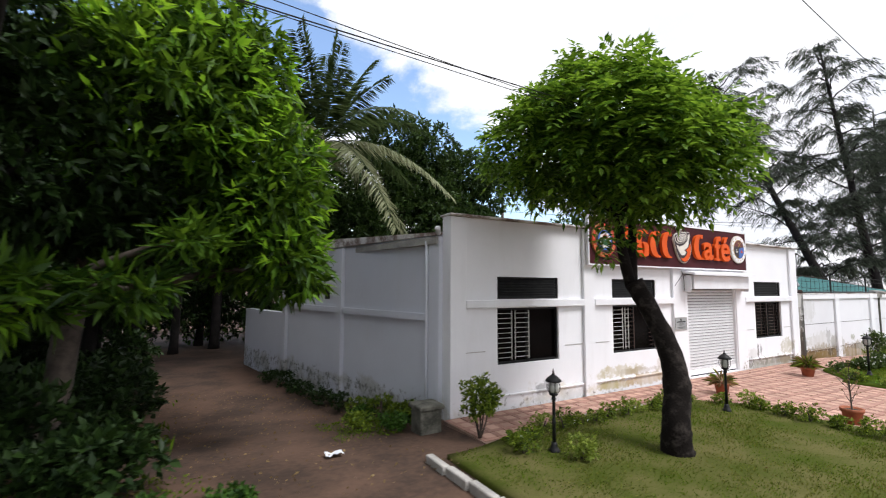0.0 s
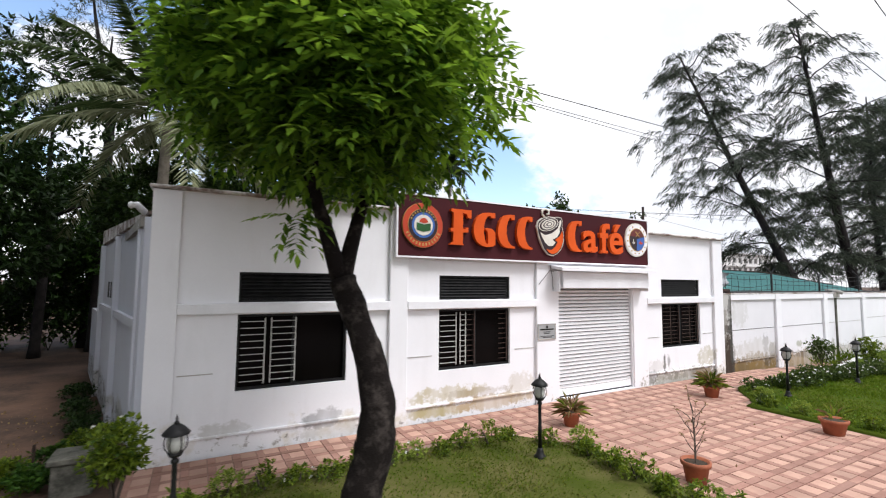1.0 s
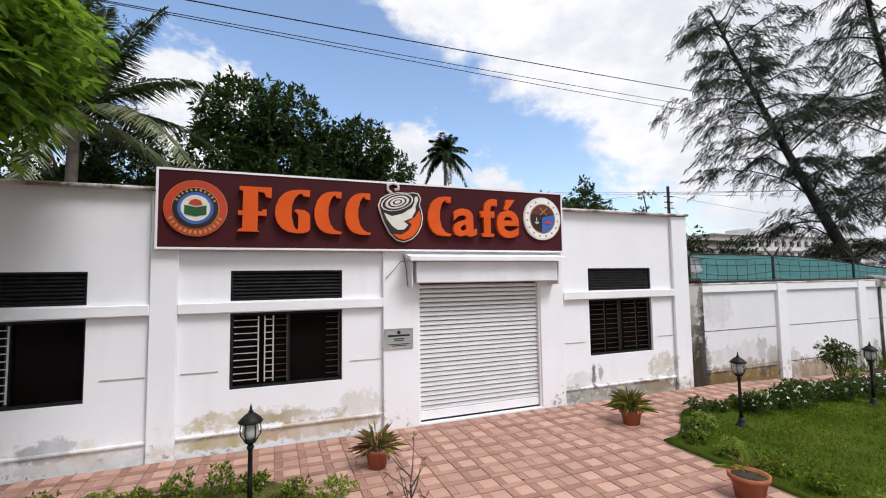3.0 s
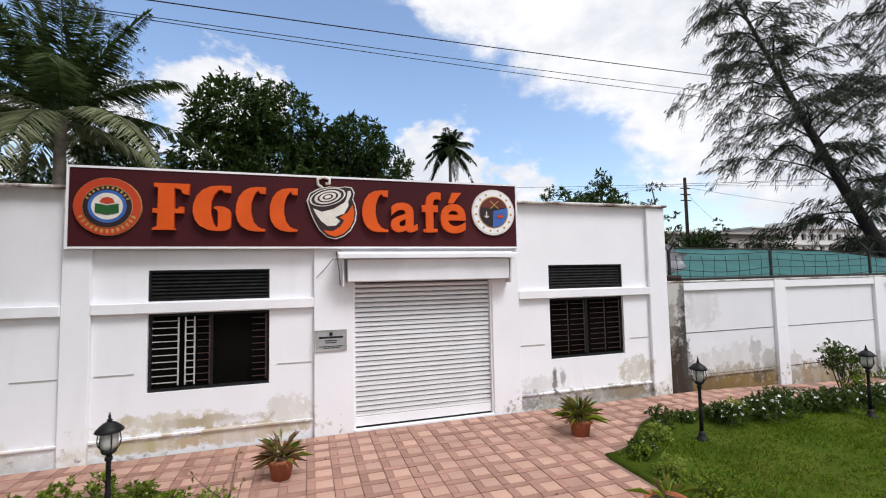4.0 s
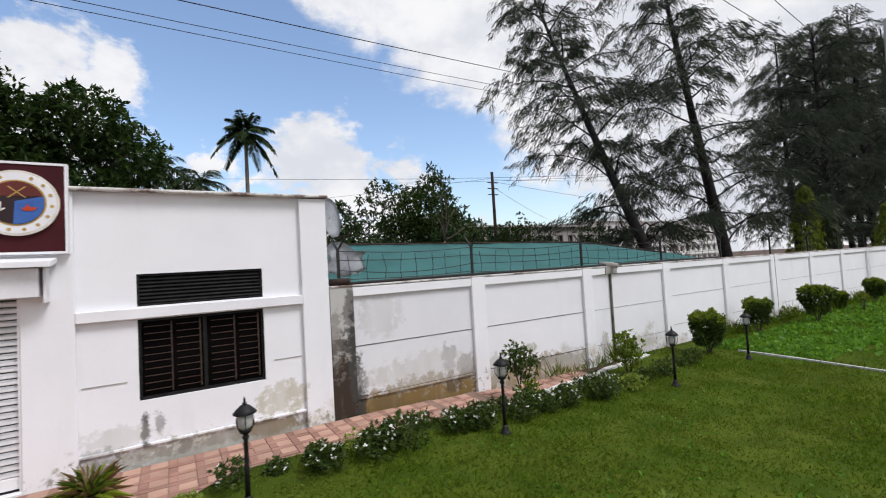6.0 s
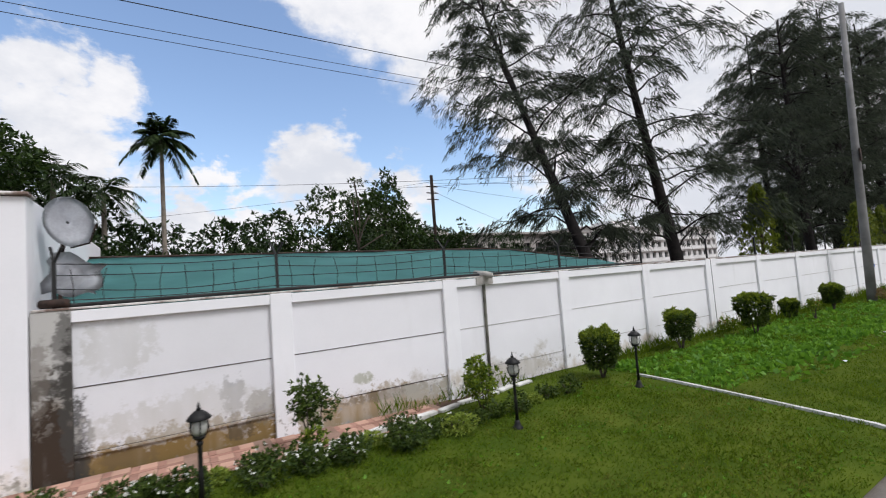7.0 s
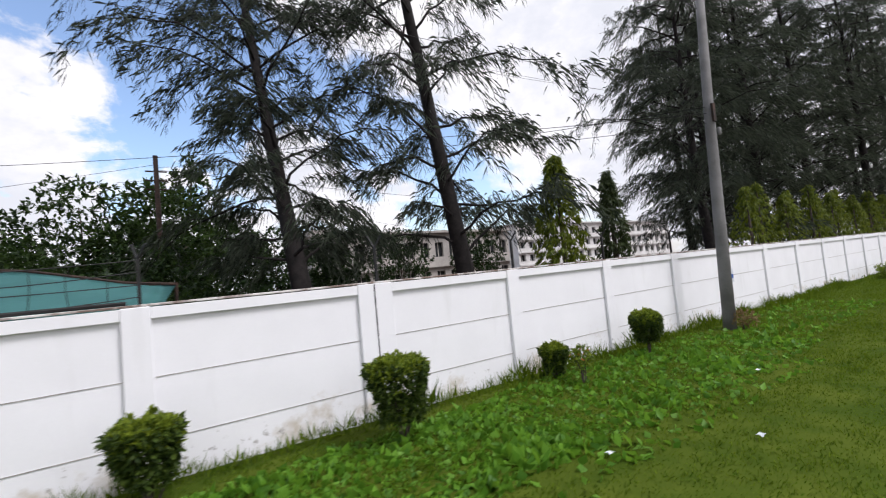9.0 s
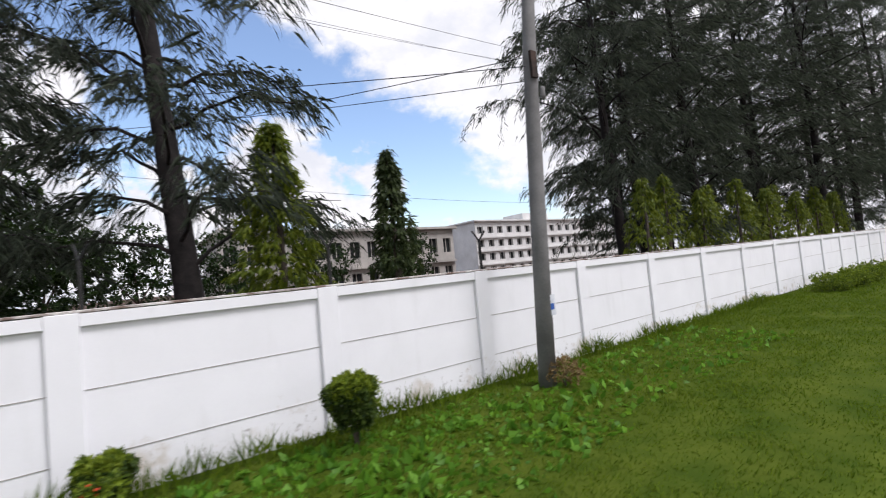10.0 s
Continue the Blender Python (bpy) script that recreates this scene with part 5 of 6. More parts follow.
# feathery trees beyond the long wall
casuarina((34.7, 11.1), (34.6, 18.6, 19.0), 0.25, 60, 4.4, 61, 0.14, 9, near=True)
casuarina((39.75, 10.9), (38.3, 13.0, 20.0), 0.27, 50, 4.4, 62, 0.14, 8, near=True)
casuarina((58.3, 12.2), (57.6, 12.4, 19.0), 0.27, 58, 5.0, 63, 0.18, 9, near=True)
for i, (x, y, h, r) in enumerate(((62.5, 13.5, 21, 5.0), (66.0, 12.0, 22, 5.2), (70.0, 14.0, 22, 5.4), (75.0, 12.0, 23, 5.6), (81.0, 13.5, 24, 5.8), (88.0, 12.0, 24, 6.2), (68.0, 18.0, 23, 5.6), (76.0, 19.0, 23, 6.0), (86.0, 19.0, 24, 6.4), (80.0, 9.7, 25, 5.8), (90.0, 9.8, 28, 6.4), (101.0, 9.4, 31, 7.0), (97.0, 12.0, 27, 6.6), (108.0, 9.5, 26, 7.0), (120.0, 12.0, 28, 7.5))):
    casuarina((x, y), (x - 0.6, y + 0.3, h), 0.28, 58, r, 70 + i, 0.14, 8)
weeping_ash((40.75, 8.15), 5.3, 0.85, 81, None, "weeping trees behind the wall", 620)
weeping_ash((43.1, 8.15), 5.0, 0.55, 82, L_ASHD)
for i in range(14):
    x = 53.4 + i * 1.9 + (i % 3) * 0.25
    weeping_ash((x, 8.35 + (i % 2) * 0.35), 4.9 + 0.35 * math.sin(i * 2.1), 0.95, 90 + i, None, "row of mast trees", 300)
broad_tree("feathery_tree", "tall thin-crowned feathery tree above the lane", (1.0, 23.5, 0.2), [(1.0, 23.5, 13.2, 2.4, 2.2, 2.2), (-1.2, 23.0, 11.0, 2.2, 2.0, 1.8), (2.2, 24.0, 10.6, 1.6, 1.6, 1.6), (0.2, 23.2, 15.6, 1.5, 1.5, 1.3)], 1500, L_CAS, 0.22, 0.03, 0.22, 10, 47, M_BARKC, 0, 0.3, 0.9)


# ---------------------------------------------------------------- garden things
def garden_lamp(x, y, rz=0):
    t = thing("garden_lamp", "black lantern-topped garden lamp post on the lawn", "lamp", "garden lamps", "", (x, y, ground_z(x, y) + 0.02), rz)
    part("base", lathe(bmesh.new(), [(0.085, -0.05), (0.085, 0.03), (0.06, 0.05), (0.045, 0.10), (0.035, 0.14)], 12), M_BLACK, t, "", True)
    part("post", lathe(bmesh.new(), [(0.028, 0.14), (0.026, 0.40), (0.030, 0.42), (0.024, 0.45), (0.022, 0.72), (0.034, 0.74), (0.034, 0.76), (0.022, 0.78)], 10), M_BLACK, t, "", True)
    part("cup", lathe(bmesh.new(), [(0.022, 0.78), (0.055, 0.80), (0.068, 0.825), (0.060, 0.83)], 12), M_BLACK, t, "", True)
    part("glass", lathe(bmesh.new(), [(0.050, 0.832), (0.072, 0.87), (0.078, 0.92), (0.070, 0.985), (0.060, 1.0)], 12), M_LAMPGL, t, "cloudy lantern glass", True)
    for i in range(6):
        a = i * math.pi / 3
        pts = [(r * math.cos(a), r * math.sin(a), z) for r, z in ((0.060, 0.828), (0.090, 0.87), (0.098, 0.92), (0.088, 0.985), (0.075, 1.005))]
        part("rib", tube(bmesh.new(), pts, 0.006, 5), M_BLACK, t)
    part("hood", lathe(bmesh.new(), [(0.118, 0.998), (0.122, 1.008), (0.090, 1.045), (0.055, 1.075), (0.030, 1.09)], 12), M_BLACK, t, "", True)
    part("finial", lathe(bmesh.new(), [(0.018, 1.09), (0.026, 1.105), (0.012, 1.12), (0.014, 1.135), (0.002, 1.18)], 8), M_BLACK, t, "", True)
    return t


lamp = garden_lamp(4.62, 4.95)
for x, y in ((9.06, 4.90), (16.22, 4.93), (19.65, 4.85), (23.90, 4.82), (27.08, 4.92)):
    copy_thing(lamp, pose(x, y, ground_z(x, y) + 0.02, 0, 0, 20 * x))


def pot(bm_r, h, x, y, name="plant_pot", label="terracotta pot with a spiky palm plant on the paving"):
    t = thing(name, label, "potted plant", "", "", (x, y, ground_z(x, y)))
    r = bm_r
    part("pot", lathe(bmesh.new(), [(r * 0.72, 0.0), (r * 0.95, h * 0.8), (r * 1.08, h * 0.8), (r * 1.10, h), (r * 0.96, h), (r * 0.92, h * 0.86)], 18), M_POT, t, "", True)
    part("soil", lathe(bmesh.new(), [(r * 0.93, h * 0.80), (r * 0.9, h * 0.885), (r * 0.3, h * 0.9)], 14), M_SOIL, t)
    return t


def spiky(t, seed, h, n, length, dry=0.3):
    rng = np.random.default_rng(seed)
    for name, m, k in (("leaf_spray", L_BUSH, int(n * (1 - dry))), ("dry_leaf_spray", L_DRY, int(n * dry))):
        a = rng.uniform(0, 6.283, k)
        el = rng.uniform(0.15, 1.35, k)
        d = np.stack([np.cos(a) * np.cos(el), np.sin(a) * np.cos(el), np.sin(el)], 1)
        b = np.tile([0, 0, h], (k, 1)) + d * rng.uniform(0.02, 0.18, (k, 1))
        part(name, leaves(name, b, d, rng.normal(size=(k, 3)) * 0.4 + [0, 0, 1.0], length * rng.uniform(0.6, 1.1, k), np.full(k, 0.03), 0.1, 0.4, 0.35), m, t)["kind"] = "stuff"


p = pot(0.155, 0.25, 10.55, 5.78)
spiky(p, 1, 0.22, 100, 0.30, 0.75)
p = pot(0.17, 0.25, 14.80, 5.78, label="terracotta pot with a bushy fan palm on the paving")
spiky(p, 2, 0.24, 170, 0.36, 0.4)
p = pot(0.19, 0.25, 14.15, 3.40, label="wide terracotta pot with a small sprig on the paving")
spiky(p, 3, 0.22, 16, 0.30, 0.3)
p = pot(0.16, 0.27, 10.30, 3.42, label="terracotta pot with a bare dry sapling on the paving")
bm = bmesh.new()
rr = random.Random(9)
tube(bm, [(0, 0, 0.22), (0.01, 0.01, 0.55), (0.0, 0.02, 0.80)], [0.014, 0.011, 0.008], 6)
tips = []
for i in range(13):
    z = 0.32 + i * 0.045
    a = i * 2.4
    e = (0.20 * math.cos(a) * rr.uniform(0.5, 1.2), 0.20 * math.sin(a) * rr.uniform(0.5, 1.2), z + rr.uniform(0.15, 0.34))
    tube(bm, [(0, 0.01, z), (e[0] * 0.5, e[1] * 0.5, z + 0.1), e], [0.006, 0.005, 0.002], 4)
    tips.append(e)
part("stem", bm, M_BARK2, p, "bare twiggy stem")
rng = np.random.default_rng(4)
c = np.repeat(np.array(tips), 4, 0)
part("leaf_spray", leaves("leaf_spray", c, rng.normal(size=(52, 3)), rng.normal(size=(52, 3)), np.full(52, 0.05), np.full(52, 0.02)), L_DRY, p)["kind"] = "stuff"


def bush(x, y, r, h, seed, leaf=None, label="clipped round garden bush beside the wall", stem=0.25, n=330, size=0.075, name="garden_bush", group="clipped bushes", flowers=None, flat=0.75):
    rng = np.random.default_rng(seed)
    gz = ground_z(x, y)
    t = thing(name, label, "bush", group)
    limbs(t, M_BARK2, rng, (x, y, gz - 0.03), [(x + r * 0.5 * math.cos(a), y + r * 0.5 * math.sin(a), gz + h * 0.7) for a in ((0.3, 1.6, 2.9, 4.1, 5.3) if stem > 0.1 else (0.4, 3.2))], 0.018, 0.006, 5, 0.0, "stem")
    cz = gz + stem + (h - stem) / 2
    blobs = [(x, y, cz, r, r, (h - stem) / 2)] + [(x + rng.uniform(-0.35, 0.35) * r, y + rng.uniform(-0.35, 0.35) * r, cz + rng.uniform(-0.1, 0.25) * (h - stem), r * 0.7, r * 0.7, (h - stem) * 0.38) for _ in range(4)]
    c, d = blob_points(rng, blobs, n, 0.45)
    part("foliage", leaves("foliage", *tufts(rng, c, d + [0, 0, 0.35], 7, size, size * 0.5, 0.9, 0.05)), leaf or L_BUSH, t)
    if flowers:
        c, d = blob_points(rng, blobs, flowers[1], 0.97)
        c = c[d[:, 2] > -0.1]
        m = len(c)
        part("flower", leaves("flower", np.repeat(c, 4, 0), rng.normal(size=(m * 4, 3)) + [0, 0, 0.6], rng.normal(size=(m * 4, 3)), np.full(m * 4, 0.032), np.full(m * 4, 0.028)), flowers[0], t)["kind"] = "stuff"
    return t


def clipped_bush(x, y, r, h, seed, stem=0.25, n=620, size=0.085):
    """A shrub clipped to a flat-topped tub: dark leaves at the sides, lighter yellow-green ones on top."""
    rng = np.random.default_rng(seed)
    gz = ground_z(x, y)
    t = thing("garden_bush", "clipped flat-topped bush with yellow-green top beside the wall", "bush", "clipped bushes")
    limbs(t, M_BARK2, rng, (x, y, gz - 0.03), [(x + r * 0.55 * math.cos(a), y + r * 0.55 * math.sin(a), gz + h * 0.75) for a in (0.3, 1.6, 2.9, 4.1, 5.3)], 0.02, 0.006, 5, 0.0, "stem")
    a = rng.uniform(0, 2 * math.pi, n)
    q = rng.random(n) ** 0.8
    lump = np.array([1 + 0.40 * noise.noise(Vector((math.cos(b) * 1.6, math.sin(b) * 1.6, seed + 1.7 * k))) for b, k in zip(a, q)])
    rad = r * (0.55 + 0.45 * q ** 0.6) * lump * rng.uniform(0.72, 1.04, n)
    c = np.stack([x + rad * np.cos(a), y + rad * np.sin(a), gz + stem + (h - stem - 0.06) * q], 1)
    o = np.stack([np.cos(a), np.sin(a), np.full(n, 0.25)], 1)
    part("foliage", leaves("foliage", *tufts(rng, c, unit(o), 7, size, size * 0.5, 0.9, 0.05)), L_BUSHD, t, "dark side leaves")
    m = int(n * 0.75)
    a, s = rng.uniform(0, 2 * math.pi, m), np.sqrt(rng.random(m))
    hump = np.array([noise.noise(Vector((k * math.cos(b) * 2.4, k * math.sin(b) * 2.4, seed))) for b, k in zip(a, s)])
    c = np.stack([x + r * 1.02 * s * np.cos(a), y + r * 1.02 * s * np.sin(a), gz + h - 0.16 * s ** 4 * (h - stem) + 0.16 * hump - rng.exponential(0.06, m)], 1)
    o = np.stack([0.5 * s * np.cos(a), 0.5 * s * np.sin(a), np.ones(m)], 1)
    part("fresh_growth", leaves("fresh_growth", *tufts(rng, c, unit(o), 6, size, size * 0.5, 0.7, -0.15)), L_BUSHT, t, "yellow-green top leaves")
    return t


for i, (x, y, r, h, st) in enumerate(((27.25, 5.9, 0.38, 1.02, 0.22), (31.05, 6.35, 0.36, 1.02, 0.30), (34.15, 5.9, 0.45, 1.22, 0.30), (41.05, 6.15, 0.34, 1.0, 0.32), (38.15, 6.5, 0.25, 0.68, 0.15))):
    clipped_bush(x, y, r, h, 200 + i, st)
bush(21.15, 6.15, 0.38, 1.02, 200, L_BUSHD, "loose dark-leaved bush with white flowers beside the path", 0.34, 210, 0.075, "garden_bush", "loose bushes", (L_PETAL, 22))
bush(21.05, 5.85, 0.24, 0.45, 198, L_BUSH, "low leafy plant under the loose bush", 0.0, 90, 0.07, "border_plant", "border plants")
bush(24.1, 5.98, 0.36, 0.94, 201, L_BUSH, "loose yellow-green bush beside the wall path", 0.15, 190, 0.085, "garden_bush", "loose bushes")
bush(38.1, 5.75, 0.28, 0.72, 208, label="straggly orange-flowered bush in the weeds", stem=0.3, n=90, flowers=(L_REDPET, 14), group="")
bush(34.6, 6.85, 0.30, 0.45, 209, label="low orange-flowered plant at the foot of the wall", stem=0.05, n=60, flowers=(L_REDPET, 20), group="")
bush(45.2, 5.75, 0.42, 0.55, 210, L_DRY, "dry brownish scrub round the pole's foot", 0.05, 120, group="")
for i, (x, y, r, h) in enumerate(((62.5, 5.6, 0.9, 0.75), (64.2, 5.5, 0.9, 0.8), (66.0, 5.4, 0.9, 0.8), (68.0, 5.4, 1.0, 0.85))):
    bush(x, y, r, h, 220 + i, label="broad green hedge bush on the lawn", stem=0.0, n=420, size=0.10, group="hedge bushes")
# flowering border along the paved path
for i in range(9):
    x = 17.15 + i * 0.62 + 0.14 * math.sin(i * 2.6)
    bush(x, 5.27 - 0.05 * math.sin(i * 1.7), 0.27 + 0.05 * (i % 3), 0.36 + 0.06 * ((i * 7) % 3), 240 + i, L_BUSHD, "dark-leaved border clump topped with small white flowers", 0.0, 170, 0.06, "border_plant", "flowering border plants", (L_PETAL, 34))
for i in range(17):
    x = 15.1 + i * 0.52 + 0.12 * math.sin(i * 3.1)
    y = min(5.55, east_top(x) - 0.28) + (0.14 if x > 17 else 0) - 0.12 * math.sin(i * 1.7)
    lime = i % 4 == 1
    bush(x, y, 0.17 + 0.05 * (i % 3), 0.18 + 0.06 * ((i * 7) % 3), 340 + i, L_LIME if lime else L_BUSHD, "low lime-leaved border plant" if lime else "low straggly border plant beside the path", 0.0, 70, 0.06, "border_plant", "border plants", None if lime else (L_PETAL, 8))
for i in range(9):
    x = 22.2 + i * 0.46
    bush(x, 5.25 + 0.06 * i + 0.12 * math.sin(i * 2.2), 0.20 + 0.05 * (i % 3), 0.20 + 0.07 * (i % 3), 365 + i, L_LIME if i % 4 == 2 else L_BUSHD, "low lime-leaved border plant" if i % 4 == 2 else "low straggly border plant beside the path", 0.0, 80, 0.065, "border_plant", "border plants")
# plants round the west lawn
for i in range(15):
    x = 4.3 + i * 0.40
    bush(x, west_top(x) - 0.22 - 0.08 * (i % 2), 0.17 + 0.04 * (i % 3), 0.20 + 0.05 * (i % 4), 270 + i, L_LIME if i % 6 == 2 else None, "low leafy edging plant on the lawn", 0.0, 60, 0.055, "edging_plant", "edging plants", (L_PETAL, 4) if i % 4 == 0 else None)
for i in range(9):
    y = 4.6 - i * 0.40
    bush(9.72 - 0.02 * i, y, 0.18 + 0.05 * (i % 3), 0.22 + 0.06 * (i % 3), 290 + i, None, "low leafy edging plant on the lawn", 0.0, 70, 0.06, "edging_plant", "edging plants")
for i in range(6):
    y = 4.7 - i * 0.52
    bush(14.98 - 0.03 * (i % 2), y, 0.17 + 0.04 * (i % 3), 0.20 + 0.06 * (i % 2), 300 + i, L_LIME if i % 3 == 1 else None, "low leafy edging plant beside the paving", 0.0, 60, 0.06, "edging_plant", "edging plants")
bush(4.05, 6.02, 0.34, 1.0, 310, L_BUSH, "tall leafy shrub at the building's corner", 0.25, 210, 0.085, "shrub", "", (L_PETAL, 26))
bush(4.75, 4.55, 0.20, 0.34, 311, L_LIME, "lime-leaved plant at the lamp's foot", 0.0, 70, 0.07, "edging_plant", "edging plants")
bush(4.2, 5.1, 0.24, 0.32, 312, None, "low leafy edging plant on the lawn", 0.0, 80, 0.06, "edging_plant", "edging plants")
for i, (x, y) in enumerate(((18.6, 1.75), (19.2, 2.0), (19.5, 1.6))):
    bush(x, y, 0.26, 0.3, 315 + i, L_LIME, "low lime-leaved plant at the lawn's edge", 0.0, 90, 0.07, "edging_plant", "edging plants")
# weeds along the side wall
for i in range(9):
    s = 0.5 + i * 0.85
    x, y = SX + ux * s + nx * 0.45, SY + uy * s + ny * 0.45
    # clumps deeper in the lane get its shade as a near-black leaf
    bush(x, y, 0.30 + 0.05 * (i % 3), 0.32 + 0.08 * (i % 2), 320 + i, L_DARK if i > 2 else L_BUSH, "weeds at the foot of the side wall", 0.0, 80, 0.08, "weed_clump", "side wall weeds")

# concrete block with a stick, and rubbish
blk = thing("concrete_block", "dark grey concrete block at the building's corner", "block")
part("body", one_box(3.35, 6.72, -0.35, 3.75, 7.10, 0.32, bevel=0.02), M_DARKCONC, blk)
part("cap", one_box(3.31, 6.68, 0.322, 3.79, 7.14, 0.40, bevel=0.015), M_DARKCONC, blk)
stick = thing("iron_stake", "thin dark iron stake standing by the side wall", "stake")
part("rod", tube(bmesh.new(), [(3.0, 7.6, -0.4), (3.0, 7.6, 0.35)], 0.02, 6), M_RUST, stick)
scrap = thing("paper_scrap", "crumpled white paper scrap on the dirt lane", "litter")
bm = bmesh.new()
gv = [[bm.verts.new((1.72 + i * 0.05, 6.42 + j * 0.05, ground_z(1.8, 6.5) - 0.02 + rr.uniform(0, 0.05))) for j in range(4)] for i in range(6)]
for i in range(5):
    for j in range(3):
        bm.faces.new((gv[i][j], gv[i + 1][j], gv[i + 1][j + 1], gv[i][j + 1]))
part("sheet", bm, M_PAPER, scrap)

for i, (x, y) in enumerate(((33.4, 2.6), (35.6, 3.4), (37.2, 2.4), (31.2, 3.0), (40.4, 3.6), (17.3, 2.1))):
    fleck = thing("litter_fleck", "small pale litter fleck lying on the lawn", "litter", "lawn litter")
    bm = bmesh.new()
    z = ground_z(x, y) + 0.075
    gv = [[bm.verts.new((x + a * 0.05 + rr.uniform(-0.01, 0.01), y + b * 0.04, z + rr.uniform(0, 0.03))) for b in range(3)] for a in range(3)]
    for a in range(2):
        for b in range(2):
            bm.faces.new((gv[a][b], gv[a + 1][b], gv[a + 1][b + 1], gv[a][b + 1]))
    part("sheet", bm, M_PAPER, fleck)

# kerb stones of the west lawn and the white edging strip of the east lawn
kerb = thing("kerb", "weathered concrete kerb at the lawn's corner", "kerb", "", "structure")
for i in range(9):
    y = 1.15 + i * 0.5
    x = 3.12 - 0.03 * i
    part("kerb_stone", one_box(x, y + 0.01, -0.15, x + 0.11, y + 0.49, 0.07, bevel=0.012), M_CONC, kerb)
strip = thing("edging_strip", "narrow whitewashed edging strip across the lawn", "kerb", "", "structure")
pts = [(27.85, 5.5), (27.78, 4.6), (27.66, 3.7), (27.52, 2.8), (27.40, 2.1), (27.32, 1.6), (27.16, 1.25)]
for (xa, ya), (xb, yb) in zip(pts, pts[1:]):
    bm = bmesh.new()
    z = ground_z(27, 4)
    d = Vector((xb - xa, yb - ya, 0)).normalized()
    s = Vector((-d.y, d.x, 0)) * 0.032
    lo_ = [Vector((xa, ya, z)) + s, Vector((xa, ya, z)) - s, Vector((xb, yb, z)) - s, Vector((xb, yb, z)) + s]
    q0, q1 = [bm.verts.new(v - Vector((0, 0, 0.05))) for v in lo_], [bm.verts.new(v + Vector((0, 0, 0.075))) for v in lo_]
    bm.faces.new(q1), bm.faces.new(list(reversed(q0)))
    for i in range(4):
        bm.faces.new((q0[i], q0[(i + 1) % 4], q1[(i + 1) % 4], q1[i]))
    bmesh.ops.recalc_face_normals(bm, faces=bm.faces)
    part("strip_piece", bm, M_BORDER, strip)
slabs = thing("stone_edging", "broken pale stone edging beside the path", "kerb", "", "structure")
for i in range(9):
    x = 21.6 + i * 0.52
    bm = box(bmesh.new(), -0.23, -0.07, -0.08, 0.23, 0.07, 0.05, bevel=0.015)
    o = part("edge_stone", bm, M_BORDER, slabs)
    o.matrix_basis = pose(x, 6.15 + 0.08 * i + 0.03 * math.sin(i * 3), ground_z(x, 6.3) + 0.03, 3 * math.sin(i), 0, 8 + 6 * math.sin(i * 2))

# ---------------------------------------------------------------- utility pole and wires
pole = thing("utility_pole", "tall grey concrete utility pole at the foot of the wall", "utility pole")
part("shaft", tube(bmesh.new(), [(45.00, 6.03, -0.3), (45.22, 6.03, 3.0), (45.48, 6.03, 6.5), (46.20, 6.03, 13.5)], [0.175, 0.16, 0.14, 0.105], 14), M_POLE, pole, "", True)
bill = thing("pasted_bill", "small torn paper bill pasted on the pole", "poster")
bm = bmesh.new()
cols = []
for i in range(7):
    a = radians(215 + i * 14)
    cols.append([bm.verts.new((45.21 + 0.172 * math.cos(a), 6.03 + 0.172 * math.sin(a), z)) for z in (1.22, 1.42, 1.62)])
for a_, b_ in zip(cols, cols[1:]):
    for k in range(2):
        bm.faces.new((a_[k], b_[k], b_[k + 1], a_[k + 1]))
part("sheet", bm, M_PAPER, bill)
bm = bmesh.new()
cols = []
for i in range(4):
    a = radians(236 + i * 14)
    cols.append([bm.verts.new((45.21 + 0.175 * math.cos(a), 6.03 + 0.175 * math.sin(a), z)) for z in (1.33, 1.45)])
for a_, b_ in zip(cols, cols[1:]):
    bm.faces.new((a_[0], b_[0], b_[1], a_[1]))
part("printed_block", bm, M_BLUE, bill)
part("cable_clamp", one_box(45.30, 5.84, 6.0, 45.46, 5.90, 6.55), M_RUST, pole)
part("insulator", lathe(bmesh.new(), [(0.03, 5.6), (0.06, 5.64), (0.05, 5.72), (0.06, 5.80), (0.03, 5.84)], 10, (45.55, 5.85)), M_POLE, pole, "", True)


def wire(name_, pts, r=0.012, label="thin black overhead cable"):
    w = thing("overhead_wire", label, "cable", "overhead wires")
    part("cable", tube(bmesh.new(), pts, r, 5), M_WIRE, w)


def span(a, b, sag, n=26):
    a, b = np.array(a, float), np.array(b, float)
    return [a + (b - a) * t - np.array([0, 0, 4 * sag * t * (1 - t)]) for t in np.linspace(0, 1, n)]


for base_z, slope, curve, thick in ((4.8339, 0.0772, 0.0007, 0.0075), (4.82, 0.0557, 0.0009, 0.005), (4.95, 0.0337, 0.0013, 0.005)):
    wire("", [(x, 4.0 + 0.15 * x, base_z + slope * x + curve * x * x) for x in range(-12, 56, 2)], thick)
wire("", span((45.4, 6.0, 6.5), (30.0, 32.0, 9.5), 0.3), 0.010)
wire("", span((45.4, 6.0, 6.3), (12.0, 32.0, 9.0), 0.5), 0.010)
wire("", span((45.4, 6.0, 6.0), (31.7, 19.8, 7.4), 0.3), 0.008)
wire("", span((31.7, 19.8, 7.5), (8.0, 34.0, 6.5), 0.3), 0.008)
wire("", span((31.7, 19.8, 7.3), (70.0, 26.0, 7.3), 0.4), 0.010)
wire("", span((31.7, 19.8, 7.0), (60.0, 40.0, 7.0), 0.4), 0.010)
for k in range(2):
    wire("", span((8.0, 4.2 - k * 1.3, 9.4 + k * 0.5), (45.5, 6.0, 9.6), 0.6), 0.010)
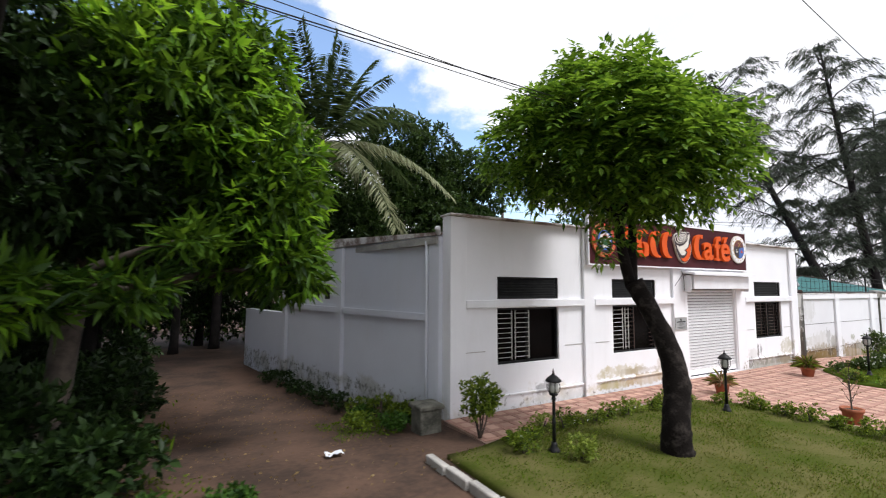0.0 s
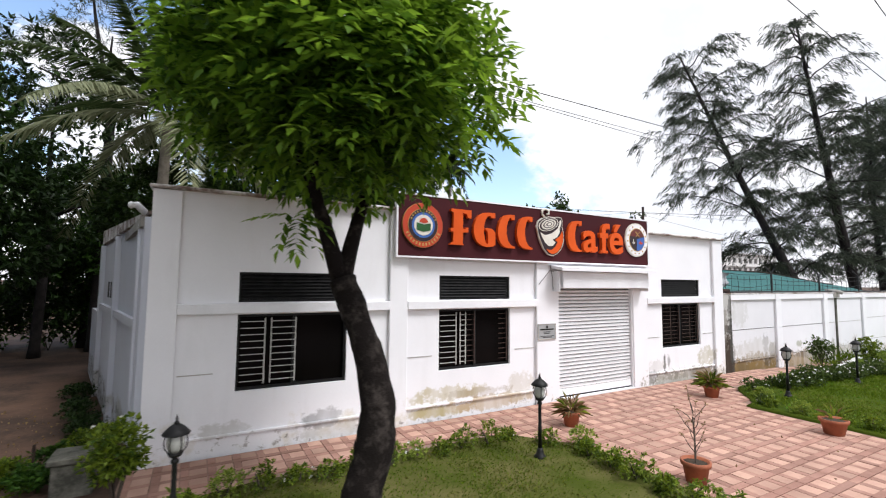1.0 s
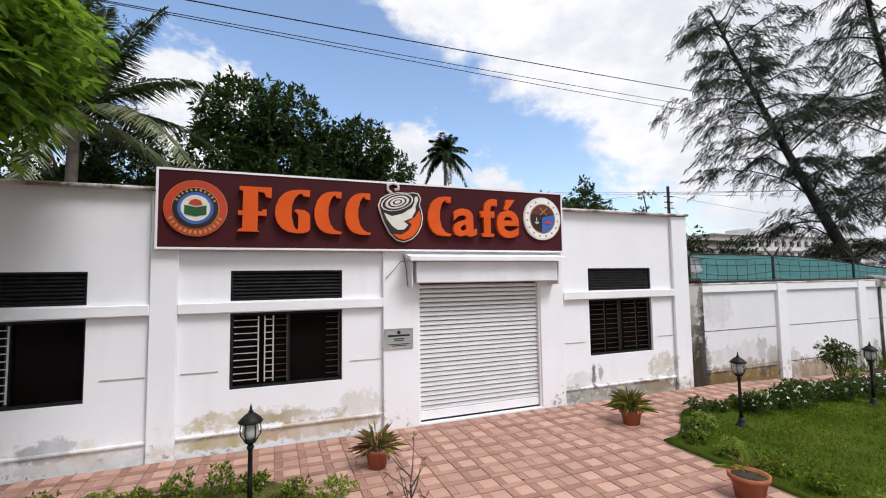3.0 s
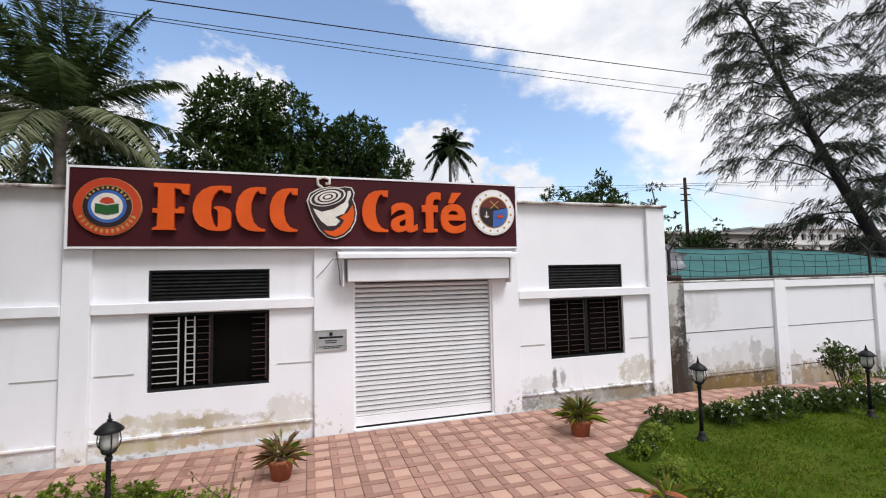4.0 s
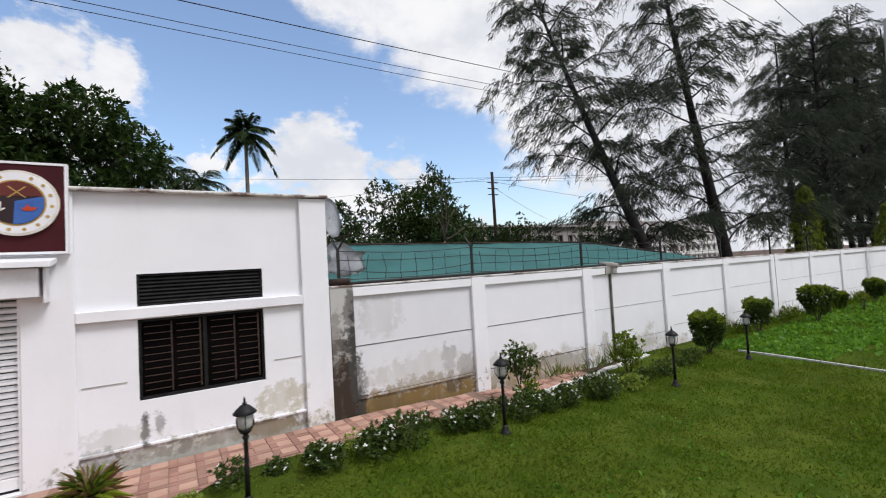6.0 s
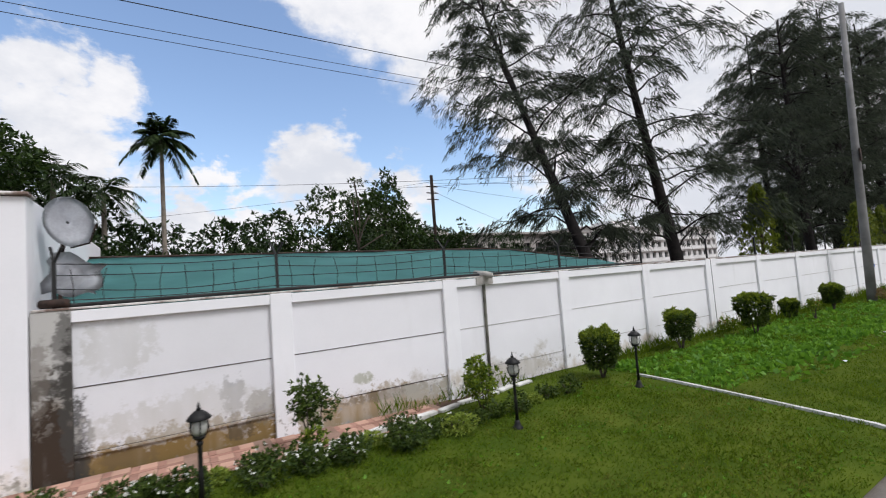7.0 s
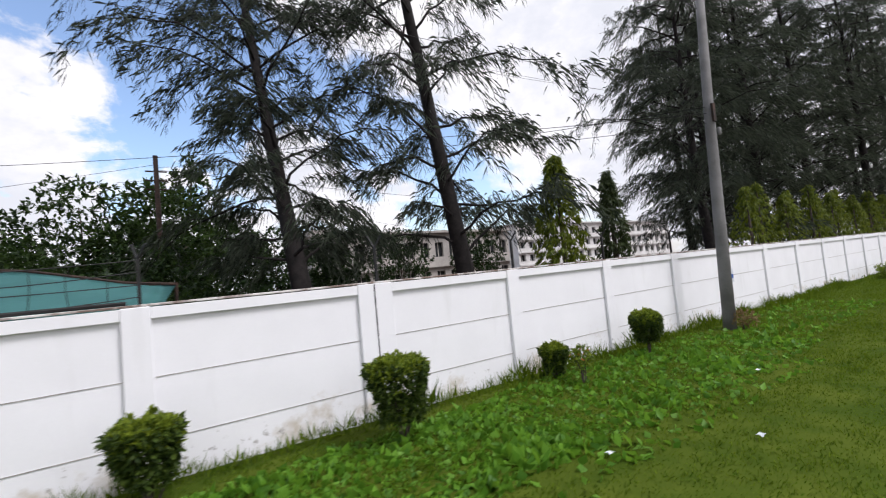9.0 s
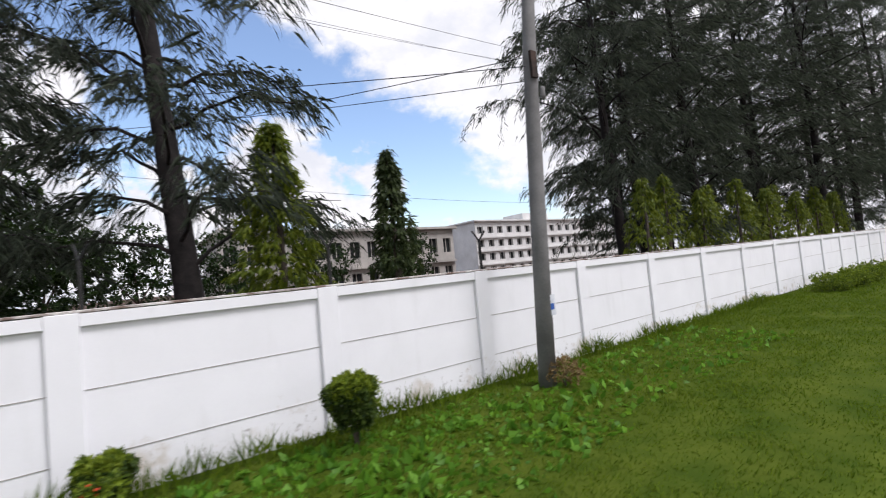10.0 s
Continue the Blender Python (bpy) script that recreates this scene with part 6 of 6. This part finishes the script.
fp = thing("far_pole", "dark slender power pole far behind the wall", "utility pole")
part("shaft", tube(bmesh.new(), [(31.7, 19.8, -0.3), (31.7, 19.8, 7.85)], [0.11, 0.085], 9), M_RUST, fp, "", True)
for z in (7.2, 6.85, 6.5):
    part("cross_arm", one_box(31.35, 19.76, z, 32.05, 19.82, z + 0.05), M_RUST, fp)

# ---------------------------------------------------------------- wall top: iron posts, strands, pipe, net
fence = thing("barbed_fence", "rusty iron posts with barbed wire along the wall top", "fence")
px_ = [18.1, 20.98, 24.34, 27.72, 31.05, 34.62, 38.0, 41.3, 44.7]
for x in px_:
    bm = bmesh.new()
    box(bm, x - 0.022, 7.27, 2.2, x + 0.022, 7.315, 2.86)
    tube(bm, [(x, 7.29, 2.85), (x + 0.10, 7.20, 3.06)], 0.02, 5)
    tube(bm, [(x, 7.29, 2.85), (x - 0.06, 7.44, 3.08)], 0.02, 5)
    part("post", bm, M_WIRE, fence)
for xa, xb in zip(px_[:5], px_[1:5]):
    for k, z in enumerate((2.34, 2.50, 2.68, 2.84)):
        part("strand", tube(bmesh.new(), [(xa + (xb - xa) * t, 7.29 + 0.02 * math.sin(9 * t + k), z - 0.10 * math.sin(math.pi * t) * (0.6 + 0.4 * math.sin(k * 2.3 + xa))) for t in np.linspace(0, 1, 9)], 0.007, 4), M_WIRE, fence)
    for j in range(8):
        x = xa + (xb - xa) * (j + 0.6) / 8.5
        part("tie", tube(bmesh.new(), [(x, 7.29, 2.26), (x + 0.03 * math.sin(j * 4), 7.28, 2.5), (x - 0.03 * math.cos(j * 3), 7.29, 2.76)], 0.006, 4), M_WIRE, fence)
part("ground_rail", tube(bmesh.new(), [(18.2, 7.24, 2.26), (20.9, 7.26, 2.27), (24.2, 7.25, 2.262), (27.6, 7.26, 2.27), (30.9, 7.25, 2.265)], 0.028, 6), M_WIRE, fence)

def net_back(u):
    return 16.5 + 15.1 * u, 12.4 - 1.1 * u - 1.8 * smooth(u, 0.78, 1.0), 3.32 - 0.25 * u - 0.55 * smooth(u, 0.80, 1.0)


net = thing("green_net", "green shade net stretched behind the boundary wall", "net")
bm = bmesh.new()
rows_ = []
for i in range(41):
    u = i / 40
    line = []
    for j in range(9):
        v = j / 8
        xb, yb, zb = net_back(u)
        x = (18.1 + 13.2 * u) * (1 - v) + xb * v
        z = 2.18 * (1 - v) + zb * v + 0.05 * noise.noise(Vector((x, v * 3, 2)))
        line.append(bm.verts.new((x, 7.62 * (1 - v) + yb * v, z)))
    rows_.append(line)
for a_, b_ in zip(rows_, rows_[1:]):
    for j in range(8):
        bm.faces.new((a_[j], b_[j], b_[j + 1], a_[j + 1]))
bmesh.ops.solidify(bm, geom=bm.faces[:], thickness=0.01)
part("sheet", bm, M_NET, net, "", True)
for i in range(6):
    xb, yb, zb = net_back(i / 5)
    part("pole", tube(bmesh.new(), [(xb, yb + 0.03, -0.3), (xb, yb + 0.03, zb + 0.05)], 0.03, 6), M_RUST, net)
part("rail", tube(bmesh.new(), [(p_[0], p_[1] + 0.02, p_[2] + 0.02) for p_ in [net_back(i / 20) for i in range(21)]], 0.03, 6), M_RUST, net)

pipe = thing("drain_pipe", "grey drain spout through the wall with damp streak", "pipe")
part("spout", tube(bmesh.new(), [(25.22, 7.45, 2.30), (25.24, 7.10, 2.27), (25.32, 6.98, 2.22)], 0.065, 10), M_CONC, pipe, "", True)
part("downpipe", tube(bmesh.new(), [(25.22, 7.16, 2.18), (25.21, 7.165, 1.2), (25.20, 7.16, -0.25)], 0.034, 8), M_DARKCONC, pipe, "", True)
part("flange", one_box(25.0, 7.11, 2.05, 25.44, 7.135, 2.20), M_CONC, pipe)
stub = thing("pipe_stub", "rusty broken pipe stub on the wall's first pier", "pipe")
part("tube_piece", tube(bmesh.new(), [(17.95, 7.35, 2.30), (18.25, 7.16, 2.30)], 0.06, 9), M_RUST, stub, "", True)
dish = thing("satellite_dish", "grey satellite dish mounted beside the cafe's east wall", "satellite dish")
bm = bmesh.new()
rings = []
dm = look((18.2, 7.85, 3.50), (20.1, 6.0, 3.7))
for r_, dz in ((0.02, -0.05), (0.16, -0.043), (0.28, -0.026), (0.38, 0.0)):
    rings.append([bm.verts.new(dm @ Vector((r_ * math.cos(a), r_ * math.sin(a), dz * -1))) for a in [2 * math.pi * i / 24 for i in range(24)]])
for a_, b_ in zip(rings, rings[1:]):
    for i in range(24):
        bm.faces.new((a_[i], a_[(i + 1) % 24], b_[(i + 1) % 24], b_[i]))
bm.faces.new(rings[0])
bmesh.ops.solidify(bm, geom=bm.faces[:], thickness=0.012)
part("reflector", bm, M_ZINC, dish, "", True)
part("mast", tube(bmesh.new(), [(18.05, 8.0, 1.8), (18.05, 8.0, 2.9), (18.14, 7.92, 3.42)], 0.03, 8), M_RUST, dish)
part("feed_arm", tube(bmesh.new(), [(18.2, 7.9, 3.12), (18.45, 7.6, 3.15), (18.55, 7.5, 3.42)], 0.014, 6), M_RUST, dish)
tin = thing("tin_sheet", "crumpled zinc sheet wedged behind the wall", "sheet metal")
bm = bmesh.new()
gv = [[bm.verts.new((17.92 + 0.62 * i / 7 + 0.12 * j / 5 - 0.05 * math.sin(j * 2.0), 7.56 - 0.20 * i / 7 + 0.05 * math.sin(i * 1.9) + 0.04 * math.sin(j * 2.2), 2.44 - 0.06 * i / 7 + (0.62 - 0.22 * i / 7) * j / 5 + 0.04 * math.sin(i * 1.3 + j))) for j in range(6)] for i in range(8)]
for i in range(7):
    for j in range(5):
        bm.faces.new((gv[i][j], gv[i + 1][j], gv[i + 1][j + 1], gv[i][j + 1]))
bmesh.ops.solidify(bm, geom=bm.faces[:], thickness=0.006)
part("sheet", bm, M_ZINC, tin, "", True)


# ---------------------------------------------------------------- far buildings
def far_building(label, x0, x1, y, z1, storeys, bays, wall_m, depth=10, recess=0.35, roof_box=None, z0=-0.2):
    t = thing("far_building", label, "building", "buildings beyond the wall")
    h = (z1 - z0 - 0.5) / storeys
    w = (x1 - x0) / bays
    hl = []
    for s in range(storeys):
        for b in range(bays):
            hl.append((x0 + b * w + w * 0.22, x0 + b * w + w * 0.78, z0 + s * h + h * 0.32, z0 + s * h + h * 0.82))
    part("wall", wall_panel(bmesh.new(), x0, x1, z0, z1, y, y + recess, hl), wall_m, t)
    part("side_wall", one_box(x0 + 0.001, y + recess + 0.01, z0, x0 + 0.3, y + depth, z1), wall_m, t)
    part("side_wall", one_box(x1 - 0.3, y + recess + 0.01, z0, x1 - 0.001, y + depth, z1), wall_m, t)
    part("roof", one_box(x0 - 0.4, y - 0.5, z1 + 0.01, x1 + 0.4, y + depth, z1 + 0.28), wall_m, t)
    for a, b, c, d in hl:
        wi = part("window", one_box(a, y + recess - 0.08, c, b, y + recess - 0.02, d), M_FARGL, t)
        part("mullion", one_box((a + b) / 2 - 0.05, y + recess - 0.14, c, (a + b) / 2 + 0.05, y + recess - 0.085, d), wall_m, wi)
    for s in range(1, storeys):
        part("floor_band", one_box(x0, y - 0.35, z0 + s * h - 0.12, x1, y - 0.002, z0 + s * h + 0.12), wall_m, t)
    if roof_box:
        part("roof_house", one_box(*roof_box), wall_m, t)
    return t


far_building("two-storey grey rendered building with dark windows", 45.3, 72.0, 44.0, 7.2, 2, 13, M_FAR, 10, 0.4, (46.0, 47.0, 7.49, 50.0, 52.0, 8.3))
far_building("long white four-storey building in the distance", 91.0, 146.0, 62.0, 10.4, 4, 22, M_FARW, 12, 0.6, (108.0, 66.0, 10.69, 116.0, 72.0, 12.6))
far_building("low white building far behind the trees", 14.0, 27.0, 48.0, 5.6, 2, 6, M_FARW, 8, 0.3)
shed = thing("red_roof_shed", "small shed with a red tin roof behind the trees", "shed")
part("wall", one_box(20.2, 31.0, -0.2, 24.0, 34.0, 3.4), M_FAR, shed)
bm = bmesh.new()
vs = [bm.verts.new(p) for p in ((19.8, 30.4, 3.42), (24.4, 30.4, 3.42), (24.4, 32.5, 4.6), (19.8, 32.5, 4.6), (24.4, 34.6, 3.42), (19.8, 34.6, 3.42))]
bm.faces.new(vs[:4])
bm.faces.new((vs[3], vs[2], vs[4], vs[5]))
bmesh.ops.solidify(bm, geom=bm.faces[:], thickness=0.05)
part("roof", bm, mat("red_tin", (0.30, 0.05, 0.04), (0.2, 0.035, 0.03), 0.6, 2, 0.1, 20), shed)

# middle-distance trees behind the net
k = 0
for x, y, h, r, lf in ((15.5, 27, 5.2, 2.2, L_DARK), (18.6, 30, 4.2, 1.9, L_DARK), (22.0, 27, 4.0, 1.7, L_DARK), (25.2, 29, 4.6, 1.9, L_DARK), (28.6, 28, 5.6, 2.1, L_GARDEN), (31.8, 27, 5.4, 2.0, L_GARDEN), (35.0, 30, 4.6, 2.0, L_DARK), (39.0, 33, 4.2, 2.0, L_DARK), (12.6, 29, 5.2, 2.2, L_DARK), (44.0, 36, 4.0, 2.0, L_DARK), (52.0, 38, 4.2, 2.2, L_DARK), (60.0, 36, 4.0, 2.2, L_DARK)):
    k += 1
    h *= 1.3
    broad_tree("garden_tree", "dense green tree in the grounds behind the wall", (x, y, 0.1), [(x, y, h, r, r, r * 0.75), (x + r * 0.7, y, h * 0.72, r * 0.9, r * 0.8, r * 0.7), (x - r * 0.7, y, h * 0.7, r * 0.9, r * 0.8, r * 0.7), (x, y, h * 0.45, r * 1.3, r, r * 0.6)], 620, lf, 0.32, 0.15, 0.12, 7, 400 + k, None, 0, 0.2, 0.9, "trees in the far grounds")
broad_tree("spreading_tree", "large leafy tree with uneven crown far behind the net", (33.0, 30.0, 0.2), [(33.0, 30.0, 6.4, 3.2, 2.4, 2.3), (30.8, 30.0, 5.0, 2.3, 2.0, 1.7), (35.6, 30.0, 4.8, 2.4, 2.0, 1.8), (33.6, 30.0, 8.6, 1.5, 1.4, 1.3), (33.9, 30.0, 10.1, 0.6, 0.6, 1.0), (31.4, 30.0, 8.0, 0.9, 0.9, 0.6)], 1050, L_GARDEN, 0.36, 0.16, 0.22, 7, 431, None, 0, 0.2, 0.9)
broad_tree("slender_tree", "slender sparse tree with flat leaf tiers behind the net", (25.8, 16.0, 0.1), [(25.8, 16.0, 6.3, 0.5, 0.5, 0.12), (25.7, 16.0, 5.6, 0.45, 0.45, 0.10), (26.4, 16.0, 5.0, 0.7, 0.6, 0.2), (25.5, 16.0, 4.6, 0.5, 0.5, 0.15), (26.9, 16.0, 4.2, 0.6, 0.6, 0.35)], 90, L_ASHD, 0.15, 0.07, 0.06, 7, 432, None, 0, 0.2, 0.9)
for i in range(9):
    x, y = 29.6 + i * 0.85, 14.2 + 1.1 * math.sin(i * 2.3)
    bush(x, y, 1.05 + 0.2 * (i % 2), 2.9 + 0.35 * math.sin(i * 1.9), 600 + i, L_DARK if i % 3 else L_GARDEN, "dark wild shrub behind the white wall", 0.3, 330, 0.17, "wild_shrub", "shrubs behind the wall")
for i in range(13):
    x, y = 15.0 + i * 1.45, 19.0 + 1.2 * math.sin(i * 2.1)
    bush(x, y, 1.35 + 0.2 * (i % 2), 4.3 + 0.6 * math.sin(i * 1.7), 660 + i, L_DARK if i % 3 else L_GARDEN, "dark shrub in the grounds behind the green net", 0.0, 900, 0.18, "wild_shrub", "shrubs behind the net")
# undergrowth along the lane; its near-black leaf paints in the trees' shade
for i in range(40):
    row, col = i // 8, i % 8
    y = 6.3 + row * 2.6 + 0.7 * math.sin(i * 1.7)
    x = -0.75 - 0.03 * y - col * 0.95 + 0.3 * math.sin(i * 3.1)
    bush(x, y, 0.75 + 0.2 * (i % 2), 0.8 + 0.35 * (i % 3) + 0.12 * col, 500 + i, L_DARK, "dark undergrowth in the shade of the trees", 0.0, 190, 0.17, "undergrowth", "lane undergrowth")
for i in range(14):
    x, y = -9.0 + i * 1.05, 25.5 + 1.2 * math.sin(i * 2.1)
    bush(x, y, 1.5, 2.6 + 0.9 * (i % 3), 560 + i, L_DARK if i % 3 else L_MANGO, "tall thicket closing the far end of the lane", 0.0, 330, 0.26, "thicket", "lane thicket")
for i in range(14):
    x, y = -3.2 + 0.30 * i + 0.1 * math.sin(i * 5), 4.9 + 0.55 * math.sin(i * 2.3)
    if x < 0.7:
        # mostly near-black leaves: shade at the lane's mouth is in their colour
        bush(x, y, 0.36, 0.28, 540 + i, L_MANGO if i % 3 == 0 else L_DARK, "low green weeds at the lane's mouth", 0.0, 110, 0.08, "weed_clump", "lane weeds")

for i, (x, y) in enumerate(((2.67, 7.78), (3.09, 7.21), (3.54, 7.8), (3.01, 8.66))):
    bush(x, y, 0.30, 0.24, 640 + i, L_MANGO if i % 2 else L_BUSH, "low green weeds at the building's corner", 0.0, 110, 0.08, "weed_clump", "corner weeds")


# ---------------------------------------------------------------- grass, weeds
def scatter(name, label, boxes, length, width, leaf, seed, keep=None, lean=0.5, category="grass", grow=True):
    rng = np.random.default_rng(seed)
    P, S = [], []
    for x0, x1, y0, y1, per in boxes:
        n = int((x1 - x0) * (y1 - y0) * per)
        p = np.stack([rng.uniform(x0, x1, n), rng.uniform(y0, y1, n)], 1)
        if keep:
            p = np.array([q for q in p if keep(q[0], q[1])])
        P.append(p)
        S.append(np.full(len(p), math.sqrt(450.0 / per) if grow and per < 450 else 1.0))
    p, s = np.concatenate(P), np.concatenate(S)
    n = len(p)
    z = np.array([ground_z(a, b) for a, b in p]) + 0.02
    base = np.concatenate([p, z[:, None]], 1)
    patch = np.array([max(0.42, 0.8 + 0.7 * noise.noise(Vector((a * 0.7, b * 0.7, seed))) + 0.6 * noise.noise(Vector((a * 2.6, b * 2.6, seed + 5)))) for a, b in p])
    d = unit(np.array([0, 0, 1.0]) + rng.normal(size=(n, 3)) * lean)
    me = leaves(name, base, d, rng.normal(size=(n, 3)), length * rng.uniform(0.5, 1.3, n) * patch * s, width * rng.uniform(0.7, 1.3, n) * s, 0.1, 0.35, 0.2)
    tagged(part(name, me, leaf), label, category, "", "stuff")


scatter("grass", "short green lawn grass on the west island", [(3.3, 10.0, 1.1, 5.95, 700)], 0.060, 0.012, L_GRASS, 1, lambda x, y: y < west_top(x) - 0.02)
scatter("dry_grass", "yellowing dry grass among the green on the west island", [(3.3, 10.0, 1.1, 5.95, 650)], 0.065, 0.012, L_OLIVE, 8, lambda x, y: y < west_top(x) - 0.02 and noise.noise(Vector((x * 0.9, y * 0.9, 2))) > -0.25)
scatter("dry_grass", "yellowing dry grass along the paved edge of the lawn", [(14.7, 28.0, 1.15, 6.1, 420)], 0.07, 0.013, L_OLIVE, 9, lambda x, y: y < east_top(x) - 0.03 and noise.noise(Vector((x * 0.7, y * 0.7, 3))) > 0.0)
scatter("grass", "green lawn grass along the white wall", [(14.7, 27.0, 1.15, 6.1, 900), (23.0, 27.0, 6.1, 7.05, 300), (27.0, 46.0, 1.15, 7.05, 600), (46.0, 62.0, 1.15, 7.05, 300), (62.0, 100.0, 1.15, 7.05, 60)], 0.085, 0.014, L_GRASS, 2, lambda x, y: y < east_top(x) - 0.03)
scatter("tall_grass", "tufts of tall grass along the wall's foot", [(22.5, 26.0, 6.75, 7.05, 220), (29.0, 60.0, 6.72, 7.06, 420), (36.5, 60.0, 6.3, 6.8, 70)], 0.44, 0.019, L_GRASS, 3, None, 0.25, "grass", False)
scatter("long_grass", "longer uncut grass on the lawn towards the pole", [(29.0, 62.0, 4.4, 6.9, 130), (38.0, 62.0, 2.4, 4.4, 70)], 0.15, 0.013, L_GRASS, 12, None, 0.55, "grass", False)
scatter("broad_weeds", "broad-leaved green weeds growing through the lawn", [(27.9, 36.5, 3.7, 6.3, 290), (36.5, 44.0, 3.6, 6.6, 130), (29.0, 42.0, 3.0, 4.4, 40), (44.0, 52.0, 4.0, 6.6, 40)], 0.20, 0.115, L_WEED, 4, None, 1.1, "weeds", False)
scatter("lawn_weeds", "small broad-leaved weeds dotted through the lawn", [(14.8, 28.0, 1.2, 5.6, 60)], 0.075, 0.045, L_WEED, 14, lambda x, y: y < east_top(x) - 0.1 and noise.noise(Vector((x * 0.9, y * 0.9, 7))) > 0.0, 0.9, "weeds", False)
scatter("grass_tussocks", "longer grass tussocks in the lawn", [(14.8, 29.0, 1.2, 5.9, 160)], 0.13, 0.012, L_GRASS, 15, lambda x, y: y < east_top(x) - 0.1 and noise.noise(Vector((x * 1.4, y * 1.4, 9))) > 0.12, 0.6, "grass", False)
scatter("lane_grass", "patchy green grass at the lane's edges", [(-3.0, 0.6, 4.2, 6.6, 190), (2.0, 3.6, 6.8, 8.6, 320), (-2.6, -0.2, 6.6, 14.0, 60)], 0.09, 0.016, L_GRASS, 5, lambda x, y: noise.noise(Vector((x, y, 4))) > -0.15)
scatter("fallen_leaves", "dry fallen leaves scattered on lane and lawn", [(-2.0, 3.2, 5.0, 14.0, 24), (3.5, 9.8, 1.5, 5.7, 4), (10.0, 14.5, 2.0, 6.9, 1.2)], 0.05, 0.03, L_DRY, 6, None, 4.0, "leaf litter", False)


# ---------------------------------------------------------------- pavers
def paver_mesh(name, w, d, m):
    bm = box(bmesh.new(), 0, 0, -0.05, w, d, -0.008)
    top = [f for f in bm.faces if f.normal.z > 0.9 or all(v.co.z > -0.01 for v in f.verts)]
    r = bmesh.ops.inset_region(bm, faces=top, thickness=0.006)
    for f in top:
        for v in f.verts:
            v.co.z = 0.0
    me = bpy.data.meshes.new(name)
    bm.to_mesh(me)
    bm.free()
    me.materials.append(m)
    return me


CELL = 0.31
KINDS = [(0.102, 0.102, 0.200, 0.200, 0), (0.004, 0.004, 0.300, 0.092, 1), (0.004, 0.102, 0.092, 0.200, 1)]
near_me = [paver_mesh("paver", w, d, M_TILE if c_ == 0 else M_BRICK) for _, _, w, d, c_ in KINDS]
rp = random.Random(21)
far_v, far_f = {0: [], 1: []}, {0: [], 1: []}
count = 0
for i in range(int((23.6 - 4.0) / CELL)):
    for j in range(int((7.09 - 1.15) / CELL)):
        x, y = 4.03 + i * CELL, 7.09 - (j + 1) * CELL
        cx, cy = x + 0.155, y + 0.155
        if cx < 10.05 and cy < west_top(cx) + 0.08:
            continue
        if cx > 14.68 and cy < east_top(cx) + 0.06:
            continue
        if 11.45 < cx < 14.1 and cy > 7.05:
            continue
        near = 10.6 < cx < 14.4 and 3.6 < cy < 6.8 and count < 297
        gz = ground_z(cx, cy)
        for (ox, oy, w, d, c_), me in zip(KINDS, near_me):
            dz = gz + rp.uniform(-0.004, 0.003)
            if near:
                o = new("paver", me)
                o.parent = paving
                o.location = (x + ox, y + oy, dz)
                count += 1
            else:
                k0 = len(far_v[c_])
                for zz in (-0.03, 0.0):
                    far_v[c_] += [(x + ox, y + oy, dz + zz), (x + ox + w, y + oy, dz + zz), (x + ox + w, y + oy + d, dz + zz), (x + ox, y + oy + d, dz + zz)]
                far_f[c_] += [(k0 + 4, k0 + 5, k0 + 6, k0 + 7)] + [(k0 + a, k0 + (a + 1) % 4, k0 + 4 + (a + 1) % 4, k0 + 4 + a) for a in range(4)]
for c_, m in ((0, M_TILE_I), (1, M_BRICK_I)):
    tagged(part("pavers_joined", mesh_from("pavers_joined", far_v[c_], far_f[c_]), m, paving), kind="stuff")
